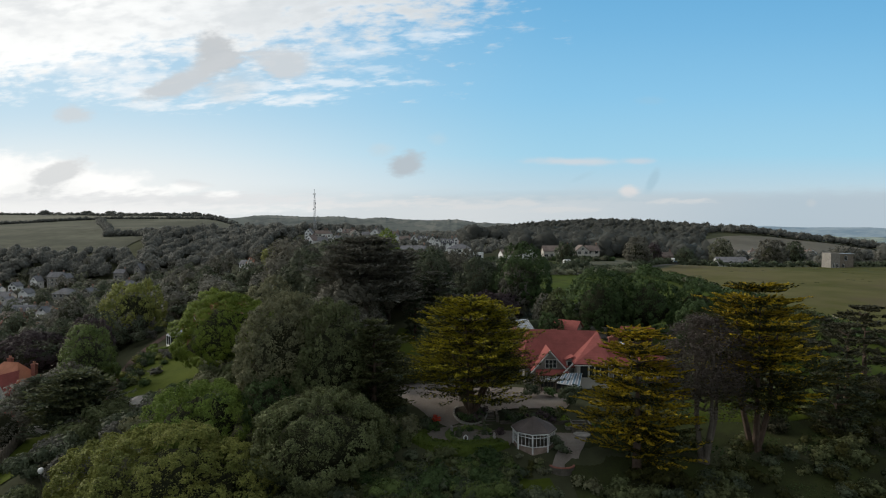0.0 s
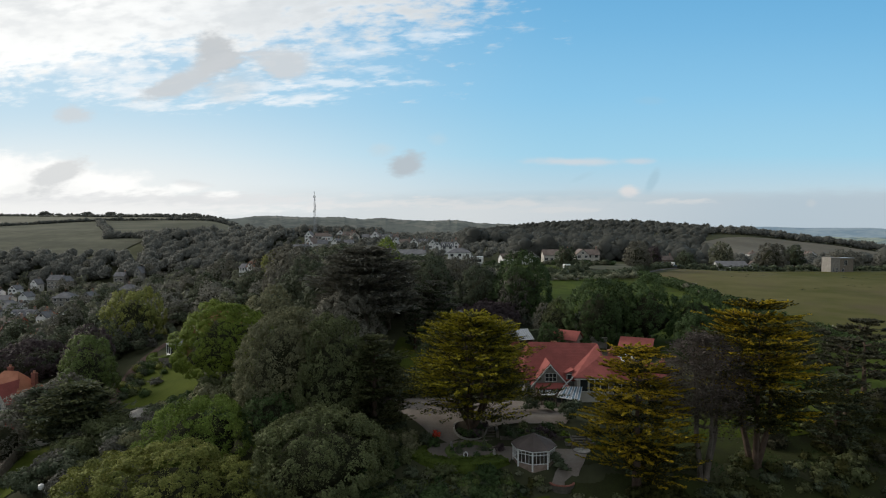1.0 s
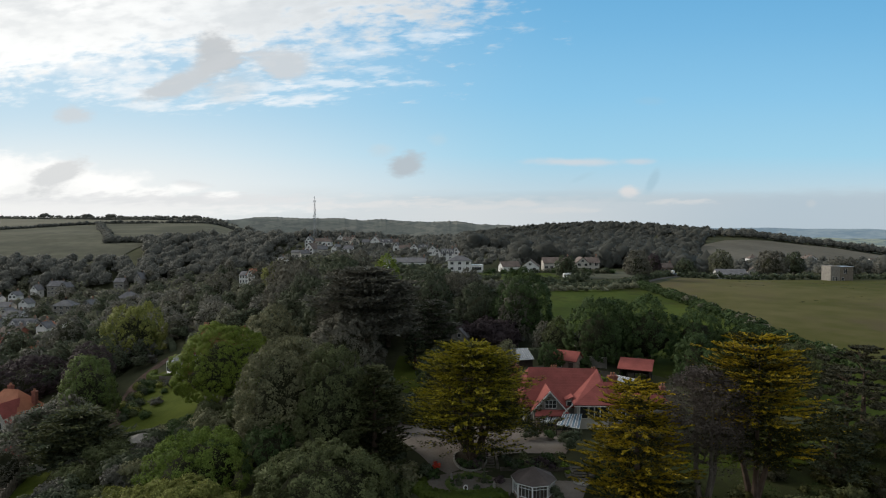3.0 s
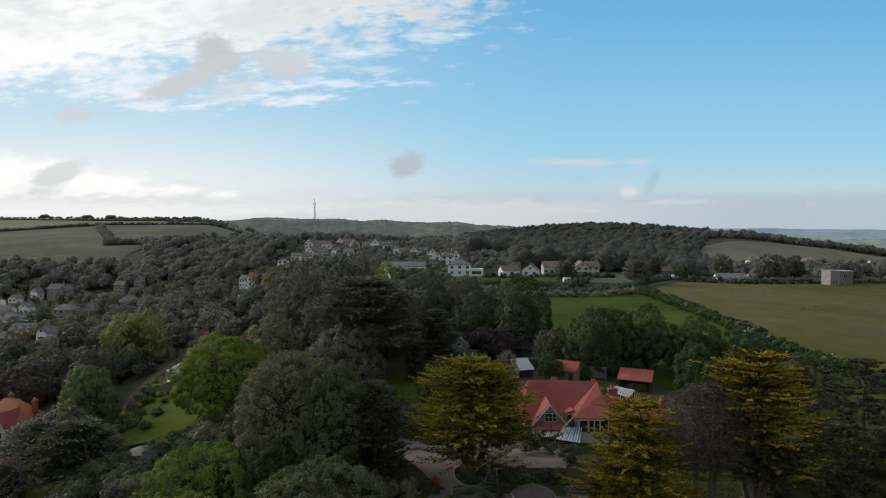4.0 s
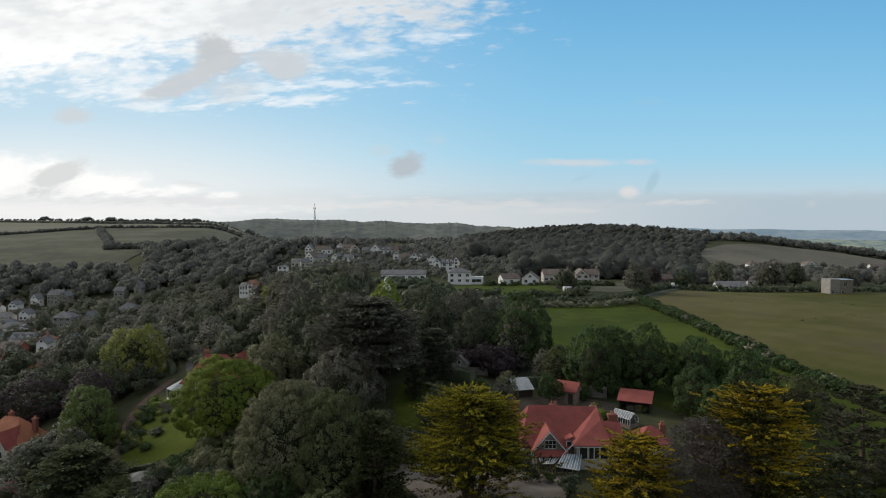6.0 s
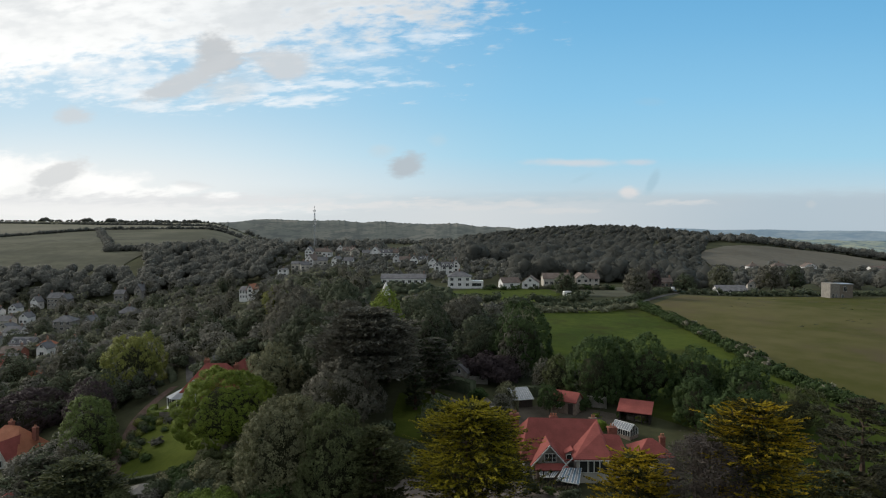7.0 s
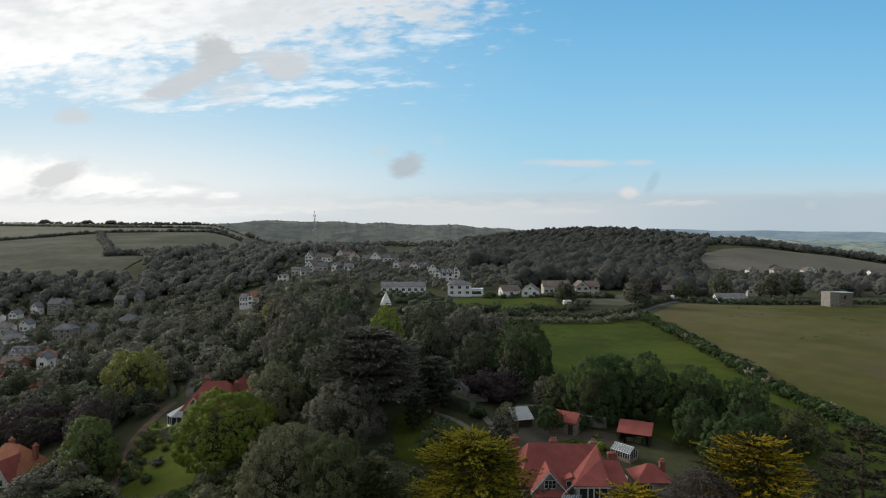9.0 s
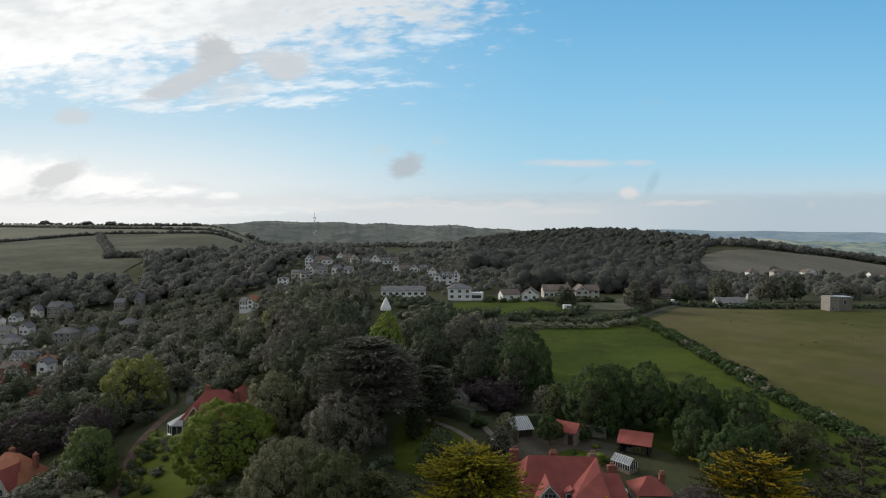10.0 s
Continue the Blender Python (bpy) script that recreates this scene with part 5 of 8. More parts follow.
def build_far_woods():
    def open_land(x, y):
        s = x / y
        if s < -0.33 and 505 < y < 1260 and not (y < 585 and x > -272) and not (y < 578 and -0.5 < s):
            return True
        if s > 0.435 and 690 < y < 985:
            return True
        if 0.14 < s < 0.80 and y < 305:
            return True
        return False

    def west(x, y):
        return x / y < -0.10 and 420 < y < (470 if x / y < -0.5 else 640) and not open_land(x, y) and not (-128 < x < -18 and 375 < y < 518)

    def woodhill(x, y):
        return (0.13 if y < 420 else 0.03) < x / y < 0.44 and not open_land(x, y) and not (y < 330 and x < 110)

    def eastside(x, y):
        return x / y > 0.30 and not open_land(x, y) and (y < 690 or 985 < y < 1120)

    floor_growth = scatter(21, 1150, 92, 440, lambda x, y: wooded(x, y) and x < 20 and not (y < 135 and x > -11), (4, 7.5), 0.8)
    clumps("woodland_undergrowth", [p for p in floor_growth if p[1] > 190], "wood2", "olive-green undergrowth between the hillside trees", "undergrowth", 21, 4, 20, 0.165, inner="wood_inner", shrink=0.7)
    clumps("woodland_shrubs", [p for p in floor_growth if p[1] <= 190], "dark", "dark green shrubs between the nearer hillside trees", "undergrowth", 22, 4, 90, 0.078, inner="inner_shade", shrink=0.8)
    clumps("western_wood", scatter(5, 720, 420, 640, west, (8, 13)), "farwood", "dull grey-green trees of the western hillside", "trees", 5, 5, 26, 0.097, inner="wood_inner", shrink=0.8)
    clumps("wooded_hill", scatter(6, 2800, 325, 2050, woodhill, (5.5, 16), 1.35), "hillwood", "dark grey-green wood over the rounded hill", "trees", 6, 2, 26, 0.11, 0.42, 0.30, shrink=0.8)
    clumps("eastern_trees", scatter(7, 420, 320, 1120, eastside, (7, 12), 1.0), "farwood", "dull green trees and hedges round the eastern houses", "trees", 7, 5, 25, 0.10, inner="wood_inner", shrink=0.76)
    clumps("bungalow_shrubs", scatter(31, 150, 222, 270, lambda x, y: -34 < x < 3 and not (-28 < x < -17 and y < 237), (2.0, 3.4)), "dark", "low dark shrubs on the bank below the bungalow", "shrubs", 31, 3, 26, 0.13, 0.36, 0.3)
    homes = [(h[0], h[1]) for h in VILLAGE] + [(-112, 345), (-106, 347), (8, 300), (16, 302), (-19, 294), (-9, 294), (-28, 294), (33, 298), (43, 298), (54, 305), (60, 305), (69, 301), (75, 302)]

    def between(x, y):
        return -0.30 < x / y < 0.17 and not (y < 330 and x < -5) and not (y > 430 and x / y > 0.03) and not any(abs(x - a) < 5.5 and -15 < y - b < 5 for a, b in homes)

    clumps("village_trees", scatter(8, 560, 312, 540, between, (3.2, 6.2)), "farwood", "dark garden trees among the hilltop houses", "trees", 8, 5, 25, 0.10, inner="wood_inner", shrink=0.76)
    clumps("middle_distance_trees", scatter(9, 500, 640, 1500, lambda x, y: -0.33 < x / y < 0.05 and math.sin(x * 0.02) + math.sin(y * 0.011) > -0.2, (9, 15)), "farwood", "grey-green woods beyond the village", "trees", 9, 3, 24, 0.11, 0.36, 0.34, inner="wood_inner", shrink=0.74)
    ridge = line([(-900, 1120), (-500, 1060)], 4, (3.5, 5), 16, 1) + line([(-1010, 1325), (-420, 1240)], 7, (3.5, 6), 19, 2)
    ridge += line([(-640, 1010), (-380, 960), (-290, 930)], 3.5, (4, 7), 12, 1) + line([(-560, 640), (-517, 700), (-495, 790), (-480, 850), (-333, 897), (-280, 890)], 3.0, (4, 7), 13, 1) + line([(-470, 820), (-322, 578)], 2.6, (3.5, 6.5), 14, 1.6)
    ridge += line([(-322, 576), (-273, 580), (-225, 610)], 2.6, (5, 10), 15, 2) + line([(-640, 560), (-560, 640)], 3, (4, 6), 20, 1)
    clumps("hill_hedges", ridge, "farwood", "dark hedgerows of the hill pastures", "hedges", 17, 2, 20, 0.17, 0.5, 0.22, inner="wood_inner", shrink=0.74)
    crest = [(-870, 1310, 21, 11), (-838, 1306, 13, 6), (-768, 1295, 22, 10), (-712, 1286, 22, 11), (-690, 1284, 14, 8), (-602, 1272, 16, 8), (-520, 1258, 18, 9)]
    crest += line([(-660, 1284), (-500, 1254)], 8, (6, 9), 23, 3)
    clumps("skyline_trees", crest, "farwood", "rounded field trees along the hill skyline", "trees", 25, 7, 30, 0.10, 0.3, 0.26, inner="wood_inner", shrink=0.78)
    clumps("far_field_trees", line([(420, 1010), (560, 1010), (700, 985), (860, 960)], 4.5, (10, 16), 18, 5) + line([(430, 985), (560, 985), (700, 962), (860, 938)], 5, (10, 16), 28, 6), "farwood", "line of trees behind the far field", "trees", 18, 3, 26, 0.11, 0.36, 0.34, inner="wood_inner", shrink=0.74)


build_far_woods()


# ---- fields, lawns, paths ----
HEDGE_LINE = [(77, 233), (77, 217), (77.5, 191), (76.4, 169), (76, 156), (75, 140), (76.5, 124), (78, 116), (80, 106), (84, 92)]


def build_land_cover():
    drape("hay_field", HEDGE_LINE + [(140, 60), (320, 120), (330, 268), (198, 272), (156, 281), (109, 274), (88, 245)], M["hayfield"],
          "large dry ochre hay field with patchy grass", "field", 0.10, 6.0)
    drape("green_meadow", [(24, 128), (27, 158), (31, 205), (36, 216), (57, 224), (75, 230)] + HEDGE_LINE[1:] + [(70, 84), (62, 78), (50, 96)], M["meadow"],
          "green grazed meadow strip between trees and hedge", "field", 0.09, 4.0)
    drape("cottage_lawn", [(-1, 272), (12, 290), (51, 288), (54, 262), (46, 246), (1, 238)], M["meadow"], "rough green lawn below the white house", "lawn", 0.15, 4.0)
    drape("east_cottage_lawn", [(66, 299), (97, 305), (92, 276), (80, 262), (64, 262)], M["pasture"], "pale green lawn before the gabled house", "lawn", 0.15, 4.0)
    drape("sloping_lawn", [(-54, 98), (-59, 112), (-60, 119.7), (-57, 125), (-50, 121), (-45, 112), (-42, 98)], M["lawn"], "bright mown lawn on the slope below the red-roofed house", "lawn", 0.08, 2.0)
    drape("terrace_grass", [(-56, 103), (-62, 112), (-66, 124), (-66, 133), (-61, 134), (-58, 126), (-57, 118), (-54, 110)], M["lawn"], "grass between the clipped bushes on the terraces", "lawn", 0.06, 2.0)
    drape("house_lawn", [(-8.5, 101), (-9.5, 112), (-9, 123), (-1.5, 125), (4.5, 117), (7.0, 110), (6, 100), (-2, 97)], M["lawn"], "mown green lawn behind the golden cypress", "lawn", 0.08, 2.0)
    drape("upper_lawn", [(-6, 129), (-4, 136), (3, 134), (7.5, 126), (6.5, 123.5)], M["lawn"], "narrow lawn beyond the clipped hedge", "lawn", 0.08, 2.0)
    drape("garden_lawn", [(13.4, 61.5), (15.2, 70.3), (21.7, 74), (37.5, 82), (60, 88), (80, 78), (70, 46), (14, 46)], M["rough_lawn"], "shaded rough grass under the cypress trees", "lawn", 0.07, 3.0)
    drape("gazebo_lawn", [(7.4, 62.6), (9.2, 61.8), (11.2, 62.2), (12.0, 58), (7.0, 58)], M["lawn"], "small patch of lawn below the gazebo", "lawn", 0.09, 1.5)
    drape("lower_lawn", [(-63.5, 90.5), (-60, 91), (-54.5, 76), (-57, 72), (-60.0, 78)], M["lawn"], "strip of lawn beside the timber fence", "lawn", 0.08, 2.0)
    drape("gravel_forecourt", [(-14, 90), (-11, 82.5), (-5.4, 79.2), (-3.2, 75.5), (-1.5, 73.2), (0.6, 71.9), (2.0, 72.6), (6.2, 74.6), (9.2, 75.4), (15.6, 75.3), (17.0, 78.2), (17.2, 83.0), (7.0, 84.6), (-4, 86)],
          M["gravel"], "pale gravel forecourt in front of the house", "drive", 0.07, 1.2)
    drape("garden_path", [(0.6, 72.0), (-2.6, 71.2), (-1.9, 69.6), (-0.8, 68.0), (1.0, 67.1), (3.8, 67.0), (6.4, 67.9), (7.4, 66.6), (8.2, 68.6), (12.7, 68.8), (13.3, 66.5), (11.7, 63.7), (12.8, 62.9), (14.3, 63.5), (15.8, 66.5), (16.8, 69.1), (16.6, 71.0), (10.5, 71.7), (6.8, 72.4), (3.0, 72.4)],
          M["gravel"], "gravel walk round the flower circle and gazebo", "path", 0.075, 0.9)
    drape("kitchen_yard", [(9.2, 107), (12, 114), (20, 116), (27, 114.5), (34, 110), (31, 104), (22, 102)], M["dry"], "bare earth yard between the sheds", "yard", 0.07, 2.0)
    drape("yard_grass", [(15.0, 104.5), (24, 109), (30.5, 105), (26, 101)], M["lawn"], "grass plot behind the house", "lawn", 0.13, 1.5)
    drape("lawn_glade", [(30, 72.5), (36, 71.5), (46, 73.5), (58, 77), (60, 84), (46, 83), (33, 79.5)], M["lawn"], "sunlit mown lawn behind the cypress trunks", "lawn", 0.12, 2.0)
    ribbon("lawn_path", [(-3.5, 123.8), (1.5, 120.0), (5.0, 115.5), (6.8, 110.5), (7.5, 105)], 1.3, M["gravel"], "pale curving path round the lawn", "path")
    ribbon("shed_path", [(2.0, 131.5), (7.2, 126), (8.2, 119), (10.5, 113)], 1.4, M["gravel"], "pale path beside the stone shed", "path", 0.11)
    ribbon("hillside_path", [(-58, 103), (-63, 117), (-67, 129), (-67.5, 138), (-66, 146)], 2.5, M["red_earth"], "earth path down the terraced slope", "path", 0.10)
    ribbon("upper_drive", [(-62, 147), (-67, 158), (-71, 168), (-78, 176), (-84, 186)], 2.6, M["tarmac"], "grey drive climbing behind the red-roofed house", "road", 0.10)
    ribbon("upper_lane", [(-72, 150), (-80, 163), (-92, 190), (-108, 232)], 2.6, M["tarmac"], "narrow grey lane between hedges", "road", 0.10)
    ribbon("country_lane", [(13, 236), (36, 224), (56, 224), (74, 236), (91, 258), (116, 290), (120, 320)], 2.3, M["tarmac"], "narrow country lane between hedges", "road", 0.12)
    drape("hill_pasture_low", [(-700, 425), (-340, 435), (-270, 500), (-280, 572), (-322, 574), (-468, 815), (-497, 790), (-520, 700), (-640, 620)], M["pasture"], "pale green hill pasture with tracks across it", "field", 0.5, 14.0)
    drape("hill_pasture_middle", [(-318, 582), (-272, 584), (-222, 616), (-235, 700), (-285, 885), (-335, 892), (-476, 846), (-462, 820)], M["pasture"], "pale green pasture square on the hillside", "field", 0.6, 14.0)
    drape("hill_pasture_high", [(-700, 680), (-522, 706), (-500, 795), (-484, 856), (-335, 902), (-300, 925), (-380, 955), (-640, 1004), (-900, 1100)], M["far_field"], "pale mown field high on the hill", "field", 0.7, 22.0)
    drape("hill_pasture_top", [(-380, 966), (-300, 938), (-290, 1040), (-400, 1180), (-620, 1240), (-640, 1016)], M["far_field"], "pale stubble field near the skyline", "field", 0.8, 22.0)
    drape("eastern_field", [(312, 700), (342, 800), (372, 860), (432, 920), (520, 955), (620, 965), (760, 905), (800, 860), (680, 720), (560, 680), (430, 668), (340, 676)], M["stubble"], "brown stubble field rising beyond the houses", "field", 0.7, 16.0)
    drape("village_field", [(-42, 420), (-20, 415), (6, 380), (2, 430), (-30, 470)], M["pasture"], "dull green field behind the village houses", "field", 0.4, 8.0)


build_land_cover()


def field_patches():
    """Low dark patches of coarse growth in the hay field."""
    rng = np.random.default_rng(71)
    spots = []
    for x0, y0 in ((157, 252), (154, 227), (141, 199), (116, 192), (127, 242), (178, 246), (196, 238), (170, 214), (204, 262), (132, 262), (112, 236), (162, 240), (188, 254), (150, 262)):
        for k in range(int(rng.integers(4, 9))):
            w = rng.uniform(0.7, 1.8)
            spots.append((x0 + rng.normal(0, 5.0), y0 + rng.normal(0, 2.2), w, w * 0.14))
    clumps("field_patches", spots, "fan", "low dark patches of coarse growth in the hay field", "grass", 72, 3, 18, 0.12, 0.36, 0.2, inner="wood_inner", shrink=0.7)


field_patches()


# ---- hedges and shrubs ----
def bushy(name, spots, material, label, category, seed, leafsize, density, kind="", sink=0.0, parts=False):
    """A hedge or shrub of leafy lumps; spots are x, y, z, radius."""
    rng = np.random.default_rng(seed)
    a = np.array(spots, float)
    v, f = leafy_mass(rng, a[:, :3], a[:, 3], leafsize, density, sub=leafsize * 1.5)
    return tagged(new(name, raw_mesh(name, v, f, [M[material]])), label, category, kind=kind)


def hedge_spots(points, wide, tall, seed, gap=0.8, loose=0.25):
    rng = np.random.default_rng(seed)
    out = []
    for x, y, w, _ in line(points, gap, (wide * 0.8, wide * 1.2), seed, wide * 0.12):
        z = height(x, y)
        for k in range(max(1, int(tall / (wide * 0.8)))):
            out.append((x + rng.normal(0, loose * 0.4), y + rng.normal(0, loose * 0.4), z + wide * 0.35 + k * wide * 0.75 + rng.normal(0, loose), w * 0.55))
    return out


def clipped_hedge(name, points, wide, tall, material, label, seed, base=None):
    """A hedge cut square: a loaf with rounded shoulders and a coat of small leaves."""
    rng = np.random.default_rng(seed)
    P, N = [], []
    bm = bmesh.new()
    rows = []
    pts = [Vector((x, y, 0)) for x, y in points]
    for k, p in enumerate(pts):
        way = (pts[min(k + 1, len(pts) - 1)] - pts[max(k - 1, 0)]).normalized()
        side = Vector((-way.y, way.x, 0))
        z = height(p.x, p.y) if base is None else base
        prof = [(-0.5, -0.2), (-0.5, 0.85), (-0.38, 1.0), (0.38, 1.0), (0.5, 0.85), (0.5, -0.2)]
        rows.append([bm.verts.new(p + side * s * wide + Vector((0, 0, z + q * tall))) for s, q in prof])
        if k:
            a, b = pts[k - 1], p
            n = int((b - a).length * (wide + 2 * tall) * 30)
            for _ in range(n):
                f, s = rng.random(), rng.random() * (wide + 2 * tall)
                c = a.lerp(b, f)
                zz = height(c.x, c.y) if base is None else base
                if s < tall:
                    q, o, nn = s, -0.5, -side
                elif s < tall + wide:
                    q, o, nn = tall, (s - tall) / wide - 0.5, Vector((0, 0, 1))
                else:
                    q, o, nn = s - tall - wide, 0.5, side
                P.append(c + side * o * wide + Vector((0, 0, zz + q)) + Vector(rng.normal(0, 0.04, 3)))
                N.append(nn)
    for r0, r1 in zip(rows, rows[1:]):
        for i in range(5):
            bm.faces.new((r0[i], r1[i], r1[i + 1], r0[i + 1]))
    bm.faces.new(rows[0]), bm.faces.new(rows[-1][::-1])
    bmesh.ops.triangulate(bm, faces=bm.faces[:])
    bm.verts.index_update()
    bv, bf = np.array([v.co for v in bm.verts]), np.array([[v.index for v in f.verts] for f in bm.faces])
    bm.free()
    n = unit(np.array(N) + rng.normal(0, 0.5, (len(N), 3)))
    v, f = sprays(np.array(P), n, rng.uniform(0.12, 0.26, len(P)), rng)
    tri = np.concatenate([bf, f[:, [0, 1, 2]] + len(bv), f[:, [0, 2, 3]] + len(bv)])
    return tagged(new(name, raw_mesh(name, np.concatenate([bv, v]), tri, [M[material]])), label, "hedge")


def build_hedges():
    bushy("field_hedge", hedge_spots(HEDGE_LINE, 3.0, 2.8, 61, 1.2, 0.5), "mid", "overgrown field hedge between meadow and hay field", "hedge", 61, 0.36, 9.0, "stuff")
    for k, (x, y, r) in enumerate([(77.5, 186, 1.7), (76.6, 171, 1.6), (75.8, 150, 1.5), (75.4, 143, 1.5), (75.2, 137, 1.4), (77, 120, 1.2), (80.5, 102, 1.3)]):
        rng = np.random.default_rng(300 + k)
        bushy("hawthorn_bush", [(x + rng.normal(0, r * 0.5), y + rng.normal(0, r * 0.5), height(x, y) + 1.9 + rng.normal(0, 0.3), r * rng.uniform(0.45, 0.75)) for _ in range(7)], "blossom",
              "hawthorn bush in cream blossom within the field hedge", "bush", 300 + k, 0.42, 4.0)
    bushy("lane_hedge", hedge_spots([(9, 240), (36, 228), (56, 228.5), (72, 240), (88, 261), (112, 292)], 2.8, 2.0, 62, 1.8, 0.4), "dark", "dark hedge along the country lane", "hedge", 62, 0.7, 3.0, "stuff")
    bushy("lane_hedge_near", hedge_spots([(30, 217), (57, 219), (74, 231)], 2.6, 1.6, 63, 1.7, 0.4), "wood2", "green hedge on the meadow side of the lane", "hedge", 63, 0.7, 3.0, "stuff")
    bushy("cottage_hedge", hedge_spots([(-8, 234), (14, 234), (34, 240), (52, 246), (64, 258)], 3.4, 3.0, 64, 2.0, 0.6), "dark", "thick dark hedge below the cottage lawns", "hedge", 64, 0.8, 2.6, "stuff")
    bushy("hay_field_hedge", hedge_spots([(112, 283), (140, 286), (175, 284), (200, 281), (250, 280), (310, 276)], 3.0, 2.2, 65, 2.0, 0.4), "dark", "dark hedge at the top of the hay field", "hedge", 65, 0.8, 2.6, "stuff")
    clipped_hedge("lawn_hedge", [(-3.5, 128.5), (1.5, 126.2), (6.2, 122.6)], 2.2, 2.6, "dark", "tall dark clipped hedge beside the lawn", 66)
    clipped_hedge("shed_hedge", [(15, 121.0), (21, 121.5)], 1.6, 2.0, "dark", "dark clipped hedge behind the glass-roofed shed", 67)
    clipped_hedge("drive_hedge", [(-68, 150), (-73.5, 160), (-80, 171), (-86, 183)], 1.6, 1.6, "dark", "clipped dark hedge beside the upper drive", 68)
    clipped_hedge("lane_wall_hedge", [(-77, 150), (-85, 165), (-96, 190)], 1.8, 1.8, "dark", "clipped dark hedge along the narrow lane", 69)
    clipped_hedge("curved_hedge", [(-2.7, 71.0), (-3.1, 69.9), (-2.7, 68.5), (-1.8, 67.3), (-0.5, 66.5), (1.0, 66.1), (2.6, 66.0), (4.4, 66.3), (5.9, 66.8), (7.0, 67.3)], 2.2, 1.9, "hedge", "curved clipped hedge with a bright green top", 70, base=-0.76)
    clipped_hedge("conservatory_hedge", [(-64.5, 133), (-64.2, 130.2), (-62.2, 128.2), (-59.6, 127.4), (-57.4, 127.8)], 1.4, 1.3, "hedge", "curved yellow-green hedge round the conservatory terrace", 71)
    clipped_hedge("lawn_rim_hedge", [(-55, 99.5), (-52, 98.2), (-48, 97.6), (-43, 97.6)], 1.0, 0.7, "dark", "low dark hedge along the foot of the sloping lawn", 73)
    clipped_hedge("yard_hedge", [(25.5, 103.6), (28.2, 104.4)], 1.6, 1.3, "lime", "low yellow-green clipped hedge in the yard", 72)


build_hedges()


def shrubs():
    """Loose shrubs: one object each."""
    rng = np.random.default_rng(88)

    pools = {}

    def bush(x, y, w, h, material, label, leafsize=0.2, density=22.0, name="shrub", z=None, n=9, pool=""):
        z0 = height(x, y) if z is None else z
        if 59 < y < 66 and x < 9:
            h = max(0.45, min(h, 0.1 - z0))
        spots = [(x + rng.normal(0, w * 0.20), y + rng.normal(0, w * 0.20), z0 + h * rng.uniform(0.25, 0.72), w * rng.uniform(0.20, 0.32)) for _ in range(n)]
        if pool:
            pools.setdefault((pool, material, label, leafsize, density), []).extend(spots)
            return None
        return bushy(name, spots, material, label, "shrub", int(rng.integers(0, 1 << 30)), leafsize, density)

    # the shrubbery that fills the slope below the flower circle
    for k in range(120):
        x, y = rng.uniform(-7.5, 12.5), rng.uniform(46, 64.0)
        if (y > 58.5 and x > 5.5) or (y > 64.6 and x > -4.5):
            continue
        w = rng.uniform(2.0, 3.6) if y < 61.5 else rng.uniform(1.2, 1.9)
        kind = ["fresh", "mid", "mid", "dark", "holm_dark", "dark", "mid"][int(rng.integers(0, 7))]
        bush(x, y, w, w * rng.uniform(0.45, 0.65), kind, {"fresh": "loose fresh green shrub on the garden slope", "mid": "dense mid-green shrub on the garden slope", "dark": "dark leafy shrub on the garden slope",
             "holm_dark": "dull dark green shrub on the garden slope"}[kind], 0.14, 38, n=10)
    for k in range(105):   # low growth close under the curved hedge
        x, y = rng.uniform(-8.5, 8.2), rng.uniform(58.5, 65.0)
        if y > 64.8 - 0.05 * (x - 2) ** 2 and x < -4:
            continue
        w = rng.uniform(1.2, 2.3)
        kind = (["dark", "holm_dark", "mid", "olive", "wood2"] if x < 2 else ["mid", "dark", "mid", "fresh", "holm_dark"])[int(rng.integers(0, 5))]
        bush(x, y, w, w * rng.uniform(0.4, 0.7), kind, "low leafy growth below the curved hedge", 0.2, 22, n=7, pool="ground_cover")
    for k in range(34):
        x, y = rng.uniform(-9.5, -4.2), rng.uniform(60, 69.5)
        bush(x, y, rng.uniform(1.2, 2.2), rng.uniform(0.6, 1.2), ["holm_dark", "dark", "olive", "mid"][k % 4], "low rough growth on the bank beside the holm oak", 0.2, 22, n=7, pool="bank_growth")
    for k in range(16):
        x, y = rng.uniform(7.6, 11.4), rng.uniform(62.0, 65.0)
        if (x - 10.3) ** 2 + (y - 67.3) ** 2 < 7.5:
            continue
        bush(x, y, rng.uniform(0.7, 1.2), rng.uniform(0.3, 0.6), ["holm", "olive", "wood2", "holm_dark"][k % 4], "small grey rockery plant below the gazebo", 0.14, 40, n=5)
    for k in range(34):   # dark growth under the big holm oaks
        x, y = rng.uniform(-24, -5), rng.uniform(46, 62)
        bush(x, y, rng.uniform(2.6, 4.4), rng.uniform(1.4, 2.4), ["dark", "holm_dark", "mid", "holm"][k % 4], "dark leafy shrub under the holm oaks", n=9)
    # the grey shrubbery left of the circle
    for k in range(26):
        f = rng.random()
        x, y = -5.6 - 3.5 * f + rng.normal(0, 1.3), 70.5 + 8.5 * f + rng.normal(0, 1.0)
        bush(x, y, rng.uniform(1.6, 2.8), rng.uniform(1.2, 2.4), ["holm", "dark", "holm_dark"][k % 3], "grey-green shrub in the border beside the forecourt")
    bush(-1.2, 71.3, 1.5, 1.1, "mid", "rounded green shrub at the end of the border")
    bush(-1.9, 71.9, 1.6, 1.2, "dark", "rounded dark shrub at the end of the border")
    bush(-0.9, 72.5, 0.8, 1.5, "redleaf", "narrow scarlet-leaved shrub in the border", 0.1, 90, n=10)
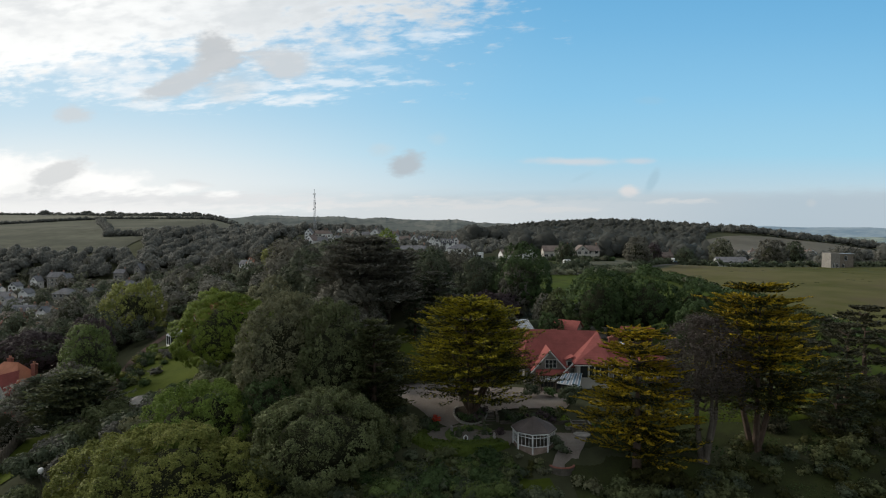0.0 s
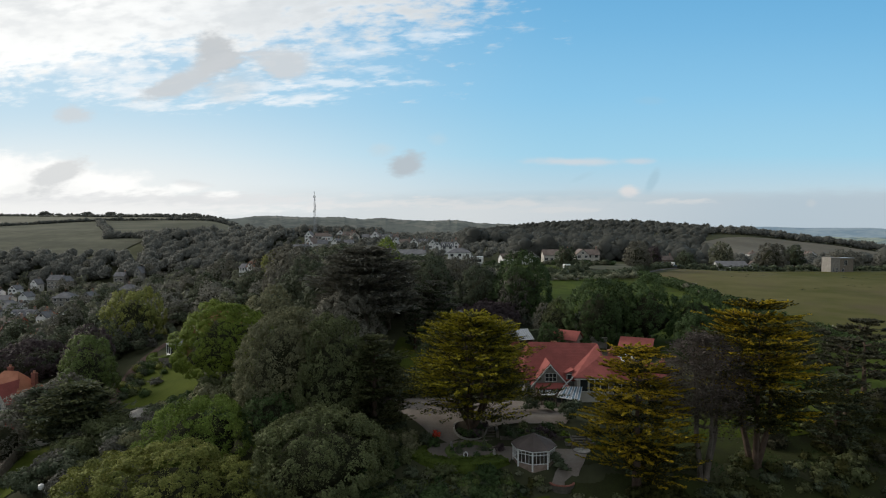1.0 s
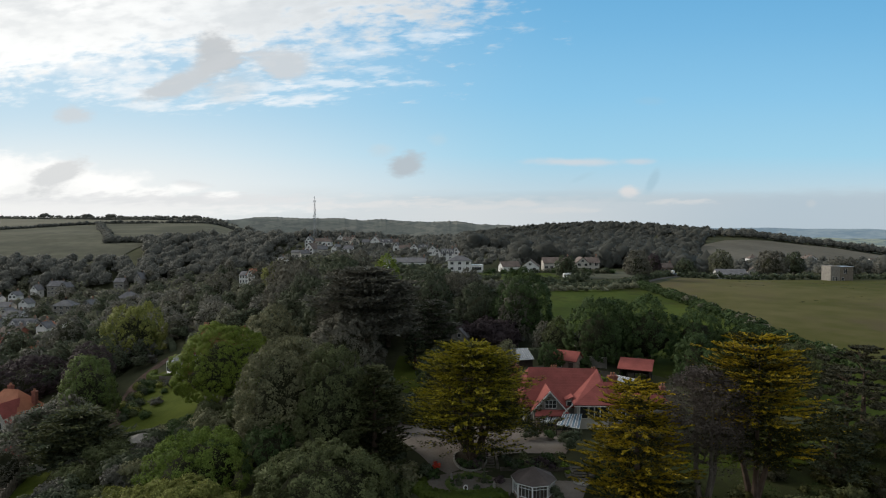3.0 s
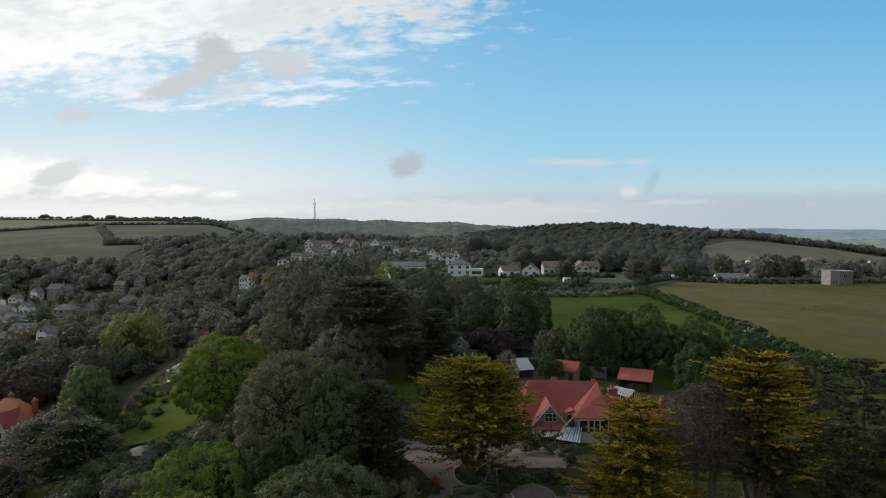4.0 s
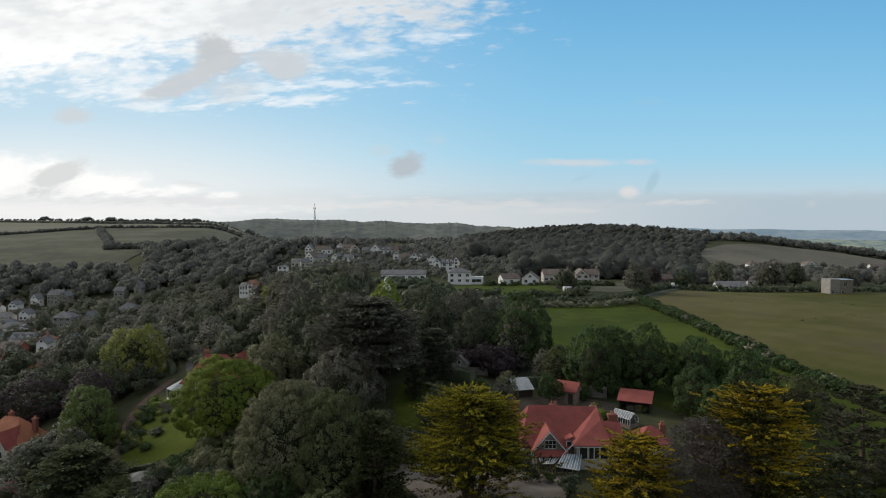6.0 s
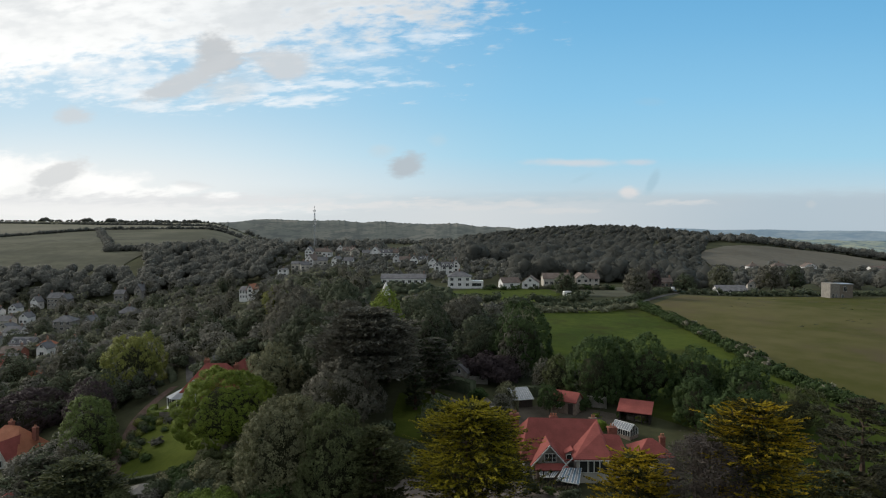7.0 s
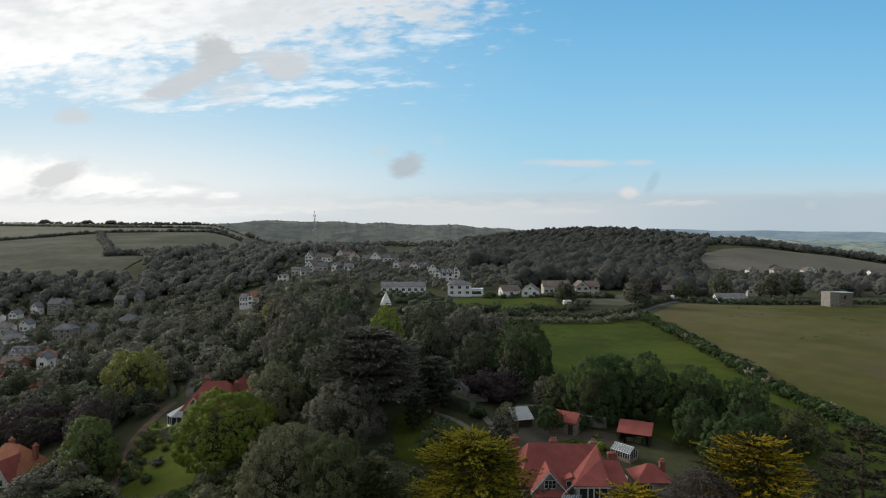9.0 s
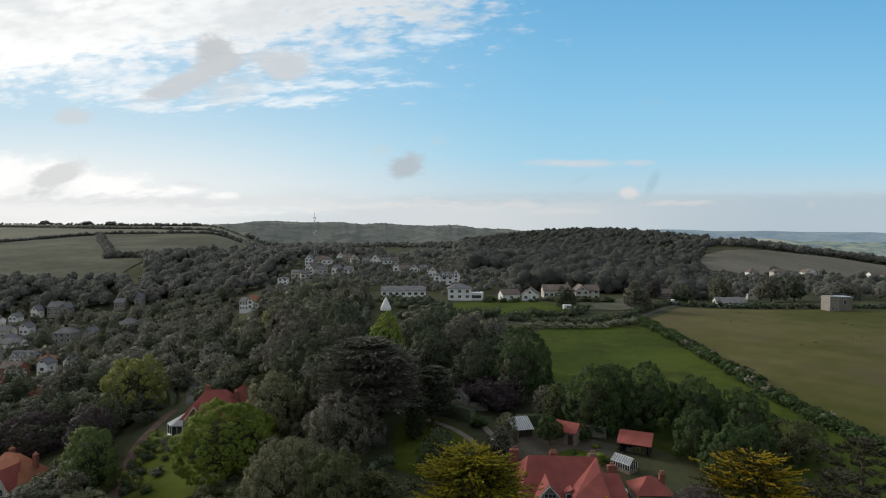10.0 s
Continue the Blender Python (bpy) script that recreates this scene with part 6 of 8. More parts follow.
    # borders along the terrace above the gazebo
    for k in range(22):
        x = 7.5 + 8.2 * rng.random()
        bush(x, 73.2 + rng.normal(0, 0.55), rng.uniform(1.0, 1.8), rng.uniform(0.9, 1.7), ["dark", "mid", "holm_dark", "purple", "holm"][k % 5], "mixed border shrub on the terrace above the gazebo", n=6)
    bush(12.7, 66.2, 1.6, 1.6, "dark", "dark shrub hugging the gazebo wall")
    bush(12.9, 64.9, 1.5, 1.4, "dark", "dark shrub beside the gazebo steps")
    bush(7.0, 70.2, 1.1, 0.8, "purple", "low purple shrub beside the path")
    bush(16.2, 76.6, 2.6, 3.4, "dark", "dense dark bay tree at the forecourt corner", n=14)
    bush(12.2, 80.4, 2.0, 2.2, "dark", "dark shrub by the veranda")
    bush(14.2, 80.0, 1.6, 1.5, "mid", "green shrub by the veranda")
    bush(13.9, 61.3, 1.4, 0.7, "holm", "grey lavender clump below the curved wall", n=6)
    bush(15.4, 60.4, 1.8, 0.8, "holm", "grey lavender clump on the bank", n=6)
    bush(14.8, 73.0, 0.9, 0.7, "lime", "yellow flowering shrub beside the steps", n=5)
    bush(19.6, 70.8, 2.2, 1.4, "mid", "green shrub under the amber cypress")
    for k in range(16):   # dark undergrowth behind the trunks on the grass
        x, y = rng.uniform(38, 62), rng.uniform(66, 80)
        bush(x, y, rng.uniform(2.5, 4.5), rng.uniform(1.6, 3.0), ["needles", "olive", "holm_dark"][k % 3], "dark undergrowth bush beneath the pines", 0.18, 24)
    for k in range(13):
        x, y = rng.uniform(60, 86), rng.uniform(74, 84)
        bush(x, y, rng.uniform(3.0, 5), rng.uniform(2.0, 3.6), ["needles", "olive", "dark"][k % 3], "dark scrub at the meadow edge", 0.26, 16, pool="scrub")
    for k in range(12):
        x = 14 + 22 * rng.random()
        bush(x, 104 + rng.normal(0, 1.8) + (x - 14) * 0.1, rng.uniform(0.9, 1.8), rng.uniform(0.7, 1.3), ["mid", "dark", "lime"][k % 3], "small garden shrub behind the house", 0.24, 14, n=5)
    bush(7.0, 119.4, 3.0, 2.4, "mid", "rounded green shrub at the lawn corner", n=12)
    bush(26.5, 113.2, 3.4, 2.8, "mid", "rounded green shrub against the yard wall", n=12)
    bush(5.2, 132.5, 6.0, 5.0, "purple", "dark purple-leaved shrub beside the stone shed", 0.45, 8, n=14)
    bush(12.0, 130.5, 8.0, 6.4, "purple", "large copper-leaved shrub before the tall trees", 0.45, 8, n=18)
    # clipped balls on the terraces below the conservatory
    for k in range(34):
        f = k / 33
        x, y = -56.5 - 8.0 * f + rng.normal(0, 1.2) + (2.5 if k % 3 == 0 else 0), 108 + 22 * f + rng.normal(0, 1.0)
        if (x + 52) ** 2 + (y - 114) ** 2 < 36:
            x -= 3.2
        r = rng.uniform(0.65, 1.05)
        bushy("topiary_ball", [(x, y, height(x, y) + r * 0.7, r), (x + 0.2, y, height(x, y) + r * 0.5, r * 0.9)], ["mid", "dark", "holm_dark", "mid", "yellowgreen"][k % 5], "clipped round bush on the terraced slope", "topiary", 900 + k, 0.16, 40)
    for k in range(30):   # scrub round the lower left gardens
        x, y = rng.uniform(-66, -42), rng.uniform(66, 92)
        if -64.5 < x < -53 and 70 < y < 92.5 and abs((x + 60) - (84 - y) * 0.35) < 5.5:
            continue
        bush(x, y, rng.uniform(3, 5), rng.uniform(2.2, 4.2), ["holm", "dark", "wood1", "holm_dark"][k % 4], "grey-green scrub on the lower slope", 0.21, 24, pool="slope_scrub")
    for k in range(26):
        x, y = rng.uniform(-46, -28), rng.uniform(78, 98)
        if x / y < -0.40 and y > 84:
            continue
        bush(x, y, rng.uniform(3, 5.5), rng.uniform(2.2, 4.6), ["holm", "dark", "holm_dark", "mid"][k % 4], "dull green bush between the large trees", 0.24, 18)
    for k in range(14):
        x, y = rng.uniform(-12, -3), rng.uniform(84, 100)
        bush(x, y, rng.uniform(2.5, 4.5), rng.uniform(2, 4), ["dark", "holm_dark"][k % 2], "dark evergreen bush behind the forecourt", 0.34, 10)
    for k in range(60):   # rough growth round the upper drive
        x, y = rng.uniform(-84, -54), rng.uniform(112, 172)
        if abs(x + 63 + (y - 129) * 0.12) < 3.2 or (x + 57.6) ** 2 + (y - 130) ** 2 < 60 or x / y > -0.46 or abs(x + 62 + (y - 147) * 0.55) < 2.4:
            continue
        bush(x, y, rng.uniform(2, 4), rng.uniform(1.2, 2.6), ["dark", "wood2", "holm_dark", "wood1"][k % 4], "rough bushes beside the upper drive", 0.4, 8, pool="drive_bushes")
    for k in range(46):   # dark growth round the trunks on the rough grass
        x, y = rng.uniform(40, 66), rng.uniform(58, 76)
        if k % 3 == 0:
            x, y = rng.uniform(17, 30), rng.uniform(57.5, 61.5)
        bush(x, y, rng.uniform(1.4, 3.0), rng.uniform(0.7, 1.8), ["dark", "fan", "holm_dark", "olive"][k % 4], "dark low growth round the cypress trunks", 0.22, 18, n=7, pool="trunk_growth")
    for k in range(85):   # dark growth over the ground below the cypresses
        x, y = rng.uniform(20, 47), rng.uniform(57, 69.5)
        if y > 68 - abs(x - 33) * 0.1 and 30 < x < 40:
            continue
        bush(x, y, rng.uniform(1.2, 2.6), rng.uniform(0.35, 1.0), ["dark", "olive", "olive", "holm_dark", "fan"][k % 5], "dark low growth round the cypress trunks", 0.2, 20, n=7, pool="trunk_growth")
    for k in range(30):   # garden growth before the white cottages
        x = rng.uniform(22, 82)
        bush(x, 290 + rng.normal(0, 2), rng.uniform(2, 4.5), rng.uniform(1.2, 3.0), ["dark", "wood2", "mid"][k % 3], "garden bushes before the white cottages", 0.6, 5, pool="cottage_bushes")
    for k in range(40):
        x, y = (rng.uniform(-46, -34), rng.uniform(84, 97)) if k % 2 else (rng.uniform(-58, -36), rng.uniform(62, 80))
        bush(x, y, rng.uniform(2, 3.4), rng.uniform(1.0, 2.0), ["dark", "mid", "holm_dark", "holm"][k % 4], "low thicket between the lower gardens", 0.2, 24, pool="thicket")
    for (name, material, label, leafsize, density), spots in pools.items():
        bushy(name, spots, material, label, "undergrowth", len(spots), leafsize, density, "stuff")


shrubs()


def grass_tufts():
    """Uneven tufts over the rough lawn under the trees."""
    rng = np.random.default_rng(31)
    n = 30000
    x, y = rng.uniform(13.5, 66, n), rng.uniform(50, 84, n)
    keep = (np.sin(x * 0.9 + 1.1 * np.sin(y * 0.5)) + np.sin(y * 0.8 + 0.6 * x) + rng.normal(0, 0.6, n)) > 0.1
    keep &= ~((x < 18.5) & (y > 62)) & (y < 72 + (x - 20) * 0.3)
    x, y = x[keep], y[keep]
    k = len(x)
    c = np.stack([x, y, terrain(x, y) + 0.07], -1)
    nrm = unit(np.stack([rng.normal(0, 1, k), rng.normal(-0.4, 1, k), np.full(k, 0.5)], -1))
    v, f = sprays(c, nrm, rng.uniform(0.10, 0.24, k), rng, 1.3)
    tagged(new("grass_tufts", raw_mesh("grass_tufts", v, f, [M["mid"]])), "uneven green grass tufts on the shaded lawn", "grass", kind="stuff")


grass_tufts()


# ---- buildings ----
def roof_shape(w, d, z, rise, kind, over=0.35):
    """Vertices and faces of a roof over a plan w by d (centred), eaves at height z."""
    a, b = w / 2 + over, d / 2 + over
    drop = rise * over / (d / 2)
    if kind == "gable_x":
        v = [(-a, -b, z - drop), (a, -b, z - drop), (a, b, z - drop), (-a, b, z - drop), (-a, 0, z + rise), (a, 0, z + rise)]
        return v, [(0, 1, 5, 4), (2, 3, 4, 5)]
    if kind == "gable_y":
        drop = rise * over / (w / 2)
        v = [(-a, -b, z - drop), (a, -b, z - drop), (a, b, z - drop), (-a, b, z - drop), (0, -b, z + rise), (0, b, z + rise)]
        return v, [(0, 4, 5, 3), (1, 2, 5, 4)]
    k = min(a, b) * 0.95
    if w >= d:
        v = [(-a, -b, z - drop), (a, -b, z - drop), (a, b, z - drop), (-a, b, z - drop), (-a + k, 0, z + rise), (a - k, 0, z + rise)]
        return v, [(0, 1, 5, 4), (1, 2, 5), (2, 3, 4, 5), (3, 0, 4)]
    v = [(-a, -b, z - drop), (a, -b, z - drop), (a, b, z - drop), (-a, b, z - drop), (0, -b + k, z + rise), (0, b - k, z + rise)]
    return v, [(0, 1, 4), (1, 2, 5, 4), (2, 3, 5), (3, 0, 4, 5)]


def wall_shape(w, d, z, rise, kind):
    a, b = w / 2, d / 2
    v = [(-a, -b, -1.5), (a, -b, -1.5), (a, b, -1.5), (-a, b, -1.5), (-a, -b, z), (a, -b, z), (a, b, z), (-a, b, z)]
    f = [(0, 1, 5, 4), (1, 2, 6, 5), (2, 3, 7, 6), (3, 0, 4, 7), (0, 3, 2, 1), (4, 5, 6, 7)]
    if kind == "gable_x":
        v += [(-a, 0, z + rise), (a, 0, z + rise)]
        f = [(0, 1, 5, 4), (1, 2, 6, 9, 5), (2, 3, 7, 6), (3, 0, 4, 8, 7), (0, 3, 2, 1)]
    if kind == "gable_y":
        v += [(0, -b, z + rise), (0, b, z + rise)]
        f = [(0, 1, 5, 8, 4), (1, 2, 6, 5), (2, 3, 7, 9, 6), (3, 0, 4, 7), (0, 3, 2, 1)]
    return v, f


def window_pair(w, h, lights=2, bars=0):
    """Shared meshes for a framed window that faces -y: frame and glass."""
    fr = bmesh.new()
    t = 0.07
    slab(fr, -w / 2, w / 2, -0.06, 0.04, -t, 0), slab(fr, -w / 2, w / 2, -0.06, 0.04, h, h + t)
    for k in range(lights + 1):
        x = -w / 2 + w * k / lights
        slab(fr, x - t / 2, x + t / 2, -0.055, 0.04, 0, h)
    for k in range(bars):
        z = h * (k + 1) / (bars + 1)
        slab(fr, -w / 2, w / 2, -0.05, 0.03, z - 0.025, z + 0.025)
    gl = box(-w / 2 + 0.02, w / 2 - 0.02, -0.03, 0.03, 0.01, h - 0.01)
    out = []
    for name, bm, mt in (("window_frame", fr, M["paint"]), ("pane", gl, M["glass"])):
        me = bpy.data.meshes.new(name)
        bm.to_mesh(me)
        bm.free()
        me.materials.append(mt)
        out.append(me)
    return out


WINDOWS = {}


def put_window(parent, x, y, z, w=1.1, h=1.2, lights=2, bars=0, turn=0.0):
    key = (round(w, 2), round(h, 2), lights, bars)
    if key not in WINDOWS:
        WINDOWS[key] = window_pair(w, h, lights, bars)
    frame_mesh, pane_mesh = WINDOWS[key]
    win = under("window", frame_mesh, parent, at=(x, y, z, 0, 0, turn))
    under("pane", pane_mesh, win)
    return win


def put_chimney(parent, x, y, z0, z1, w=0.9, d=0.6, material="brick", pots=2, label=""):
    bm = box(x - w / 2, x + w / 2, y - d / 2, y + d / 2, z0, z1)
    slab(bm, x - w / 2 - 0.07, x + w / 2 + 0.07, y - d / 2 - 0.07, y + d / 2 + 0.07, z1 - 0.28, z1 - 0.1)
    stack = part("chimney", bm, M[material], parent, label)
    for k in range(pots):
        px = x + (k - (pots - 1) / 2) * 0.36
        part("chimney_pot", lathe(bmesh.new(), [(0.13, z1 - 0.02), (0.11, z1 + 0.35), (0.14, z1 + 0.42), (0.12, z1 + 0.45)], px, y, 8), M["pot"], stack)
    return stack


def cottage(x, y, w, d, wall, rise, kind, label, turn=0.0, walls="white", roof="slate", rows=None, cols=None, chimney=1, lift=0.0, name="house", group="", bay=None, dormers=0):
    """A house with walls, roof, chimneys and windows, its front towards -y before it is turned."""
    if group.endswith("town"):
        w, d, wall, rise = w * 0.86, d * 0.86, wall * 0.8, rise * 0.9
    if group.endswith("village"):
        w, d, wall, rise = w * 0.88, d * 0.88, wall * 0.76, rise * 0.9
    z = height(x, y) + lift
    ob = thing(name, x, y, z, turn, label, "house", group)
    part("wall", poly(*wall_shape(w, d, wall, rise, kind)), M[walls], ob)
    part("roof", sheet(*roof_shape(w, d, wall, rise, kind), 0.16), M[roof], ob)
    rows = rows or (2 if wall > 4 else 1)
    cols = cols or max(1, int(w / 2.6))
    for r in range(rows):
        for c in range(cols):
            put_window(ob, (c + 0.5) * w / cols - w / 2, -d / 2 - 0.02, (0.9 + 2.6 * r) * min(1.0, wall / (2.6 * rows)), min(1.5, w / cols * 0.55), 1.25, 2)
    if kind == "gable_y":
        put_window(ob, 0, -d / 2 - 0.02, wall + rise * 0.18, min(1.2, w * 0.25), 1.0, 2)
    for side in (1, -1):
        put_window(ob, side * (w / 2 + 0.02), 0, 0.9, 1.1, 1.2, 2, turn=90 * side)
    for k in range(chimney):
        cx = (w / 2 - 0.7) * (1 if k == 0 else -1) if kind == "gable_x" else 0.0
        cy = 0.0 if kind != "gable_y" else d * 0.25
        put_chimney(ob, cx, cy, wall + rise * 0.3, wall + rise + 1.1, material="brickpale")
    for k in range(dormers):
        cx = (k + 0.5) * w / dormers - w / 2
        bm = poly([(cx - 0.7, -d / 2 + 0.3, wall), (cx + 0.7, -d / 2 + 0.3, wall), (cx + 0.7, -d / 2 + 0.3, wall + 1.3), (cx, -d / 2 + 0.3, wall + 2.0), (cx - 0.7, -d / 2 + 0.3, wall + 1.3),
                   (cx - 0.7, 0, wall), (cx + 0.7, 0, wall), (cx + 0.7, 0, wall + 1.3), (cx, 0, wall + 2.0), (cx - 0.7, 0, wall + 1.3)],
                  [(0, 1, 2, 3, 4), (1, 6, 7, 2), (5, 0, 4, 9), (5, 9, 8, 7, 6), (0, 5, 6, 1), (2, 7, 8, 3), (3, 8, 9, 4)])
        dm = part("dormer", bm, M[walls], ob)
        part("dormer_roof", sheet([(cx - 0.9, -d / 2 + 0.1, wall + 1.15), (cx, -d / 2 + 0.1, wall + 2.05), (cx + 0.9, -d / 2 + 0.1, wall + 1.15), (cx - 0.9, 0, wall + 1.15), (cx, 0, wall + 2.05), (cx + 0.9, 0, wall + 1.15)],
             [(0, 1, 4, 3), (1, 2, 5, 4)], 0.08), M[roof], dm)
        put_window(ob, cx, -d / 2 + 0.28, wall + 0.2, 0.8, 0.9, 2)
    if bay:
        bx, bw, bd, bh, mt = bay
        wing = part("side_wing", box(bx - bw / 2, bx + bw / 2, -d / 2 + 0.5, -d / 2 + 0.5 + bd, -1.5, bh), M[mt], ob)
        part("flat_roof", box(bx - bw / 2 - 0.15, bx + bw / 2 + 0.15, -d / 2 + 0.35, -d / 2 + 0.65 + bd, bh, bh + 0.18), M["paint"], wing)
        put_window(ob, bx, -d / 2 + 0.48, 0.7, bw * 0.7, 1.5, 4)
    return ob


def far_houses():
    v = "houses of the hilltop village"
    cottage(-19.3, 294, 21.5, 8, 3.0, 1.9, "gable_x", "long low white bungalow with a grey slate roof", walls="white", roof="slate", cols=7, lift=1.9, name="bungalow")
    cottage(8.2, 299, 11.4, 9, 5.4, 2.2, "hip", "white two-storey house with a hipped slate roof", roof="slate", cols=3, chimney=1, bay=(8.4, 6.6, 6, 3.1, "white"), lift=0.4)
    cottage(33.0, 298, 9.0, 7, 2.8, 2.2, "gable_x", "white cottage with a long brown roof", walls="white", roof="brown_tile", cols=1, chimney=0, turn=14)
    cottage(43.6, 297, 8.0, 9, 2.9, 2.9, "gable_y", "white cottage with a broad front gable", roof="brown_tile", cols=2, chimney=0, turn=-12)
    cottage(57.5, 305, 13.5, 8, 3.7, 2.5, "gable_x", "cream house with a long brown tiled roof", walls="cream", roof="brown_tile", cols=5, lift=0.3, dormers=0)
    cottage(69.0, 300, 6.6, 9, 4.5, 2.7, "gable_y", "half-timbered gabled house front on the hillside", walls="cream", roof="brown_tile", cols=2, chimney=0)
    cottage(74.8, 302, 6.4, 8, 4.6, 2.4, "gable_x", "cream house wing with a brown tiled roof", walls="cream", roof="brown_tile", cols=2, chimney=1)
    cottage(141, 294, 13.5, 8, 2.4, 2.2, "gable_x", "white bungalow with rows of roof glazing", roof="slate", cols=5, chimney=0, name="bungalow", turn=-8)
    cottage(147, 298, 7.0, 6, 3.0, 1.6, "hip", "low white annexe behind the bungalow", roof="slate", cols=2, chimney=0, name="bungalow")
    cottage(119, 324, 9, 6.5, 3.0, 2.0, "gable_x", "red-brick house half hidden by garden trees", walls="brickpale", roof="brown_tile", cols=4)
    cottage(196, 380, 7, 6, 3, 2, "gable_y", "small cream cottage among trees", walls="cream", roof="brown_tile", chimney=0, lift=1.5)
    for x, y, w, k, lb, wl in ((325, 628, 11, "hip", "white villa with brown roof below the far field", "white"), (358, 638, 15, "hip", "white villa with two chimneys below the far field", "cream"), (392, 645, 9, "gable_y", "white gabled house below the far field", "white"),
                              (402, 655, 9, "gable_y", "white gabled house below the far field", "white"), (464, 640, 16, "gable_x", "long white house below the far field", "white")):
        cottage(x, y, w, 9, 5.0, 3.0, k, lb, walls=wl, roof="brown_tile", cols=3, lift=4.0)
    # the village on the hilltop
    for x, y, w, d, wall, rise, kind, walls, roof, turn, dormers, label in VILLAGE:
        cottage(x, y, w, d, wall, rise, kind, label, turn=turn, walls=walls, roof=roof, dormers=dormers, group=v, chimney=2 if wall > 6.4 else 1)
    cottage(-103.6, 315, 4.8, 6, 4.6, 1.8, "gable_x", "white house with balcony among dark trees", cols=3, lift=1.2, turn=-12)
    cottage(-99.6, 313, 3.4, 6, 4.6, 2.4, "gable_y", "white gabled wing among dark trees", lift=1.2, cols=1, roof="orange_tile", chimney=0, turn=-12)
    # the town in the valley
    t = "houses of the valley town"
    cottage(-288, 385, 8, 8, 5.6, 2.2, "gable_x", "white town house with a dark slate roof", cols=3, group=t, lift=2.4)
    cottage(-279, 390, 6, 8, 6.4, 2.6, "gable_y", "tall white town house with a gable", cols=2, group=t, lift=2.4)
    cottage(-278, 409, 5.6, 8, 5.0, 3.6, "gable_y", "white narrow gabled house on the hillside", cols=1, group=t, lift=2.4)
    cottage(-263, 408, 11, 10, 7.6, 3.4, "gable_x", "large grey stone house with gables", walls="stone", cols=4, group=t, lift=2.4, chimney=2)
    cottage(-256, 406, 6, 9, 6.8, 3.2, "gable_y", "grey stone gabled wing on the hillside", walls="stone", cols=2, group=t, lift=2.4, chimney=0)
    cottage(-192, 304, 11, 9, 6.4, 2.8, "hip", "grey stone villa with a hipped slate roof", walls="stone", cols=3, group=t, lift=2.4, chimney=2)
    cottage(-177, 300, 5.4, 9, 5.0, 2.8, "gable_y", "grey stone house with a gable end", walls="stone", cols=1, group=t, lift=2.4)
    cottage(-166, 316, 11, 9, 4.4, 3.2, "hip", "cream house with a broad hipped roof", walls="cream", cols=3, group=t, lift=2.4)
    cottage(-180, 257, 11.5, 8, 3.6, 2.6, "gable_x", "white house with a row of dormers", group=t, dormers=3, lift=2.4, cols=4)
    cottage(-158, 238, 5.2, 6, 4.6, 2.0, "hip", "small house with an orange tiled roof", walls="cream", roof="orange_tile", group=t, lift=1.8)
    cottage(-152, 228, 4.6, 6, 4.4, 2.2, "gable_y", "small white gabled house in the town", group=t, lift=1.8, cols=1)
    cottage(-138, 222, 5.0, 6, 4.4, 2.2, "gable_y", "small white house half hidden by trees", group=t, lift=1.8, cols=1)
    cottage(-254, 345, 12, 8, 5.0, 2.6, "gable_x", "dark-roofed terrace house on the hillside", walls="cream", cols=4, group=t, lift=2.4)
    cottage(-244, 350, 6, 8, 5.0, 2.8, "gable_y", "white gabled terrace house on the hillside", group=t, lift=2.4, cols=2)
    cottage(-223, 414, 8, 8, 5.0, 2.6, "gable_x", "grey house below the hill wood", walls="stone", group=t, lift=1.8)
    cottage(-210, 415, 6, 10, 6.0, 4.4, "gable_y", "grey stone house with steep pinnacled gable", walls="stone", group=t, lift=1.8, chimney=2)
    cottage(-156, 210, 6, 6, 3.0, 1.8, "gable_x", "low building with a red tiled roof", walls="brick", roof="red_tile", group=t, lift=1.8)
    cottage(-128, 186, 4.6, 5, 2.8, 1.8, "gable_x", "cottage with an orange tiled roof among trees", walls="cream", roof="orange_tile", group=t, lift=-0.2, turn=25)
    cottage(-160, 222, 6, 7, 3.0, 1.8, "gable_x", "low grey-roofed building in the town", walls="cream", group=t, lift=1.8)
    cottage(-170, 236, 9, 7, 3.8, 2.2, "gable_x", "dark-roofed house in the town", walls="brick", roof="brown_tile", group=t, lift=1.8)
    cottage(-186, 242, 9, 7, 4.6, 2.4, "gable_x", "red-brick town house with slate roof", walls="brick", group=t, lift=1.8)
    cottage(-215, 300, 9, 8, 5.0, 2.6, "gable_x", "white town house on the valley side", group=t, lift=1.8)
    cottage(-232, 318, 8, 8, 5.0, 2.6, "gable_y", "cream gabled town house on the hillside", walls="cream", group=t, lift=1.8)
    cottage(-205, 272, 9, 8, 5.0, 2.6, "gable_x", "grey-roofed cream town house on the hillside", walls="cream", group=t, lift=1.8)


far_houses()


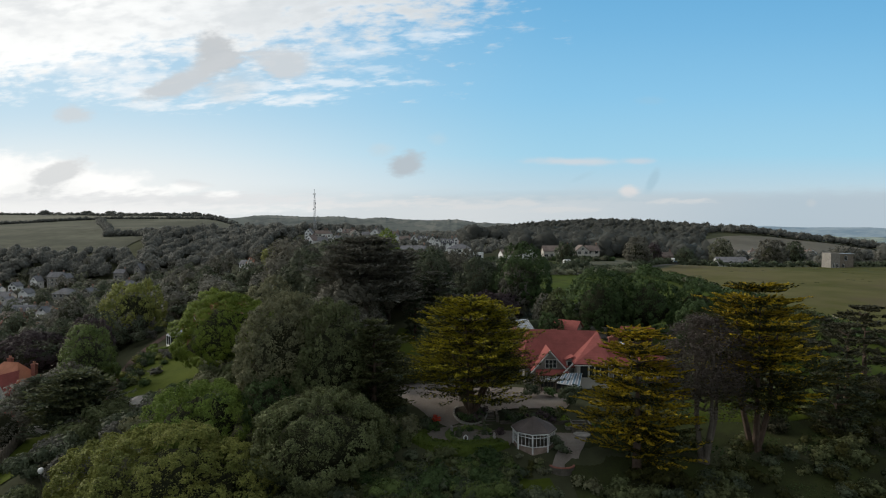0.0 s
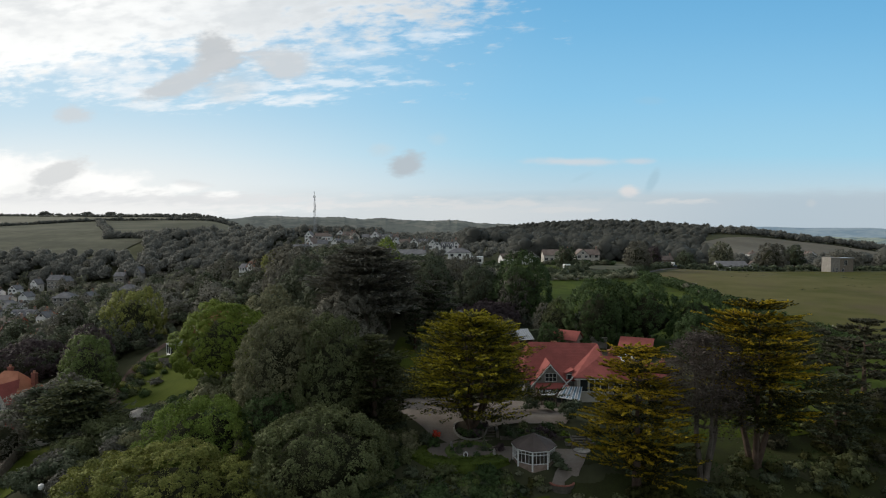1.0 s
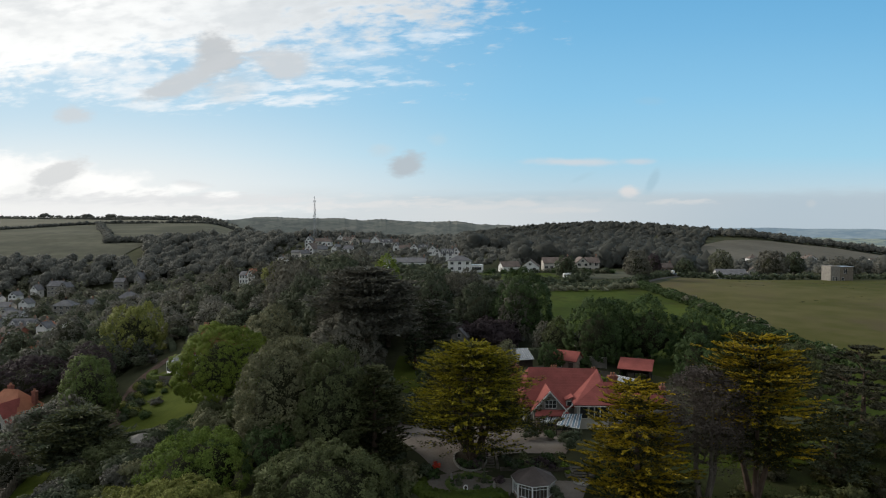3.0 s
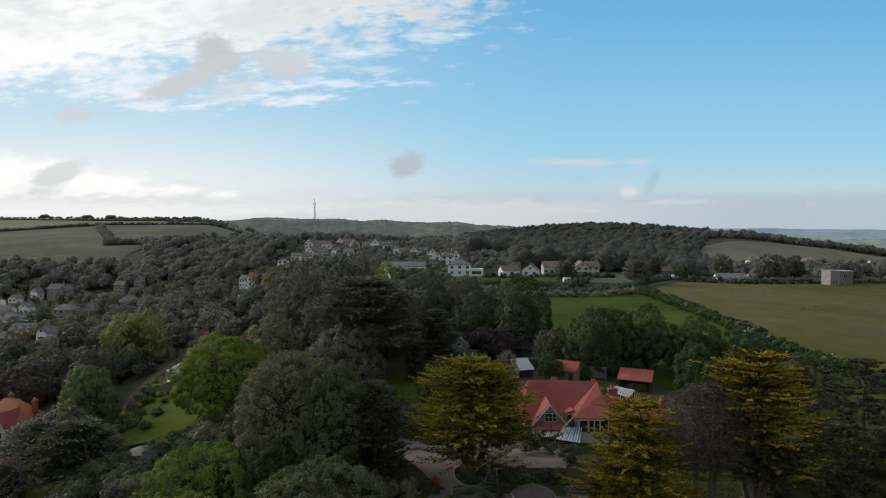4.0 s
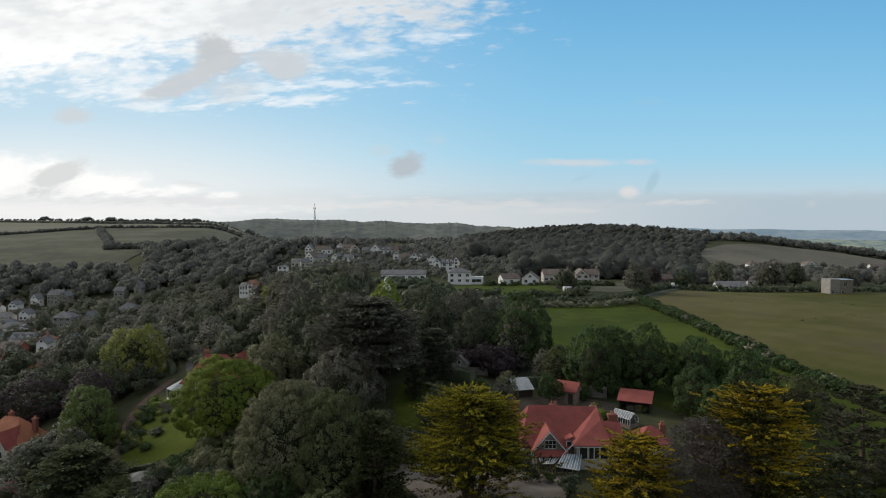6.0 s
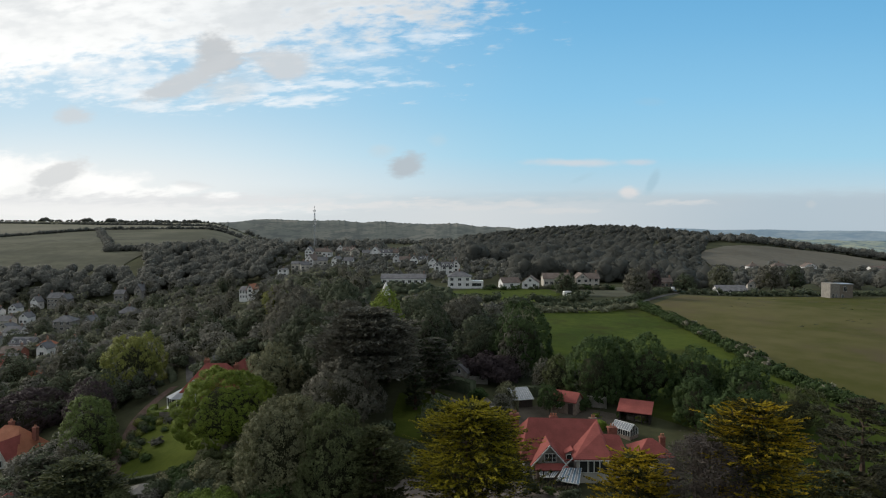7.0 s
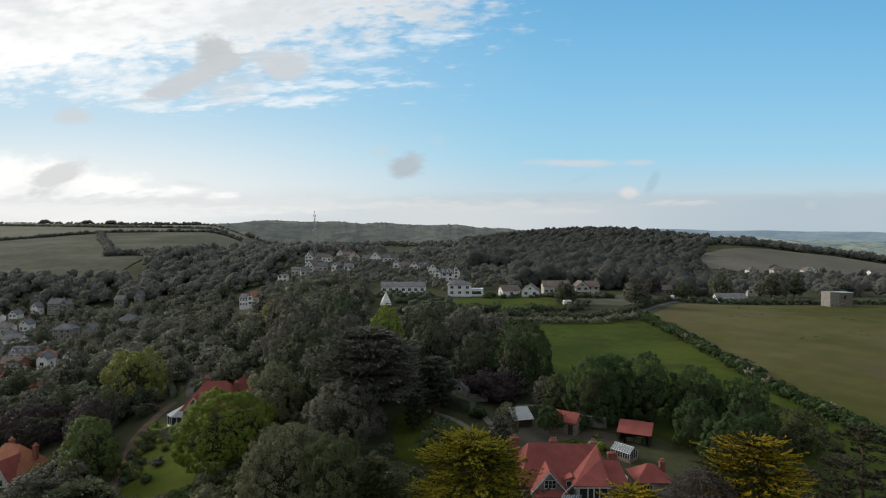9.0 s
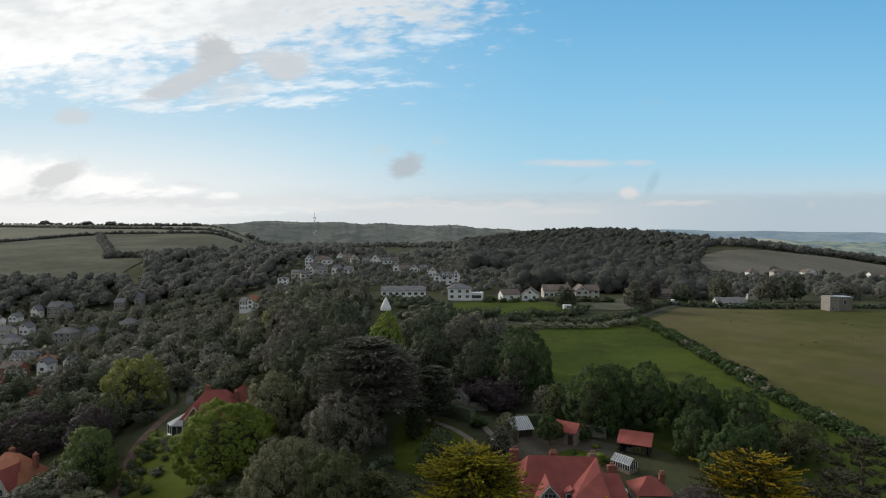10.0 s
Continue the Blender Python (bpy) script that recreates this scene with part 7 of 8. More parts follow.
def modern_house():
    """The plain cube house of weathered timber and concrete above the hay field."""
    ob = thing("timber_house", 181.0, 274, height(181.0, 274) - 0.3, 0, "flat-roofed grey timber house behind the hay field", "house")
    ob.scale = (0.7, 0.7, 0.86)
    part("wall", box(-7.6, -1.6, -4.5, 5, -1.5, 8.2), M["stone"], ob, "pale grey concrete block")
    part("side_wall", box(-1.598, 7.6, -3.6, 5, -1.5, 7.7), M["timber"], ob)
    part("roof", box(-1.5, 7.9, -3.9, 5.2, 7.7, 8.0), M["metal"], ob)
    for k in range(9):
        part("board", box(-7.5 + 0.66 * k, -7.44 + 0.66 * k, -4.54, -4.5, 0, 8.1), M["timber"], ob)
    put_window(ob, 2.6, -3.62, 4.2, 2.0, 2.4, 2)
    for x in (-5.8, -3.6):
        put_window(ob, x, -4.52, 0.6, 1.1, 2.1, 2)
    put_window(ob, 1.0, -3.62, 0.6, 1.6, 1.6, 2)


modern_house()


def mast():
    """The lattice telecom mast on the hill."""
    x0, y0 = -110.5, 516.0
    z0, h = height(-110.5, 516.0), 60.5 - height(-110.5, 516.0)
    ob = thing("telecom_mast", x0, y0, z0, 0, "tall grey lattice telecom mast on the hilltop", "mast")
    corner = [(math.cos(a), math.sin(a)) for a in (0.4, 2.494, 4.589)]
    wide = lambda f: 1.5 - 1.0 * f
    for cx, cy in corner:
        part("leg", tube(bmesh.new(), [(cx * wide(f), cy * wide(f), h * 0.84 * f) for f in (0, 0.5, 1)], [0.16, 0.14, 0.11], 6), M["metal"], ob)
    for k in range(14):
        f, g = k / 14, (k + 1) / 14
        bm = bmesh.new()
        for i in range(3):
            (ax, ay), (bx, by) = corner[i], corner[(i + 1) % 3]
            tube(bm, [(ax * wide(f), ay * wide(f), h * 0.84 * f), (bx * wide(g), by * wide(g), h * 0.84 * g)], [0.07, 0.07], 4)
            tube(bm, [(ax * wide(g), ay * wide(g), h * 0.84 * g), (bx * wide(g), by * wide(g), h * 0.84 * g)], [0.06, 0.06], 4)
        part("brace", bm, M["metal"], ob)
    part("top_pole", tube(bmesh.new(), [(0, 0, h * 0.82), (0, 0, h)], [0.16, 0.08], 6), M["metal"], ob)
    for k, (f, a) in enumerate([(0.66, 0.2), (0.66, 2.3), (0.70, 4.4), (0.86, 1.0), (0.86, 3.1), (0.86, 5.2), (0.94, 2.0), (0.94, 4.8)]):
        part("antenna_panel", box(math.cos(a) * 0.95 - 0.2, math.cos(a) * 0.95 + 0.2, math.sin(a) * 0.95 - 0.15, math.sin(a) * 0.95 + 0.15, h * f, h * f + 1.9, 0.04), M["paint"], ob)
    for k, (f, x) in enumerate([(0.60, 0.9), (0.56, -0.9)]):
        dish = lathe(bmesh.new(), [(0.05, 0.0), (0.55, 0.12), (0.6, 0.3), (0.58, 0.32)], 0, 0, 14)
        bmesh.ops.transform(dish, matrix=Matrix.Translation((x, -0.5, h * f)) @ Matrix.Rotation(math.pi / 2, 4, "X"), verts=dish.verts)
        part("dish", dish, M["paint"], ob)
    hut = thing("equipment_hut", x0 + 6, y0 - 6, height(x0 + 6, y0 - 6), 0, "small pale equipment hut beside the mast", "hut")
    part("wall", box(-3.2, 3.2, -1.5, 1.5, -0.5, 2.6), M["cream"], hut)
    part("roof", box(-3.4, 3.4, -1.7, 1.7, 2.6, 2.8, 0.04), M["slate"], hut)


mast()


def tent():
    ob = thing("bell_tent", -22.5, 235, height(-22.5, 235), 0, "tall white canvas tipi tent by the bungalow", "tent")
    bm = bmesh.new()
    sides = 14
    low = [bm.verts.new((2.1 * math.cos(6.2832 * i / sides), 2.1 * math.sin(6.2832 * i / sides), 0.7 + 0.07 * (i % 2))) for i in range(sides)]
    top = [bm.verts.new((0.14 * math.cos(6.2832 * i / sides), 0.14 * math.sin(6.2832 * i / sides), 4.9)) for i in range(sides)]
    foot = [bm.verts.new((2.25 * math.cos(6.2832 * i / sides), 2.25 * math.sin(6.2832 * i / sides), -0.2)) for i in range(sides)]
    for i in range(sides):
        j = (i + 1) % sides
        bm.faces.new((low[i], low[j], top[j], top[i])), bm.faces.new((foot[i], foot[j], low[j], low[i]))
    part("canvas", bm, M["canvas"], ob)
    for k in range(4):
        a = 0.6 + 1.57 * k
        part("pole", tube(bmesh.new(), [(math.cos(a) * 0.5, math.sin(a) * 0.35, 4.3), (-math.cos(a) * 0.35, -math.sin(a) * 0.25, 5.5)], [0.05, 0.03], 5), M["timber"], ob)
    car = thing("white_van", 16.2, 208.0, height(16.2, 208), 20, "white van parked among dark trees", "van")
    part("body", box(-2.2, 2.2, -0.9, 0.9, 0.4, 2.1, 0.25), M["paint"], car)
    for sx in (-1.3, 1.3):
        for sy in (-0.85, 0.85):
            w = lathe(bmesh.new(), [(0.33, -0.1), (0.35, 0.0), (0.33, 0.1)], 0, 0, 12)
            bmesh.ops.transform(w, matrix=Matrix.Translation((sx, sy, 0.35)) @ Matrix.Rotation(math.pi / 2, 4, "X"), verts=w.verts)
            part("wheel", w, M["tarmac"], car)
    tr = thing("tractor", 110.5, 287.0, height(110.5, 287.0) + 0.1, 35, "pale blue and white tractor standing in the lane", "tractor")
    part("bonnet", box(-0.45, 0.45, -2.3, -0.5, 0.75, 1.5, 0.12), M["blueglass"], tr)
    part("cab", box(-0.75, 0.75, -0.5, 0.9, 0.9, 2.7, 0.15), M["paint"], tr, "white cab")
    for sx in (-0.95, 0.95):
        for sy, r in ((-1.8, 0.5), (0.5, 0.8)):
            w = lathe(bmesh.new(), [(r * 0.9, -0.2), (r, -0.1), (r, 0.1), (r * 0.9, 0.2)], 0, 0, 14)
            bmesh.ops.transform(w, matrix=Matrix.Translation((sx, sy, r)) @ Matrix.Rotation(math.pi / 2, 4, "Y"), verts=w.verts)
            part("wheel", w, M["tarmac"], tr)
    shed = thing("garden_shed", 54.5, 262, height(54.5, 262), 10, "small white caravan on the cottage lawn", "caravan")
    part("body", box(-1.8, 1.8, -1.1, 1.1, 0.4, 2.5, 0.3), M["paint"], shed)
    put_window(shed, 0.2, -1.12, 1.2, 1.6, 0.7, 2)
    part("wheel", box(-0.4, 0.4, -1.0, 1.0, 0, 0.5, 0.1), M["tarmac"], shed)


tent()


# ---- the red-roofed house ----
def main_house():
    ox, oy, oz = 19.0, 88.0, 2.5
    ob = thing("red_roofed_house", ox, oy, oz, 0, "large house with steep red clay-tiled roofs and gables", "house")
    L = lambda pts: [(x - ox, y - oy, z - oz) for x, y, z in pts]

    def block(name, x0, x1, y0, y1, z0, z1, material, label="", parent=ob, bevel=0.0):
        return part(name, box(x0 - ox, x1 - ox, y0 - oy, y1 - oy, z0 - oz, z1 - oz, bevel), M[material], parent, label)

    block("wall", 11.8, 24.0, 85.6, 96.4, 1.0, 5.35, "pebble")
    part("roof", sheet(L([(13.1, 90.2, 9.85), (23.3, 90.2, 9.6), (11.2, 84.95, 5.35), (24.6, 84.95, 5.35), (24.6, 97.0, 5.1), (11.2, 97.0, 5.1)]),
                       [(2, 3, 1, 0), (4, 5, 0, 1), (5, 2, 0)], 0.16), M["red_tile"], ob, "steep main roof of red clay tiles")
    part("ridge_tile", tube(bmesh.new(), L([(13.1, 90.2, 9.87), (23.3, 90.2, 9.62)]), [0.13, 0.13], 6), M["red_tile"], ob)
    part("hip_tile", tube(bmesh.new(), L([(11.2, 84.95, 5.39), (13.1, 90.2, 9.87)]), [0.1, 0.1], 6), M["orange_tile"], ob)
    # front gable
    part("gable_wall", poly(L([(12.9, 84.4, 1.0), (17.4, 84.4, 1.0), (17.4, 84.4, 5.3), (15.2, 84.4, 7.75), (12.9, 84.4, 5.3), (12.9, 88.0, 1.0), (17.4, 88.0, 1.0), (17.4, 88.0, 5.3), (15.2, 88.0, 7.75), (12.9, 88.0, 5.3)]),
                            [(0, 1, 2, 3, 4), (1, 6, 7, 2), (5, 0, 4, 9), (5, 9, 8, 7, 6)]), M["pebble"], ob, "grey tile-hung gable wall")
    part("gable_roof", sheet(L([(12.5, 84.0, 4.95), (15.15, 84.0, 7.95), (17.8, 84.0, 4.95), (12.5, 85.4, 4.95), (15.15, 88.1, 7.95), (17.8, 85.4, 4.95)]), [(0, 1, 4, 3), (1, 2, 5, 4)], 0.12), M["red_tile"], ob)
    for side in (-1, 1):
        q = [(15.15 + side * 2.7, 4.72), (15.15, 7.78), (15.15, 8.02), (15.15 + side * 2.7, 4.96)]
        part("bargeboard", poly(L([(x, 83.9, z) for x, z in q] + [(x, 83.98, z) for x, z in q]), [(0, 1, 2, 3), (4, 7, 6, 5), (0, 4, 5, 1), (3, 2, 6, 7), (0, 3, 7, 4)]), M["paint"], ob, "white painted bargeboard")
    put_window(ob, 15.3 - ox, 84.36 - oy, 5.5 - oz, 1.6, 1.1, 3, 1)
    part("pent_roof", sheet(L([(13.2, 84.35, 5.2), (17.6, 84.35, 5.2), (17.9, 83.3, 4.6), (12.9, 83.3, 4.6)]), [(0, 1, 2, 3)], 0.12), M["red_tile"], ob)
    block("porch_wall", 13.2, 17.5, 83.6, 84.38, 1.0, 4.7, "brickpale")
    # small dormer beside the gable
    block("dormer_wall", 17.65, 18.55, 85.1, 86.8, 5.0, 6.5, "pebble")
    part("dormer_roof", sheet(L([(17.5, 84.9, 6.4), (18.7, 84.9, 6.9), (18.7, 87.2, 6.9), (17.5, 87.2, 6.4)]), [(0, 1, 2, 3)], 0.1), M["red_tile"], ob)
    put_window(ob, 18.1 - ox, 85.06 - oy, 5.35 - oz, 0.7, 0.9, 1)
    # projecting bay with the hipped roof
    block("bay_wall", 18.9, 23.4, 83.7, 90.0, 1.0, 6.25, "cream", "pale rendered bay wall")
    part("bay_roof", sheet(L([(18.4, 83.3, 6.15), (23.7, 83.3, 6.1), (23.1, 87.4, 8.45), (23.3, 90.2, 9.6), (18.4, 88.4, 6.4), (24.6, 88.0, 6.3)]), [(0, 1, 2), (0, 2, 3, 4), (1, 5, 3, 2)], 0.14), M["red_tile"], ob)
    part("bay_hip_tile", tube(bmesh.new(), L([(18.4, 83.3, 6.2), (23.1, 87.4, 8.5), (23.3, 90.2, 9.65)]), [0.1, 0.1, 0.1], 6), M["orange_tile"], ob)
    part("bargeboard", poly(L([(18.3, 83.5, 6.2), (16.9, 83.6, 4.75), (16.9, 83.6, 4.95), (18.3, 83.5, 6.4), (18.3, 83.6, 6.2), (16.9, 83.7, 4.75), (16.9, 83.7, 4.95), (18.3, 83.6, 6.4)]),
         [(0, 1, 2, 3), (4, 7, 6, 5), (0, 4, 5, 1), (3, 2, 6, 7), (1, 5, 6, 2)]), M["paint"], ob, "white painted bargeboard")
    for k, (x, w) in enumerate(((19.85, 1.15), (20.95, 0.7), (21.75, 0.7), (22.75, 1.1))):
        put_window(ob, x - ox, 83.66 - oy, 4.25 - oz, w, 1.75, 1)
    block("gutter", 18.4, 23.7, 83.16, 83.28, 6.0, 6.1, "paint")
    # right wing
    block("wing_wall", 23.4, 26.2, 84.8, 90.5, 1.0, 5.75, "pebble")
    part("wing_roof", sheet(L([(23.0, 87.45, 8.35), (25.9, 87.45, 8.1), (26.6, 84.3, 5.6), (23.3, 84.3, 5.6), (26.6, 91.0, 5.6), (23.3, 91.0, 5.6)]), [(3, 2, 1, 0), (5, 0, 1, 4), (2, 4, 1)], 0.14), M["red_tile"], ob)
    block("parapet", 26.2, 26.7, 85.5, 86.4, 5.2, 6.6, "paint", "small white tank on the roof edge")
    put_chimney(ob, 25.2 - ox, 88.4 - oy, 6.5 - oz, 9.2 - oz, 1.3, 0.8, "brick", 2, "broad red-brick chimney")
    put_chimney(ob, 17.6 - ox, 94.6 - oy, 6.0 - oz, 8.9 - oz, 1.2, 0.8, "brick", 3)
    put_chimney(ob, 11.4 - ox, 94.8 - oy, 3.0 - oz, 9.3 - oz, 1.4, 0.9, "brick", 2, "tall weathered brick chimney")
    put_chimney(ob, 24.0 - ox, 95.0 - oy, 5.0 - oz, 8.5 - oz, 1.1, 0.7, "brickpale", 2)
    put_window(ob, 25.2 - ox, 84.78 - oy, 3.6 - oz, 1.8, 1.3, 3)
    # glazed verandas with striped panes
    for name, n, a, b, c, d, seed in (("veranda", 7, (13.6, 83.58, 4.5), (16.4, 83.58, 4.5), (13.6, 82.3, 4.1), (15.4, 82.3, 4.1), 1),
                                      ("sun_room", 8, (17.0, 83.66, 4.9), (19.6, 83.66, 4.9), (15.6, 81.4, 4.05), (18.6, 80.9, 3.7), 2)):
        a, b, c, d = [Vector(q) for q in L([a, b, c, d])]
        v = part(name, tube(bmesh.new(), [c, d], [0.07, 0.07], 4), M["paint"], ob, "white eaves beam of the lean-to roof")
        for k in range(n + 1):
            part("glazing_bar", tube(bmesh.new(), [a.lerp(b, k / n), c.lerp(d, k / n)], [0.045, 0.045], 4), M["paint"], v)
        for k in range(n):
            p0, p1, q1, q0 = a.lerp(b, (k + 0.06) / n), a.lerp(b, (k + 0.94) / n), c.lerp(d, (k + 0.94) / n), c.lerp(d, (k + 0.06) / n)
            part("pane", sheet([tuple(p0), tuple(p1), tuple(q1), tuple(q0)], [(0, 1, 2, 3)], 0.03), M[("glass" if k % 3 == 1 else "roofglass") if name == "veranda" else "blueglass" if (k + seed) % 2 else "roofglass"], v)
        for k in range(5):
            p = c.lerp(d, k / 4)
            part("post", box(p.x - 0.06, p.x + 0.06, p.y - 0.06 + 0.05, p.y + 0.06 + 0.05, -0.6, p.z), M["darkwood"], v)
        part("low_wall", box(c.x, d.x, max(c.y, d.y) + 0.06, max(c.y, d.y) + 0.26, -0.9, 0.75), M["brickpale"], v)
        for k in range(4):
            p, q = c.lerp(d, k / 4), c.lerp(d, (k + 1) / 4)
            part("glazing", box(p.x + 0.08, q.x - 0.08, max(c.y, d.y) + 0.12, max(c.y, d.y) + 0.16, 0.75, q.z - 0.1), M["glass"], v)

    annex = thing("annexe", 31.6, 90.5, 3.0, 0, "low annexe with a red hipped roof and chimney", "outbuilding")
    part("wall", box(-2.5, 2.5, -2.3, 2.3, -1.2, 1.9), M["pebble"], annex)
    part("roof", sheet(*roof_shape(5.0, 4.6, 1.9, 1.7, "hip"), 0.14), M["red_tile"], annex)
    put_chimney(annex, 2.0, 0.4, 1.8, 3.9, 0.8, 0.6, "brick", 2)
    put_window(annex, -1.0, -2.32, 0.2, 1.4, 1.1, 3)


main_house()


def outbuildings():
    def base(x, y):
        return height(x, y)

    barn = thing("open_barn", 35.0, 108.0, base(35.0, 108.0) - 0.35, -25, "dark open-fronted barn with a bright red tiled roof", "barn")
    part("back_wall", box(-2.7, 2.7, 1.3, 1.5, -0.5, 2.9), M["darkwood"], barn)
    for x in (-2.7, 2.5):
        part("side_wall", box(x, x + 0.2, -1.4, 1.298, -0.5, 2.3), M["darkwood"], barn)
    for k in range(5):
        part("post", box(-2.6 + 1.26 * k, -2.45 + 1.26 * k, -1.55, -1.41, -0.5, 2.2), M["darkwood"], barn)
    part("roof", sheet([(-3.0, -1.9, 2.15), (3.0, -1.9, 2.15), (3.0, 1.9, 3.5), (-3.0, 1.9, 3.5)], [(0, 1, 2, 3)], 0.14), M["red_tile"], barn)
    part("stored_boxes", box(-1.6, 2.0, -0.4, 0.9, -0.2, 1.1, 0.1), M["timber"], barn)

    g = thing("greenhouse", 30.9, 101.0, base(30.9, 101.0), -50, "white-framed greenhouse on a low brick base", "greenhouse")
    g.scale = (0.85, 0.85, 0.85)
    part("low_wall", box(-2.2, 2.2, -1.5, 1.5, -0.5, 0.6), M["brickpale"], g)
    fr = bmesh.new()
    for k in range(9):
        x = -2.15 + 4.3 * k / 8
        for s in (-1, 1):
            tube(fr, [(x, s * 1.45, 0.6), (x, s * 1.45, 1.7), (x, 0, 2.75)], [0.045, 0.045, 0.045], 4)
    for s in (-1, 1):
        tube(fr, [(-2.15, s * 1.45, 1.7), (2.15, s * 1.45, 1.7)], [0.06, 0.06], 4)
        for q in (-0.9, -0.45, 0, 0.45, 0.9):
            tube(fr, [(s * 2.15, q * 1.45, 0.6), (s * 2.15, q * 1.45, 2.75 - abs(q) * 1.05)], [0.045, 0.045], 4)
    tube(fr, [(-2.15, 0, 2.75), (2.15, 0, 2.75)], [0.07, 0.07], 4)
    part("frame", fr, M["paint"], g, "white painted glazing frame")
    for k in range(8):
        x0, x1 = -2.1 + 4.3 * k / 8, -1.65 + 4.3 * k / 8
        for s in (-1, 1):
            part("pane", sheet([(x0, s * 1.43, 1.7), (x1, s * 1.43, 1.7), (x1, 0.02 * s, 2.72), (x0, 0.02 * s, 2.72)], [(0, 1, 2, 3)], 0.02), M["roofglass"], g)
            part("pane", box(x0, x1, s * 1.44 - 0.01, s * 1.44 + 0.01, 0.62, 1.66), M["glass"], g)
    for s in (-1, 1):
        part("end_pane", poly([(s * 2.12, -1.4, 0.62), (s * 2.12, 1.4, 0.62), (s * 2.12, 1.4, 1.7), (s * 2.12, 0, 2.7), (s * 2.12, -1.4, 1.7)], [(0, 1, 2, 3, 4)]), M["glass"], g)

    s = thing("glass_roofed_shed", 14.9, 116.0, base(14.9, 116.0), 14, "stone shed with a white glazed lean-to roof", "shed")
    part("wall", poly([(-2.1, -1.6, -0.5), (2.1, -1.6, -0.5), (2.1, 1.6, -0.5), (-2.1, 1.6, -0.5), (-2.1, -1.6, 1.6), (2.1, -1.6, 1.6), (2.1, 1.6, 2.9), (-2.1, 1.6, 2.9)],
                      [(0, 1, 5, 4), (1, 2, 6, 5), (2, 3, 7, 6), (3, 0, 4, 7), (0, 3, 2, 1)]), M["darkwood"], s)
    for k in range(10):
        x0 = -2.3 + 0.46 * k
        part("pane", sheet([(x0 + 0.03, -1.9, 1.55), (x0 + 0.43, -1.9, 1.55), (x0 + 0.43, 1.8, 3.02), (x0 + 0.03, 1.8, 3.02)], [(0, 1, 2, 3)], 0.03), M["roofglass"], s)
    bars = bmesh.new()
    for k in range(11):
        tube(bars, [(-2.3 + 0.46 * k, -1.9, 1.57), (-2.3 + 0.46 * k, 1.8, 3.04)], [0.035, 0.035], 4)
    tube(bars, [(-2.3, -1.9, 1.55), (2.3, -1.9, 1.55)], [0.08, 0.08], 4)
    part("glazing_bar", bars, M["paint"], s)

    t = thing("red_roofed_shed", 23.6, 112.8, base(23.6, 112.8), -34, "small brick shed with a red tiled roof", "shed")
    part("wall", poly(*wall_shape(4.6, 3.4, 2.4, 1.3, "gable_x")), M["brickpale"], t)
    part("roof", sheet(*roof_shape(4.6, 3.4, 2.4, 1.3, "gable_x", 0.25), 0.12), M["red_tile"], t)
    part("door", box(0.9, 1.8, -1.76, -1.7, 0, 1.95), M["darkwood"], t)
    put_window(t, -1.0, -1.72, 0.9, 1.0, 0.9, 2)

    w = thing("garden_wall", 29.0, 115.0, base(29.0, 115.0), -18, "old pale rendered garden wall", "wall")
    part("wall", box(-2.6, 2.6, -0.2, 0.2, -0.6, 1.9), M["stone"], w)
    part("coping", box(-2.7, 2.7, -0.28, 0.28, 1.9, 2.05, 0.03), M["cream"], w)

    c = thing("stone_shed", 4.2, 131.0, base(4.2, 131.0), -18, "grey stone shed with a slate gable roof", "shed")
    part("wall", poly(*wall_shape(3.6, 5.0, 2.6, 1.7, "gable_y")), M["stone"], c)
    part("roof", sheet(*roof_shape(3.6, 5.0, 2.6, 1.7, "gable_y", 0.25), 0.12), M["slate"], c)
    part("door", box(0.3, 1.2, -2.56, -2.5, 0, 1.9), M["timber"], c)
    put_window(c, 0.1, -2.52, 2.5, 0.7, 0.8, 1)
    w2 = thing("stone_wall", 7.6, 129.6, base(7.6, 129.6), -10, "old grey stone wall beside the shed", "wall")
    part("wall", box(-2.0, 2.2, -0.25, 0.25, -0.6, 1.6, 0.08), M["stone"], w2)
    p = thing("timber_pile", 10.2, 112.6, base(10.2, 112.6), 40, "white-painted steps and planks by the shed", "planks")
    for k in range(4):
        part("plank", box(-1.4, 1.4, -0.8 + 0.42 * k, -0.5 + 0.42 * k, 0.05 + 0.22 * k, 0.2 + 0.22 * k), M["paint"], p)


outbuildings()


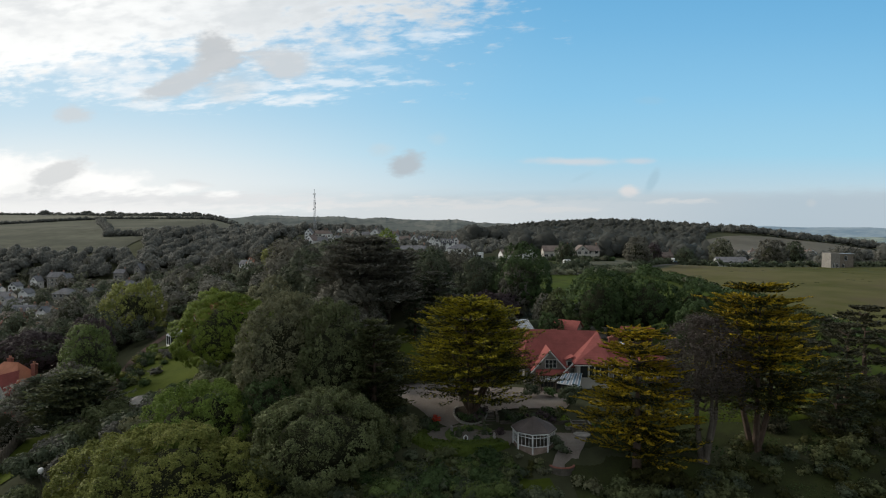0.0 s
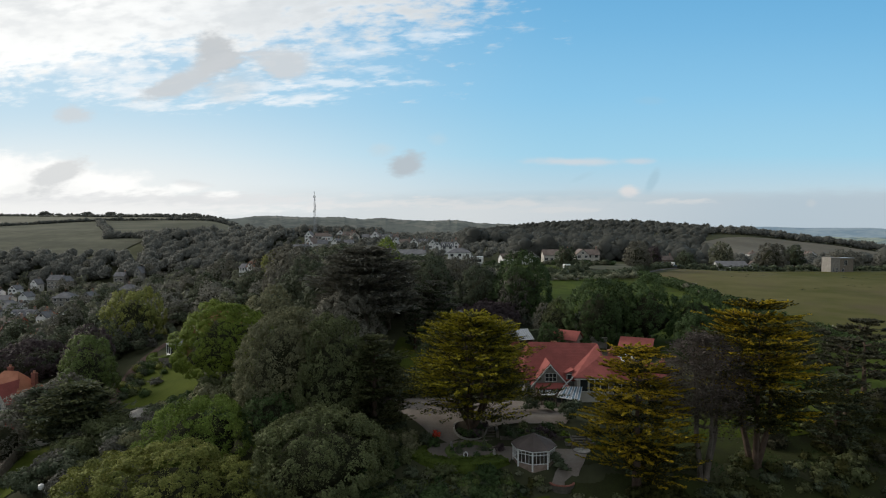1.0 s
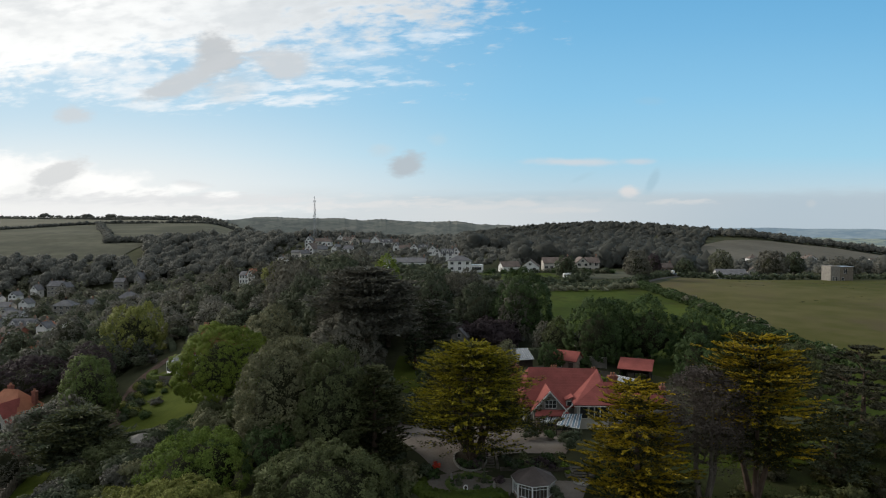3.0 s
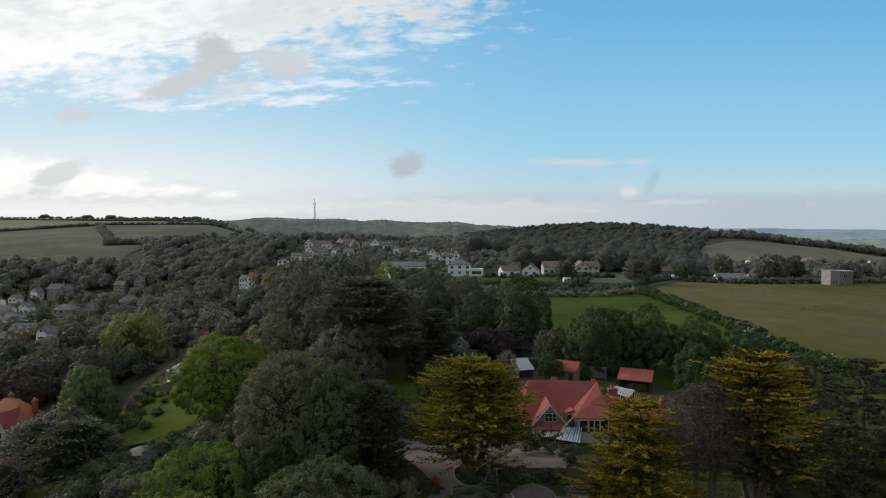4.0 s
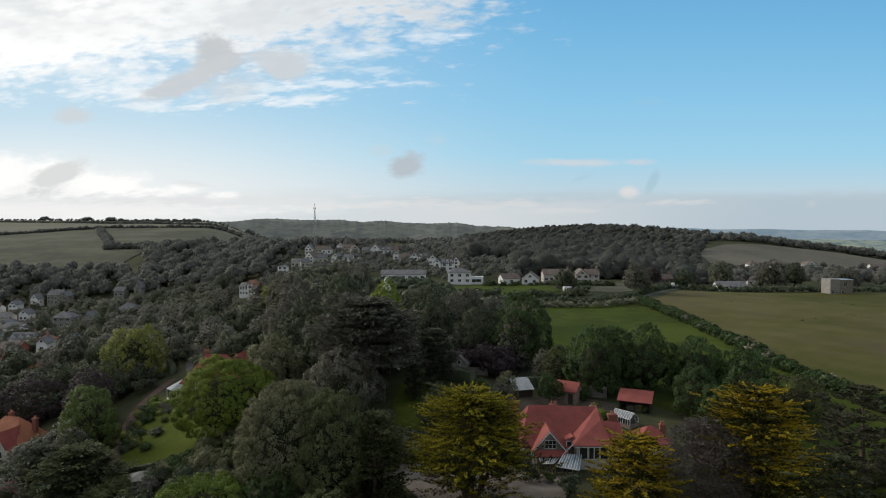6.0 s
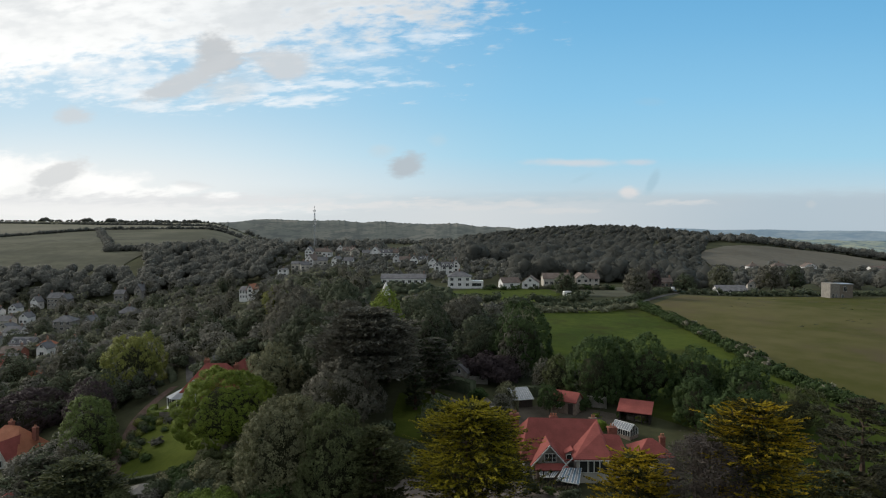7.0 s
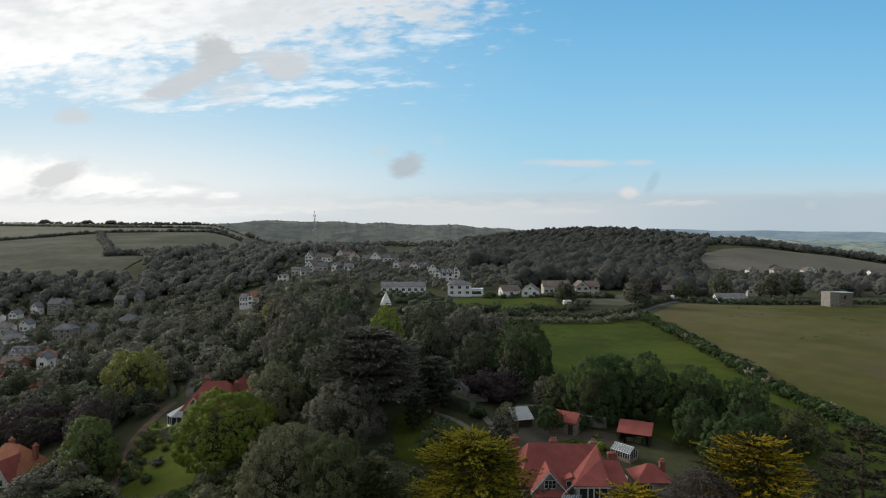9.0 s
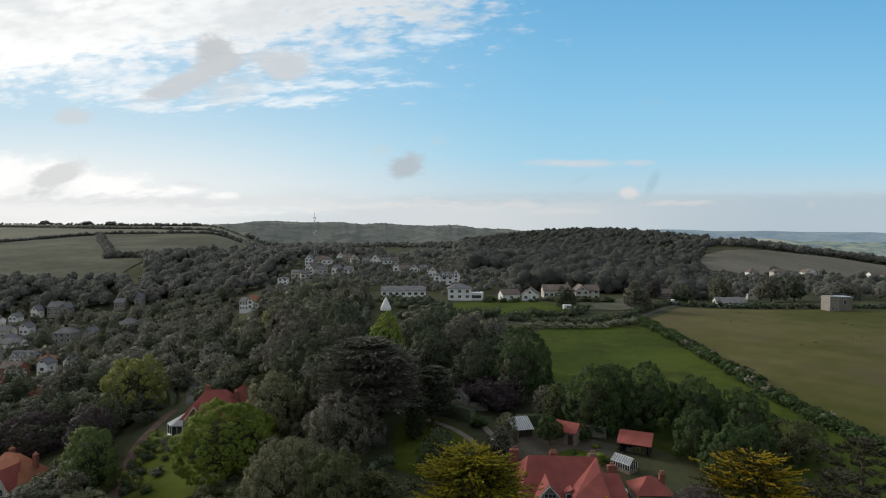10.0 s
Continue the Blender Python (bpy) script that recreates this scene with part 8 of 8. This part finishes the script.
def left_houses():
    z = height(-49.5, 129)
    h = thing("hillside_house", -49.5, 130.0, z, 0, "red-tiled house with brick chimneys above the lawn", "house")
    top = 4.7 - z
    part("wall", poly(*wall_shape(11.5, 7.5, top, 4.6, "hip")), M["brickpale"], h)
    part("roof", sheet(*roof_shape(11.5, 7.5, top, 4.6, "hip", 0.5), 0.16), M["red_tile"], h)
    part("gable_wall", poly([(-4.6, -4.6, -1), (-1.4, -4.6, -1), (-1.4, -4.6, top), (-3.0, -4.6, top + 2.2), (-4.6, -4.6, top), (-4.6, 0, -1), (-1.4, 0, -1), (-1.4, 0, top), (-3.0, 0, top + 2.2), (-4.6, 0, top)],
         [(0, 1, 2, 3, 4), (1, 6, 7, 2), (5, 0, 4, 9), (5, 9, 8, 7, 6)]), M["brick"], h, "red tile-hung gable")
    part("gable_roof", sheet([(-5.0, -4.95, top - 0.35), (-3.0, -4.95, top + 2.4), (-1.0, -4.95, top - 0.35), (-5.0, -3.6, top - 0.35), (-3.0, -1.2, top + 2.4), (-1.0, -3.6, top - 0.35)], [(0, 1, 4, 3), (1, 2, 5, 4)], 0.12), M["red_tile"], h)
    for side in (-1, 1):
        part("bargeboard", tube(bmesh.new(), [(-3.0 + side * 2.05, -4.98, top - 0.4), (-3.0, -4.98, top + 2.4)], [0.1, 0.1], 4), M["paint"], h)
    put_window(h, -3.0, -4.63, top - 1.4, 1.6, 1.2, 3)
    put_window(h, 2.0, -3.78, top - 1.6, 1.4, 1.2, 2)
    put_window(h, -3.0, -4.63, 0.8, 1.8, 1.3, 3)
    put_chimney(h, -2.2, 0.4, top + 2.5, top + 5.5, 1.1, 0.7, "brick", 3)
    put_chimney(h, 4.2, 0.6, top + 1.0, top + 4.4, 1.0, 0.7, "brick", 2)
    wing = part("rear_wing", box(1.0, 5.6, 3.8, 9.0, -1, top), M["brickpale"], h)
    part("rear_roof", sheet([(0.6, 1.5, top + 0.1), (3.3, 1.5, top + 3.8), (6.0, 1.5, top + 0.1), (0.6, 9.4, top + 0.1), (3.3, 9.4, top + 3.8), (6.0, 9.4, top + 0.1)], [(0, 1, 4, 3), (1, 2, 5, 4)], 0.14), M["red_tile"], wing)

    zc = height(-57.6, 130.5)
    c = thing("conservatory", -57.2, 130.3, zc, 0, "white many-sided glass conservatory on a paved terrace", "conservatory")
    n, r = 8, 3.0
    ring = [(r * math.cos(math.pi * (2 * k + 1) / n), r * math.sin(math.pi * (2 * k + 1) / n)) for k in range(n)]
    part("base", lathe(bmesh.new(), [(r, -0.8), (r, 0.55), (r - 0.05, 0.6)], 0, 0, 16), M["paint"], c)
    fr = bmesh.new()
    for k in range(n):
        (x0, y0), (x1, y1) = ring[k], ring[(k + 1) % n]
        tube(fr, [(x0, y0, 0.5), (x0, y0, 2.6)], [0.08, 0.08], 4)
        tube(fr, [(x0, y0, 2.6), (x1, y1, 2.6)], [0.1, 0.1], 4)
        tube(fr, [(x0, y0, 2.6), (0.6, 0.4, 4.5)], [0.06, 0.06], 4)
        tube(fr, [((x0 + x1) / 2, (y0 + y1) / 2, 0.5), ((x0 + x1) / 2, (y0 + y1) / 2, 2.6)], [0.05, 0.05], 4)
    part("frame", fr, M["paint"], c, "white glazing frame")
    for k in range(n):
        (x0, y0), (x1, y1) = ring[k], ring[(k + 1) % n]
        part("pane", poly([(x0 * 0.98, y0 * 0.98, 0.6), (x1 * 0.98, y1 * 0.98, 0.6), (x1 * 0.98, y1 * 0.98, 2.55), (x0 * 0.98, y0 * 0.98, 2.55)], [(0, 1, 2, 3)]), M["glass"], c)
        part("roof_pane", sheet([(x0 * 1.05, y0 * 1.05, 2.6), (x1 * 1.05, y1 * 1.05, 2.6), (0.6, 0.4, 4.5)], [(0, 1, 2)], 0.04), M["roofglass"], c)
    part("link", poly([(0, -2.4, 0), (3.6, -2.4, 0), (3.6, -2.4, 3.6), (0, -2.4, 2.7), (0, 2.4, 0), (3.6, 2.4, 0), (3.6, 2.4, 3.6), (0, 2.4, 2.7)], [(0, 1, 2, 3), (4, 7, 6, 5), (3, 2, 6, 7), (1, 5, 6, 2)]), M["roofglass"], c)
    part("terrace", box(-3.4, 3.4, -3.6, 2.6, -1.4, 0.04, 0.05), M["gravel"], c, "pale paved terrace")

    z = height(-46, 152)
    o = thing("slate_outbuilding", -53.0, 149.0, height(-53, 149) - 1.3, 24, "long outbuilding with a weathered slate roof", "outbuilding")
    part("wall", poly(*wall_shape(8, 5, 2.6, 2.0, "gable_x")), M["stone"], o)
    part("roof", sheet(*roof_shape(8, 5, 2.6, 2.0, "gable_x"), 0.14), M["slate"], o)
    o2 = thing("garage", -57.0, 157.0, height(-57, 157) - 1.0, 0, "garage with a weathered brown tiled roof", "garage")
    part("wall", poly(*wall_shape(5, 5, 2.8, 2.0, "gable_x")), M["brick"], o2)
    part("roof", sheet(*roof_shape(5, 5, 2.8, 2.0, "gable_x"), 0.14), M["brown_tile"], o2)
    part("door", box(-1.8, 1.8, -2.56, -2.5, 0, 2.2), M["darkwood"], o2)

    z = height(-90, 126) - 1.5
    v = thing("orange_roofed_villa", -91.5, 126.0, z, -12, "villa with a steep orange-red tiled roof", "house")
    top = -8.0 - z + 0.3
    part("wall", poly(*wall_shape(11, 8, top, 4.6, "hip")), M["cream"], v)
    part("roof", sheet(*roof_shape(11, 8, top, 4.6, "hip", 0.5), 0.16), M["orange_tile"], v)
    part("cross_wing", poly([(1.0, -6.0, -1), (5.2, -6.0, -1), (5.2, -6.0, top), (3.1, -6.0, top + 3.0), (1.0, -6.0, top), (1.0, -2.6, -1), (5.2, -2.6, -1), (5.2, -2.6, top), (3.1, -2.6, top + 3.0), (1.0, -2.6, top)],
         [(0, 1, 2, 3, 4), (1, 6, 7, 2), (5, 0, 4, 9), (5, 9, 8, 7, 6)]), M["cream"], v)
    part("cross_roof", sheet([(0.5, -6.4, top - 0.5), (3.1, -6.4, top + 3.2), (5.7, -6.4, top - 0.5), (0.5, -4.0, top - 0.5), (3.1, -0.9, top + 3.2), (5.7, -4.0, top - 0.5)], [(0, 1, 4, 3), (1, 2, 5, 4)], 0.14), M["red_tile"], v)
    for k, (x, y, hh) in enumerate(((-0.6, 0.4, 5.6), (4.6, 1.2, 4.4))):
        put_chimney(v, x, y, top + 1.5, top + hh, 1.0, 0.7, "brick", 2)
    put_window(v, 3.1, -6.03, top - 1.6, 1.8, 1.3, 3)
    put_window(v, -2.4, -4.03, top - 1.7, 1.6, 1.2, 2)
    put_window(v, 3.1, -6.03, top + 0.5, 1.0, 1.0, 2)

    z = height(-70.5, 96)
    d = thing("garden_pavilion", -71.0, 97.0, z, 15, "small pavilion with a dull red hipped roof", "pavilion")
    part("wall", box(-2.4, 2.4, -2.2, 2.2, -1.2, 1.9), M["cream"], d)
    part("roof", sheet(*roof_shape(4.8, 4.4, 1.9, 1.5, "hip", 0.4), 0.14), M["red_tile"], d)
    put_window(d, 0.6, -2.22, 0.5, 1.6, 1.0, 2)

    # timber fence and steps down the lower garden
    f = thing("timber_fence", -61.0, 85.0, 0, 0, "weathered grey timber fence stepping down the slope", "fence")
    a, b = Vector((-64.4, 90.5)), Vector((-58.6, 76.0))
    for k in range(12):
        q = a.lerp(b, k / 11)
        gz = height(q.x, q.y)
        part("post", box(q.x + 61 - 0.08, q.x + 61 + 0.08, q.y - 85 - 0.08, q.y - 85 + 0.08, gz - 0.3, gz + 2.0), M["timber"], f)
        if k < 11:
            q2 = a.lerp(b, (k + 1) / 11)
            g2 = height(q2.x, q2.y)
            for s in range(7):
                c0 = q.lerp(q2, (s + 0.15) / 7)
                c1 = q.lerp(q2, (s + 0.85) / 7)
                g0 = gz + (g2 - gz) * s / 7
                part("board", poly([(c0.x + 61, c0.y - 85, g0), (c1.x + 61, c1.y - 85, g0), (c1.x + 61, c1.y - 85, g0 + 1.75), (c0.x + 61, c0.y - 85, g0 + 1.75),
                                    (c0.x + 61.03, c0.y - 84.99, g0), (c1.x + 61.03, c1.y - 84.99, g0), (c1.x + 61.03, c1.y - 84.99, g0 + 1.75), (c0.x + 61.03, c0.y - 84.99, g0 + 1.75)],
                                   [(0, 1, 2, 3), (7, 6, 5, 4), (3, 2, 6, 7), (0, 3, 7, 4), (1, 5, 6, 2)]), M["timber"], f)
    st = thing("garden_steps", -62.6, 83.0, 0, 0, "timber garden stairs beside the fence", "stairs")
    a, b = Vector((-66.4, 89.5)), Vector((-60.8, 76.5))
    for k in range(16):
        q = a.lerp(b, k / 15)
        gz = height(q.x, q.y) + 0.12
        part("step", box(q.x + 62.6 - 0.8, q.x + 62.6 + 0.8, q.y - 83 - 0.17, q.y - 83 + 0.17, gz - 0.1, gz + 0.06), M["timber"], st)
    lw = thing("low_garden_wall", -61.0, 92.6, height(-61, 92.6), 12, "low pale garden wall above the lower lawn", "wall")
    part("wall", box(-3.6, 3.6, -0.2, 0.2, -0.6, 0.8, 0.05), M["cream"], lw)
    lp = thing("garden_lamp", -47.6, 70.0, height(-47.6, 70), 0, "white globe garden lamp on a dark post", "lamp")
    part("post", tube(bmesh.new(), [(0, 0, -0.3), (0, 0, 2.6)], [0.07, 0.05], 8), M["darkwood"], lp)
    part("globe", lathe(bmesh.new(), [(0.08, 2.5), (0.27, 2.65), (0.34, 2.9), (0.27, 3.15), (0.06, 3.26)], 0, 0, 12), M["paint"], lp)
    rk = thing("stone_roof_hut", -45.5, 90.0, height(-45.5, 90), 20, "low garden hut with a lichen-grey roof", "hut")
    part("wall", box(-1.8, 1.8, -1.4, 1.4, -0.8, 1.8), M["stone"], rk)
    part("roof", sheet(*roof_shape(3.6, 2.8, 1.8, 0.7, "hip", 0.3), 0.12), M["stone"], rk)


left_houses()


# ---- the formal garden ----
def gazebo():
    cx, cy, r = 10.3, 67.3, 2.3
    z = 0.62
    ob = thing("gazebo", cx, cy, z, 11, "eight-sided white glazed gazebo with a brown shingled roof", "gazebo")
    ring = lambda q: [(q * math.cos(math.pi * (2 * k + 1) / 8), q * math.sin(math.pi * (2 * k + 1) / 8)) for k in range(8)]
    base, eave = ring(r), ring(r + 0.28)
    part("plinth", poly([(x, y, -0.9) for x, y in base] + [(x, y, 0.45) for x, y in base], [tuple(range(8)), tuple(range(8, 16))] + [(k, (k + 1) % 8, 8 + (k + 1) % 8, 8 + k) for k in range(8)]),
         M["brickpale"], ob, "low weathered brick plinth")
    for k in range(8):
        (x0, y0), (x1, y1) = base[k], base[(k + 1) % 8]
        part("post", box(x0 - 0.075, x0 + 0.075, y0 - 0.075, y0 + 0.075, -0.25, 2.0), M["paint"], ob)
        win = part("window", tube(bmesh.new(), [(x0, y0, 0.5), (x1, y1, 0.5)], [0.05, 0.05], 4), M["paint"], ob, "white glazed window")
        for h in (1.5, 1.95):
            part("rail", tube(bmesh.new(), [(x0, y0, h), (x1, y1, h)], [0.05, 0.05], 4), M["paint"], win)
        for s in (1, 2, 3):
            px, py = x0 + (x1 - x0) * s / 4, y0 + (y1 - y0) * s / 4
            part("glazing_bar", tube(bmesh.new(), [(px, py, 0.5), (px, py, 1.95)], [0.032, 0.032], 4), M["paint"], win)
        for s in range(4):
            ax, ay, bx, by = x0 + (x1 - x0) * (s + 0.06) / 4, y0 + (y1 - y0) * (s + 0.06) / 4, x0 + (x1 - x0) * (s + 0.94) / 4, y0 + (y1 - y0) * (s + 0.94) / 4
            part("pane", poly([(ax * 0.99, ay * 0.99, 0.52), (bx * 0.99, by * 0.99, 0.52), (bx * 0.99, by * 0.99, 1.93), (ax * 0.99, ay * 0.99, 1.93)], [(0, 1, 2, 3)]), M["clear"], win)
    apex = (0, 0, 3.2)
    for k in range(8):
        (x0, y0), (x1, y1) = eave[k], eave[(k + 1) % 8]
        part("roof_panel", sheet([(x0, y0, 2.0), (x1, y1, 2.0), (x1 * 0.12, y1 * 0.12, 3.1), (x0 * 0.12, y0 * 0.12, 3.1)], [(0, 1, 2, 3)], 0.06), M["shingle"], ob)
        part("hip", tube(bmesh.new(), [(x0, y0, 2.03), (x0 * 0.1, y0 * 0.1, 3.12)], [0.05, 0.05], 5), M["shingle"], ob)
    part("finial", lathe(bmesh.new(), [(0.42, 3.05), (0.3, 3.16), (0.1, 3.25), (0.04, 3.3)], 0, 0, 8), M["shingle"], ob)
    part("gutter", poly([(x * 1.0, y * 1.0, 1.9) for x, y in eave] + [(x * 1.0, y * 1.0, 2.0) for x, y in eave], [(k, (k + 1) % 8, 8 + (k + 1) % 8, 8 + k) for k in range(8)]), M["paint"], ob)


gazebo()


def flower_circle():
    cx, cy = 3.35, 69.5
    z = height(cx, cy)
    ring = [(cx + 2.85 * math.cos(a), cy + 2.15 * math.sin(a)) for a in np.linspace(0, 2 * math.pi, 33)]
    drape("flower_bed", ring[:-1], M["gravel"], "round bed of grey shingle in the gravel", "bed", 0.12, 0.8)
    clipped_hedge("box_edging", [ring[k % 32] for k in range(3, 31)], 0.42, 0.42, "fresh", "low clipped box edging round the flower bed", 401)
    for k, (x, y, w, h, mt) in enumerate([(1.9, 69.2, 0.75, 1.6, "dark"), (4.9, 70.0, 0.62, 1.9, "dark")]):
        bushy("clipped_cone", [(x, y, z + h * f, w * 0.5 * (1.15 - f)) for f in (0.1, 0.28, 0.46, 0.64, 0.8, 0.92)], mt, "clipped dark conical yew in the round bed", "topiary", 410 + k, 0.11, 90)
    for k, (x, y, w) in enumerate([(3.1, 71.0, 0.8), (3.9, 68.3, 0.75), (1.1, 69.2, 0.5), (2.3, 70.9, 0.55), (1.0, 70.2, 0.5), (5.5, 69.9, 0.5)]):
        bushy("box_ball", [(x, y, z + w * 0.35, w * 0.5), (x + 0.12, y, z + w * 0.3, w * 0.45)], "mid", "rounded green box bush in the bed", "topiary", 420 + k, 0.12, 70)
    rng = np.random.default_rng(44)
    for k in range(5):
        a, q = rng.uniform(0, 6.28), rng.uniform(0.3, 0.85)
        x, y = cx + 2.6 * q * math.cos(a), cy + 1.9 * q * math.sin(a)
        bushy("bedding_plant", [(x, y, z + 0.14, 0.2), (x + 0.15, y + 0.1, z + 0.12, 0.16)], ["holm", "purple", "holm_dark"][k % 3], "small grey-leaved bedding plant", "plant", 440 + k, 0.09, 90)

    def statue(x, y, h, label):
        zz = height(x, y)
        bm = bmesh.new()
        slab(bm, x - 0.2, x + 0.2, y - 0.2, y + 0.2, zz, zz + h * 0.35, 0.03)
        lathe(bm, [(0.17, zz + h * 0.35), (0.19, zz + h * 0.5), (0.13, zz + h * 0.62), (0.19, zz + h * 0.76), (0.14, zz + h * 0.84), (0.06, zz + h * 0.87), (0.1, zz + h * 0.92), (0.05, zz + h)], x, y, 10)
        tagged(part("garden_statue", bm, M["stone"]), label, "statue")

    statue(1.0, 70.5, 1.0, "pale stone garden statue on a plinth")
    statue(5.9, 68.3, 1.05, "pale stone garden statue on a square plinth")
    b = thing("ring_ornament", 2.6, 67.7, height(2.6, 67.7), 0, "round white ring-shaped garden ornament on a foot", "ornament")
    bm = bmesh.new()
    pts = [(0.22 * math.cos(a), 0, 0.58 + 0.30 * math.sin(a)) for a in np.linspace(-math.pi / 2, 1.5 * math.pi, 21)]
    tube(bm, pts, [0.06] * 21, 6)
    part("ring", bm, M["paint"], b)
    part("foot", lathe(bmesh.new(), [(0.24, 0.0), (0.2, 0.1), (0.09, 0.16), (0.09, 0.35)], 0, 0, 10), M["cream"], b)

    # kerbed bed round the foot of the great cypress
    k = thing("tree_bed", 3.4, 74.3, 0, 0, "kerbed round bed under the golden cypress", "bed")
    n = 30
    for i in range(n):
        a0, a1 = 2 * math.pi * i / n, 2 * math.pi * (i + 0.94) / n
        if math.sin(a0) > 0.75:
            continue
        q = lambda r, a: (r * math.cos(a), r * 0.95 * math.sin(a))
        zz = height(3.4 + q(2.05, a0)[0], 74.3 + q(2.05, a0)[1])
        c = [q(1.95, a0), q(1.95, a1), q(2.15, a1), q(2.15, a0)]
        part("kerb_stone", poly([(x, y, zz - 0.3) for x, y in c] + [(x, y, zz + 0.24) for x, y in c], [(0, 1, 2, 3), (4, 7, 6, 5), (0, 4, 5, 1), (1, 5, 6, 2), (2, 6, 7, 3), (3, 7, 4, 0)]), M["stone"], k)
    drape("tree_bed_soil", [(3.4 + 1.95 * math.cos(a), 74.3 + 1.85 * math.sin(a)) for a in np.linspace(0, 2 * math.pi, 25)[:-1]], M["soil"], "dark soil under the golden cypress", "bed", 0.16, 0.8)
    rng = np.random.default_rng(55)
    for i in range(9):
        a = rng.uniform(-2.9, 0.3)
        x, y = 3.4 + 1.4 * math.cos(a), 74.3 + 1.3 * math.sin(a)
        bushy("low_shrub", [(x + rng.normal(0, 0.25), y + rng.normal(0, 0.2), height(x, y) + rng.uniform(0.2, 0.6), rng.uniform(0.25, 0.45)) for _ in range(5)], ["dark", "purple", "mid"][i % 3], "low dark shrub under the golden cypress", "shrub", 500 + i, 0.16, 40)

    # terrace wall with steps at both ends
    w = thing("terrace_wall", 11.0, 72.5, 0, 0, "low weathered brick terrace wall above the gravel walk", "wall")
    for i in range(9):
        x0 = -4.0 + 0.95 * i
        part("wall_panel", box(x0, x0 + 0.93, -0.15, 0.15, 0.3, 1.62 if i % 2 else 1.58), M["moss_stone"], w)
        part("coping", box(x0 - 0.01, x0 + 0.93, -0.2, 0.2, 1.622, 1.7), M["moss_stone"], w)
    for cx0, cy0, wide, lb, mt in ((5.8, 73.9, 1.3, "dark mossy steps beside the cypress bed", "moss_stone"), (16.6, 71.6, 1.6, "broad stone steps between low piers", "moss_stone")):
        s = thing("stone_steps", cx0, cy0, 0, 0, lb, "steps")
        z0 = height(cx0, cy0 - 1.1)
        for i in range(5):
            part("step", box(-wide / 2, wide / 2, -1.0 + 0.45 * i, -0.5 + 0.45 * i, z0 - 0.4, z0 + 0.17 * (i + 1), 0.02), M[mt], s)
        for side in (-1, 1):
            part("pier", box(side * (wide / 2 + 0.25) - 0.2, side * (wide / 2 + 0.25) + 0.2, -1.2, -0.8, z0 - 0.3, z0 + 0.75, 0.03), M["moss_stone"], s)
            part("side_wall", box(side * (wide / 2 + 0.25) - 0.12, side * (wide / 2 + 0.25) + 0.12, -0.798, 1.3, z0 - 0.3, z0 + 0.95), M["moss_stone"], s)
    t = thing("landing", 16.4, 70.0, height(16.4, 70.0), 0, "rounded stone landing at the foot of the steps", "paving")
    part("slab", lathe(bmesh.new(), [(1.0, -0.2), (1.0, 0.12), (0.94, 0.16)], 0, 0, 18), M["stone"], t)
    for x in (15.1, 18.0):
        p = thing("planter", x, 71.4, height(x, 71.4), 0, "stone planter with yellow flowers", "planter")
        part("tub", lathe(bmesh.new(), [(0.22, 0), (0.36, 0.15), (0.42, 0.5), (0.46, 0.55)], 0, 0, 10), M["stone"], p)
        rng2 = np.random.default_rng(int(x * 10))
        v, f = leafy_mass(rng2, np.array([[0, 0, 0.65], [0.15, 0.1, 0.7], [-0.15, 0, 0.68]]), np.array([0.3, 0.25, 0.25]), 0.12, 70)
        under("flowering_plant", raw_mesh("flowering_plant", v, f, [M["lime"]]), p)

    # curved seat wall with a red coping below the path
    c = thing("curved_wall", 12.8, 63.6, 0, 0, "low curved garden wall with a red brick coping", "wall")
    for i in range(16):
        a0, a1 = math.pi * (1.02 + 0.96 * i / 16), math.pi * (1.02 + 0.96 * (i + 0.95) / 16)
        cc = [(1.35 * math.cos(a0), 1.0 * math.sin(a0)), (1.35 * math.cos(a1), 1.0 * math.sin(a1)), (1.1 * math.cos(a1), 0.78 * math.sin(a1)), (1.1 * math.cos(a0), 0.78 * math.sin(a0))]
        zz = -0.72
        part("wall_block", poly([(x, y, zz - 1.3) for x, y in cc] + [(x, y, zz + 0.45) for x, y in cc], [(0, 1, 2, 3), (4, 7, 6, 5), (0, 4, 5, 1), (1, 5, 6, 2), (2, 6, 7, 3), (3, 7, 4, 0)]), M["moss_stone"], c)
        part("coping_brick", poly([(x * 1.03, y * 1.03, zz + 0.452) for x, y in cc] + [(x * 1.03, y * 1.03, zz + 0.55) for x, y in cc], [(0, 1, 2, 3), (4, 7, 6, 5), (0, 4, 5, 1), (1, 5, 6, 2), (2, 6, 7, 3), (3, 7, 4, 0)]), M["brick"], c)


flower_circle()
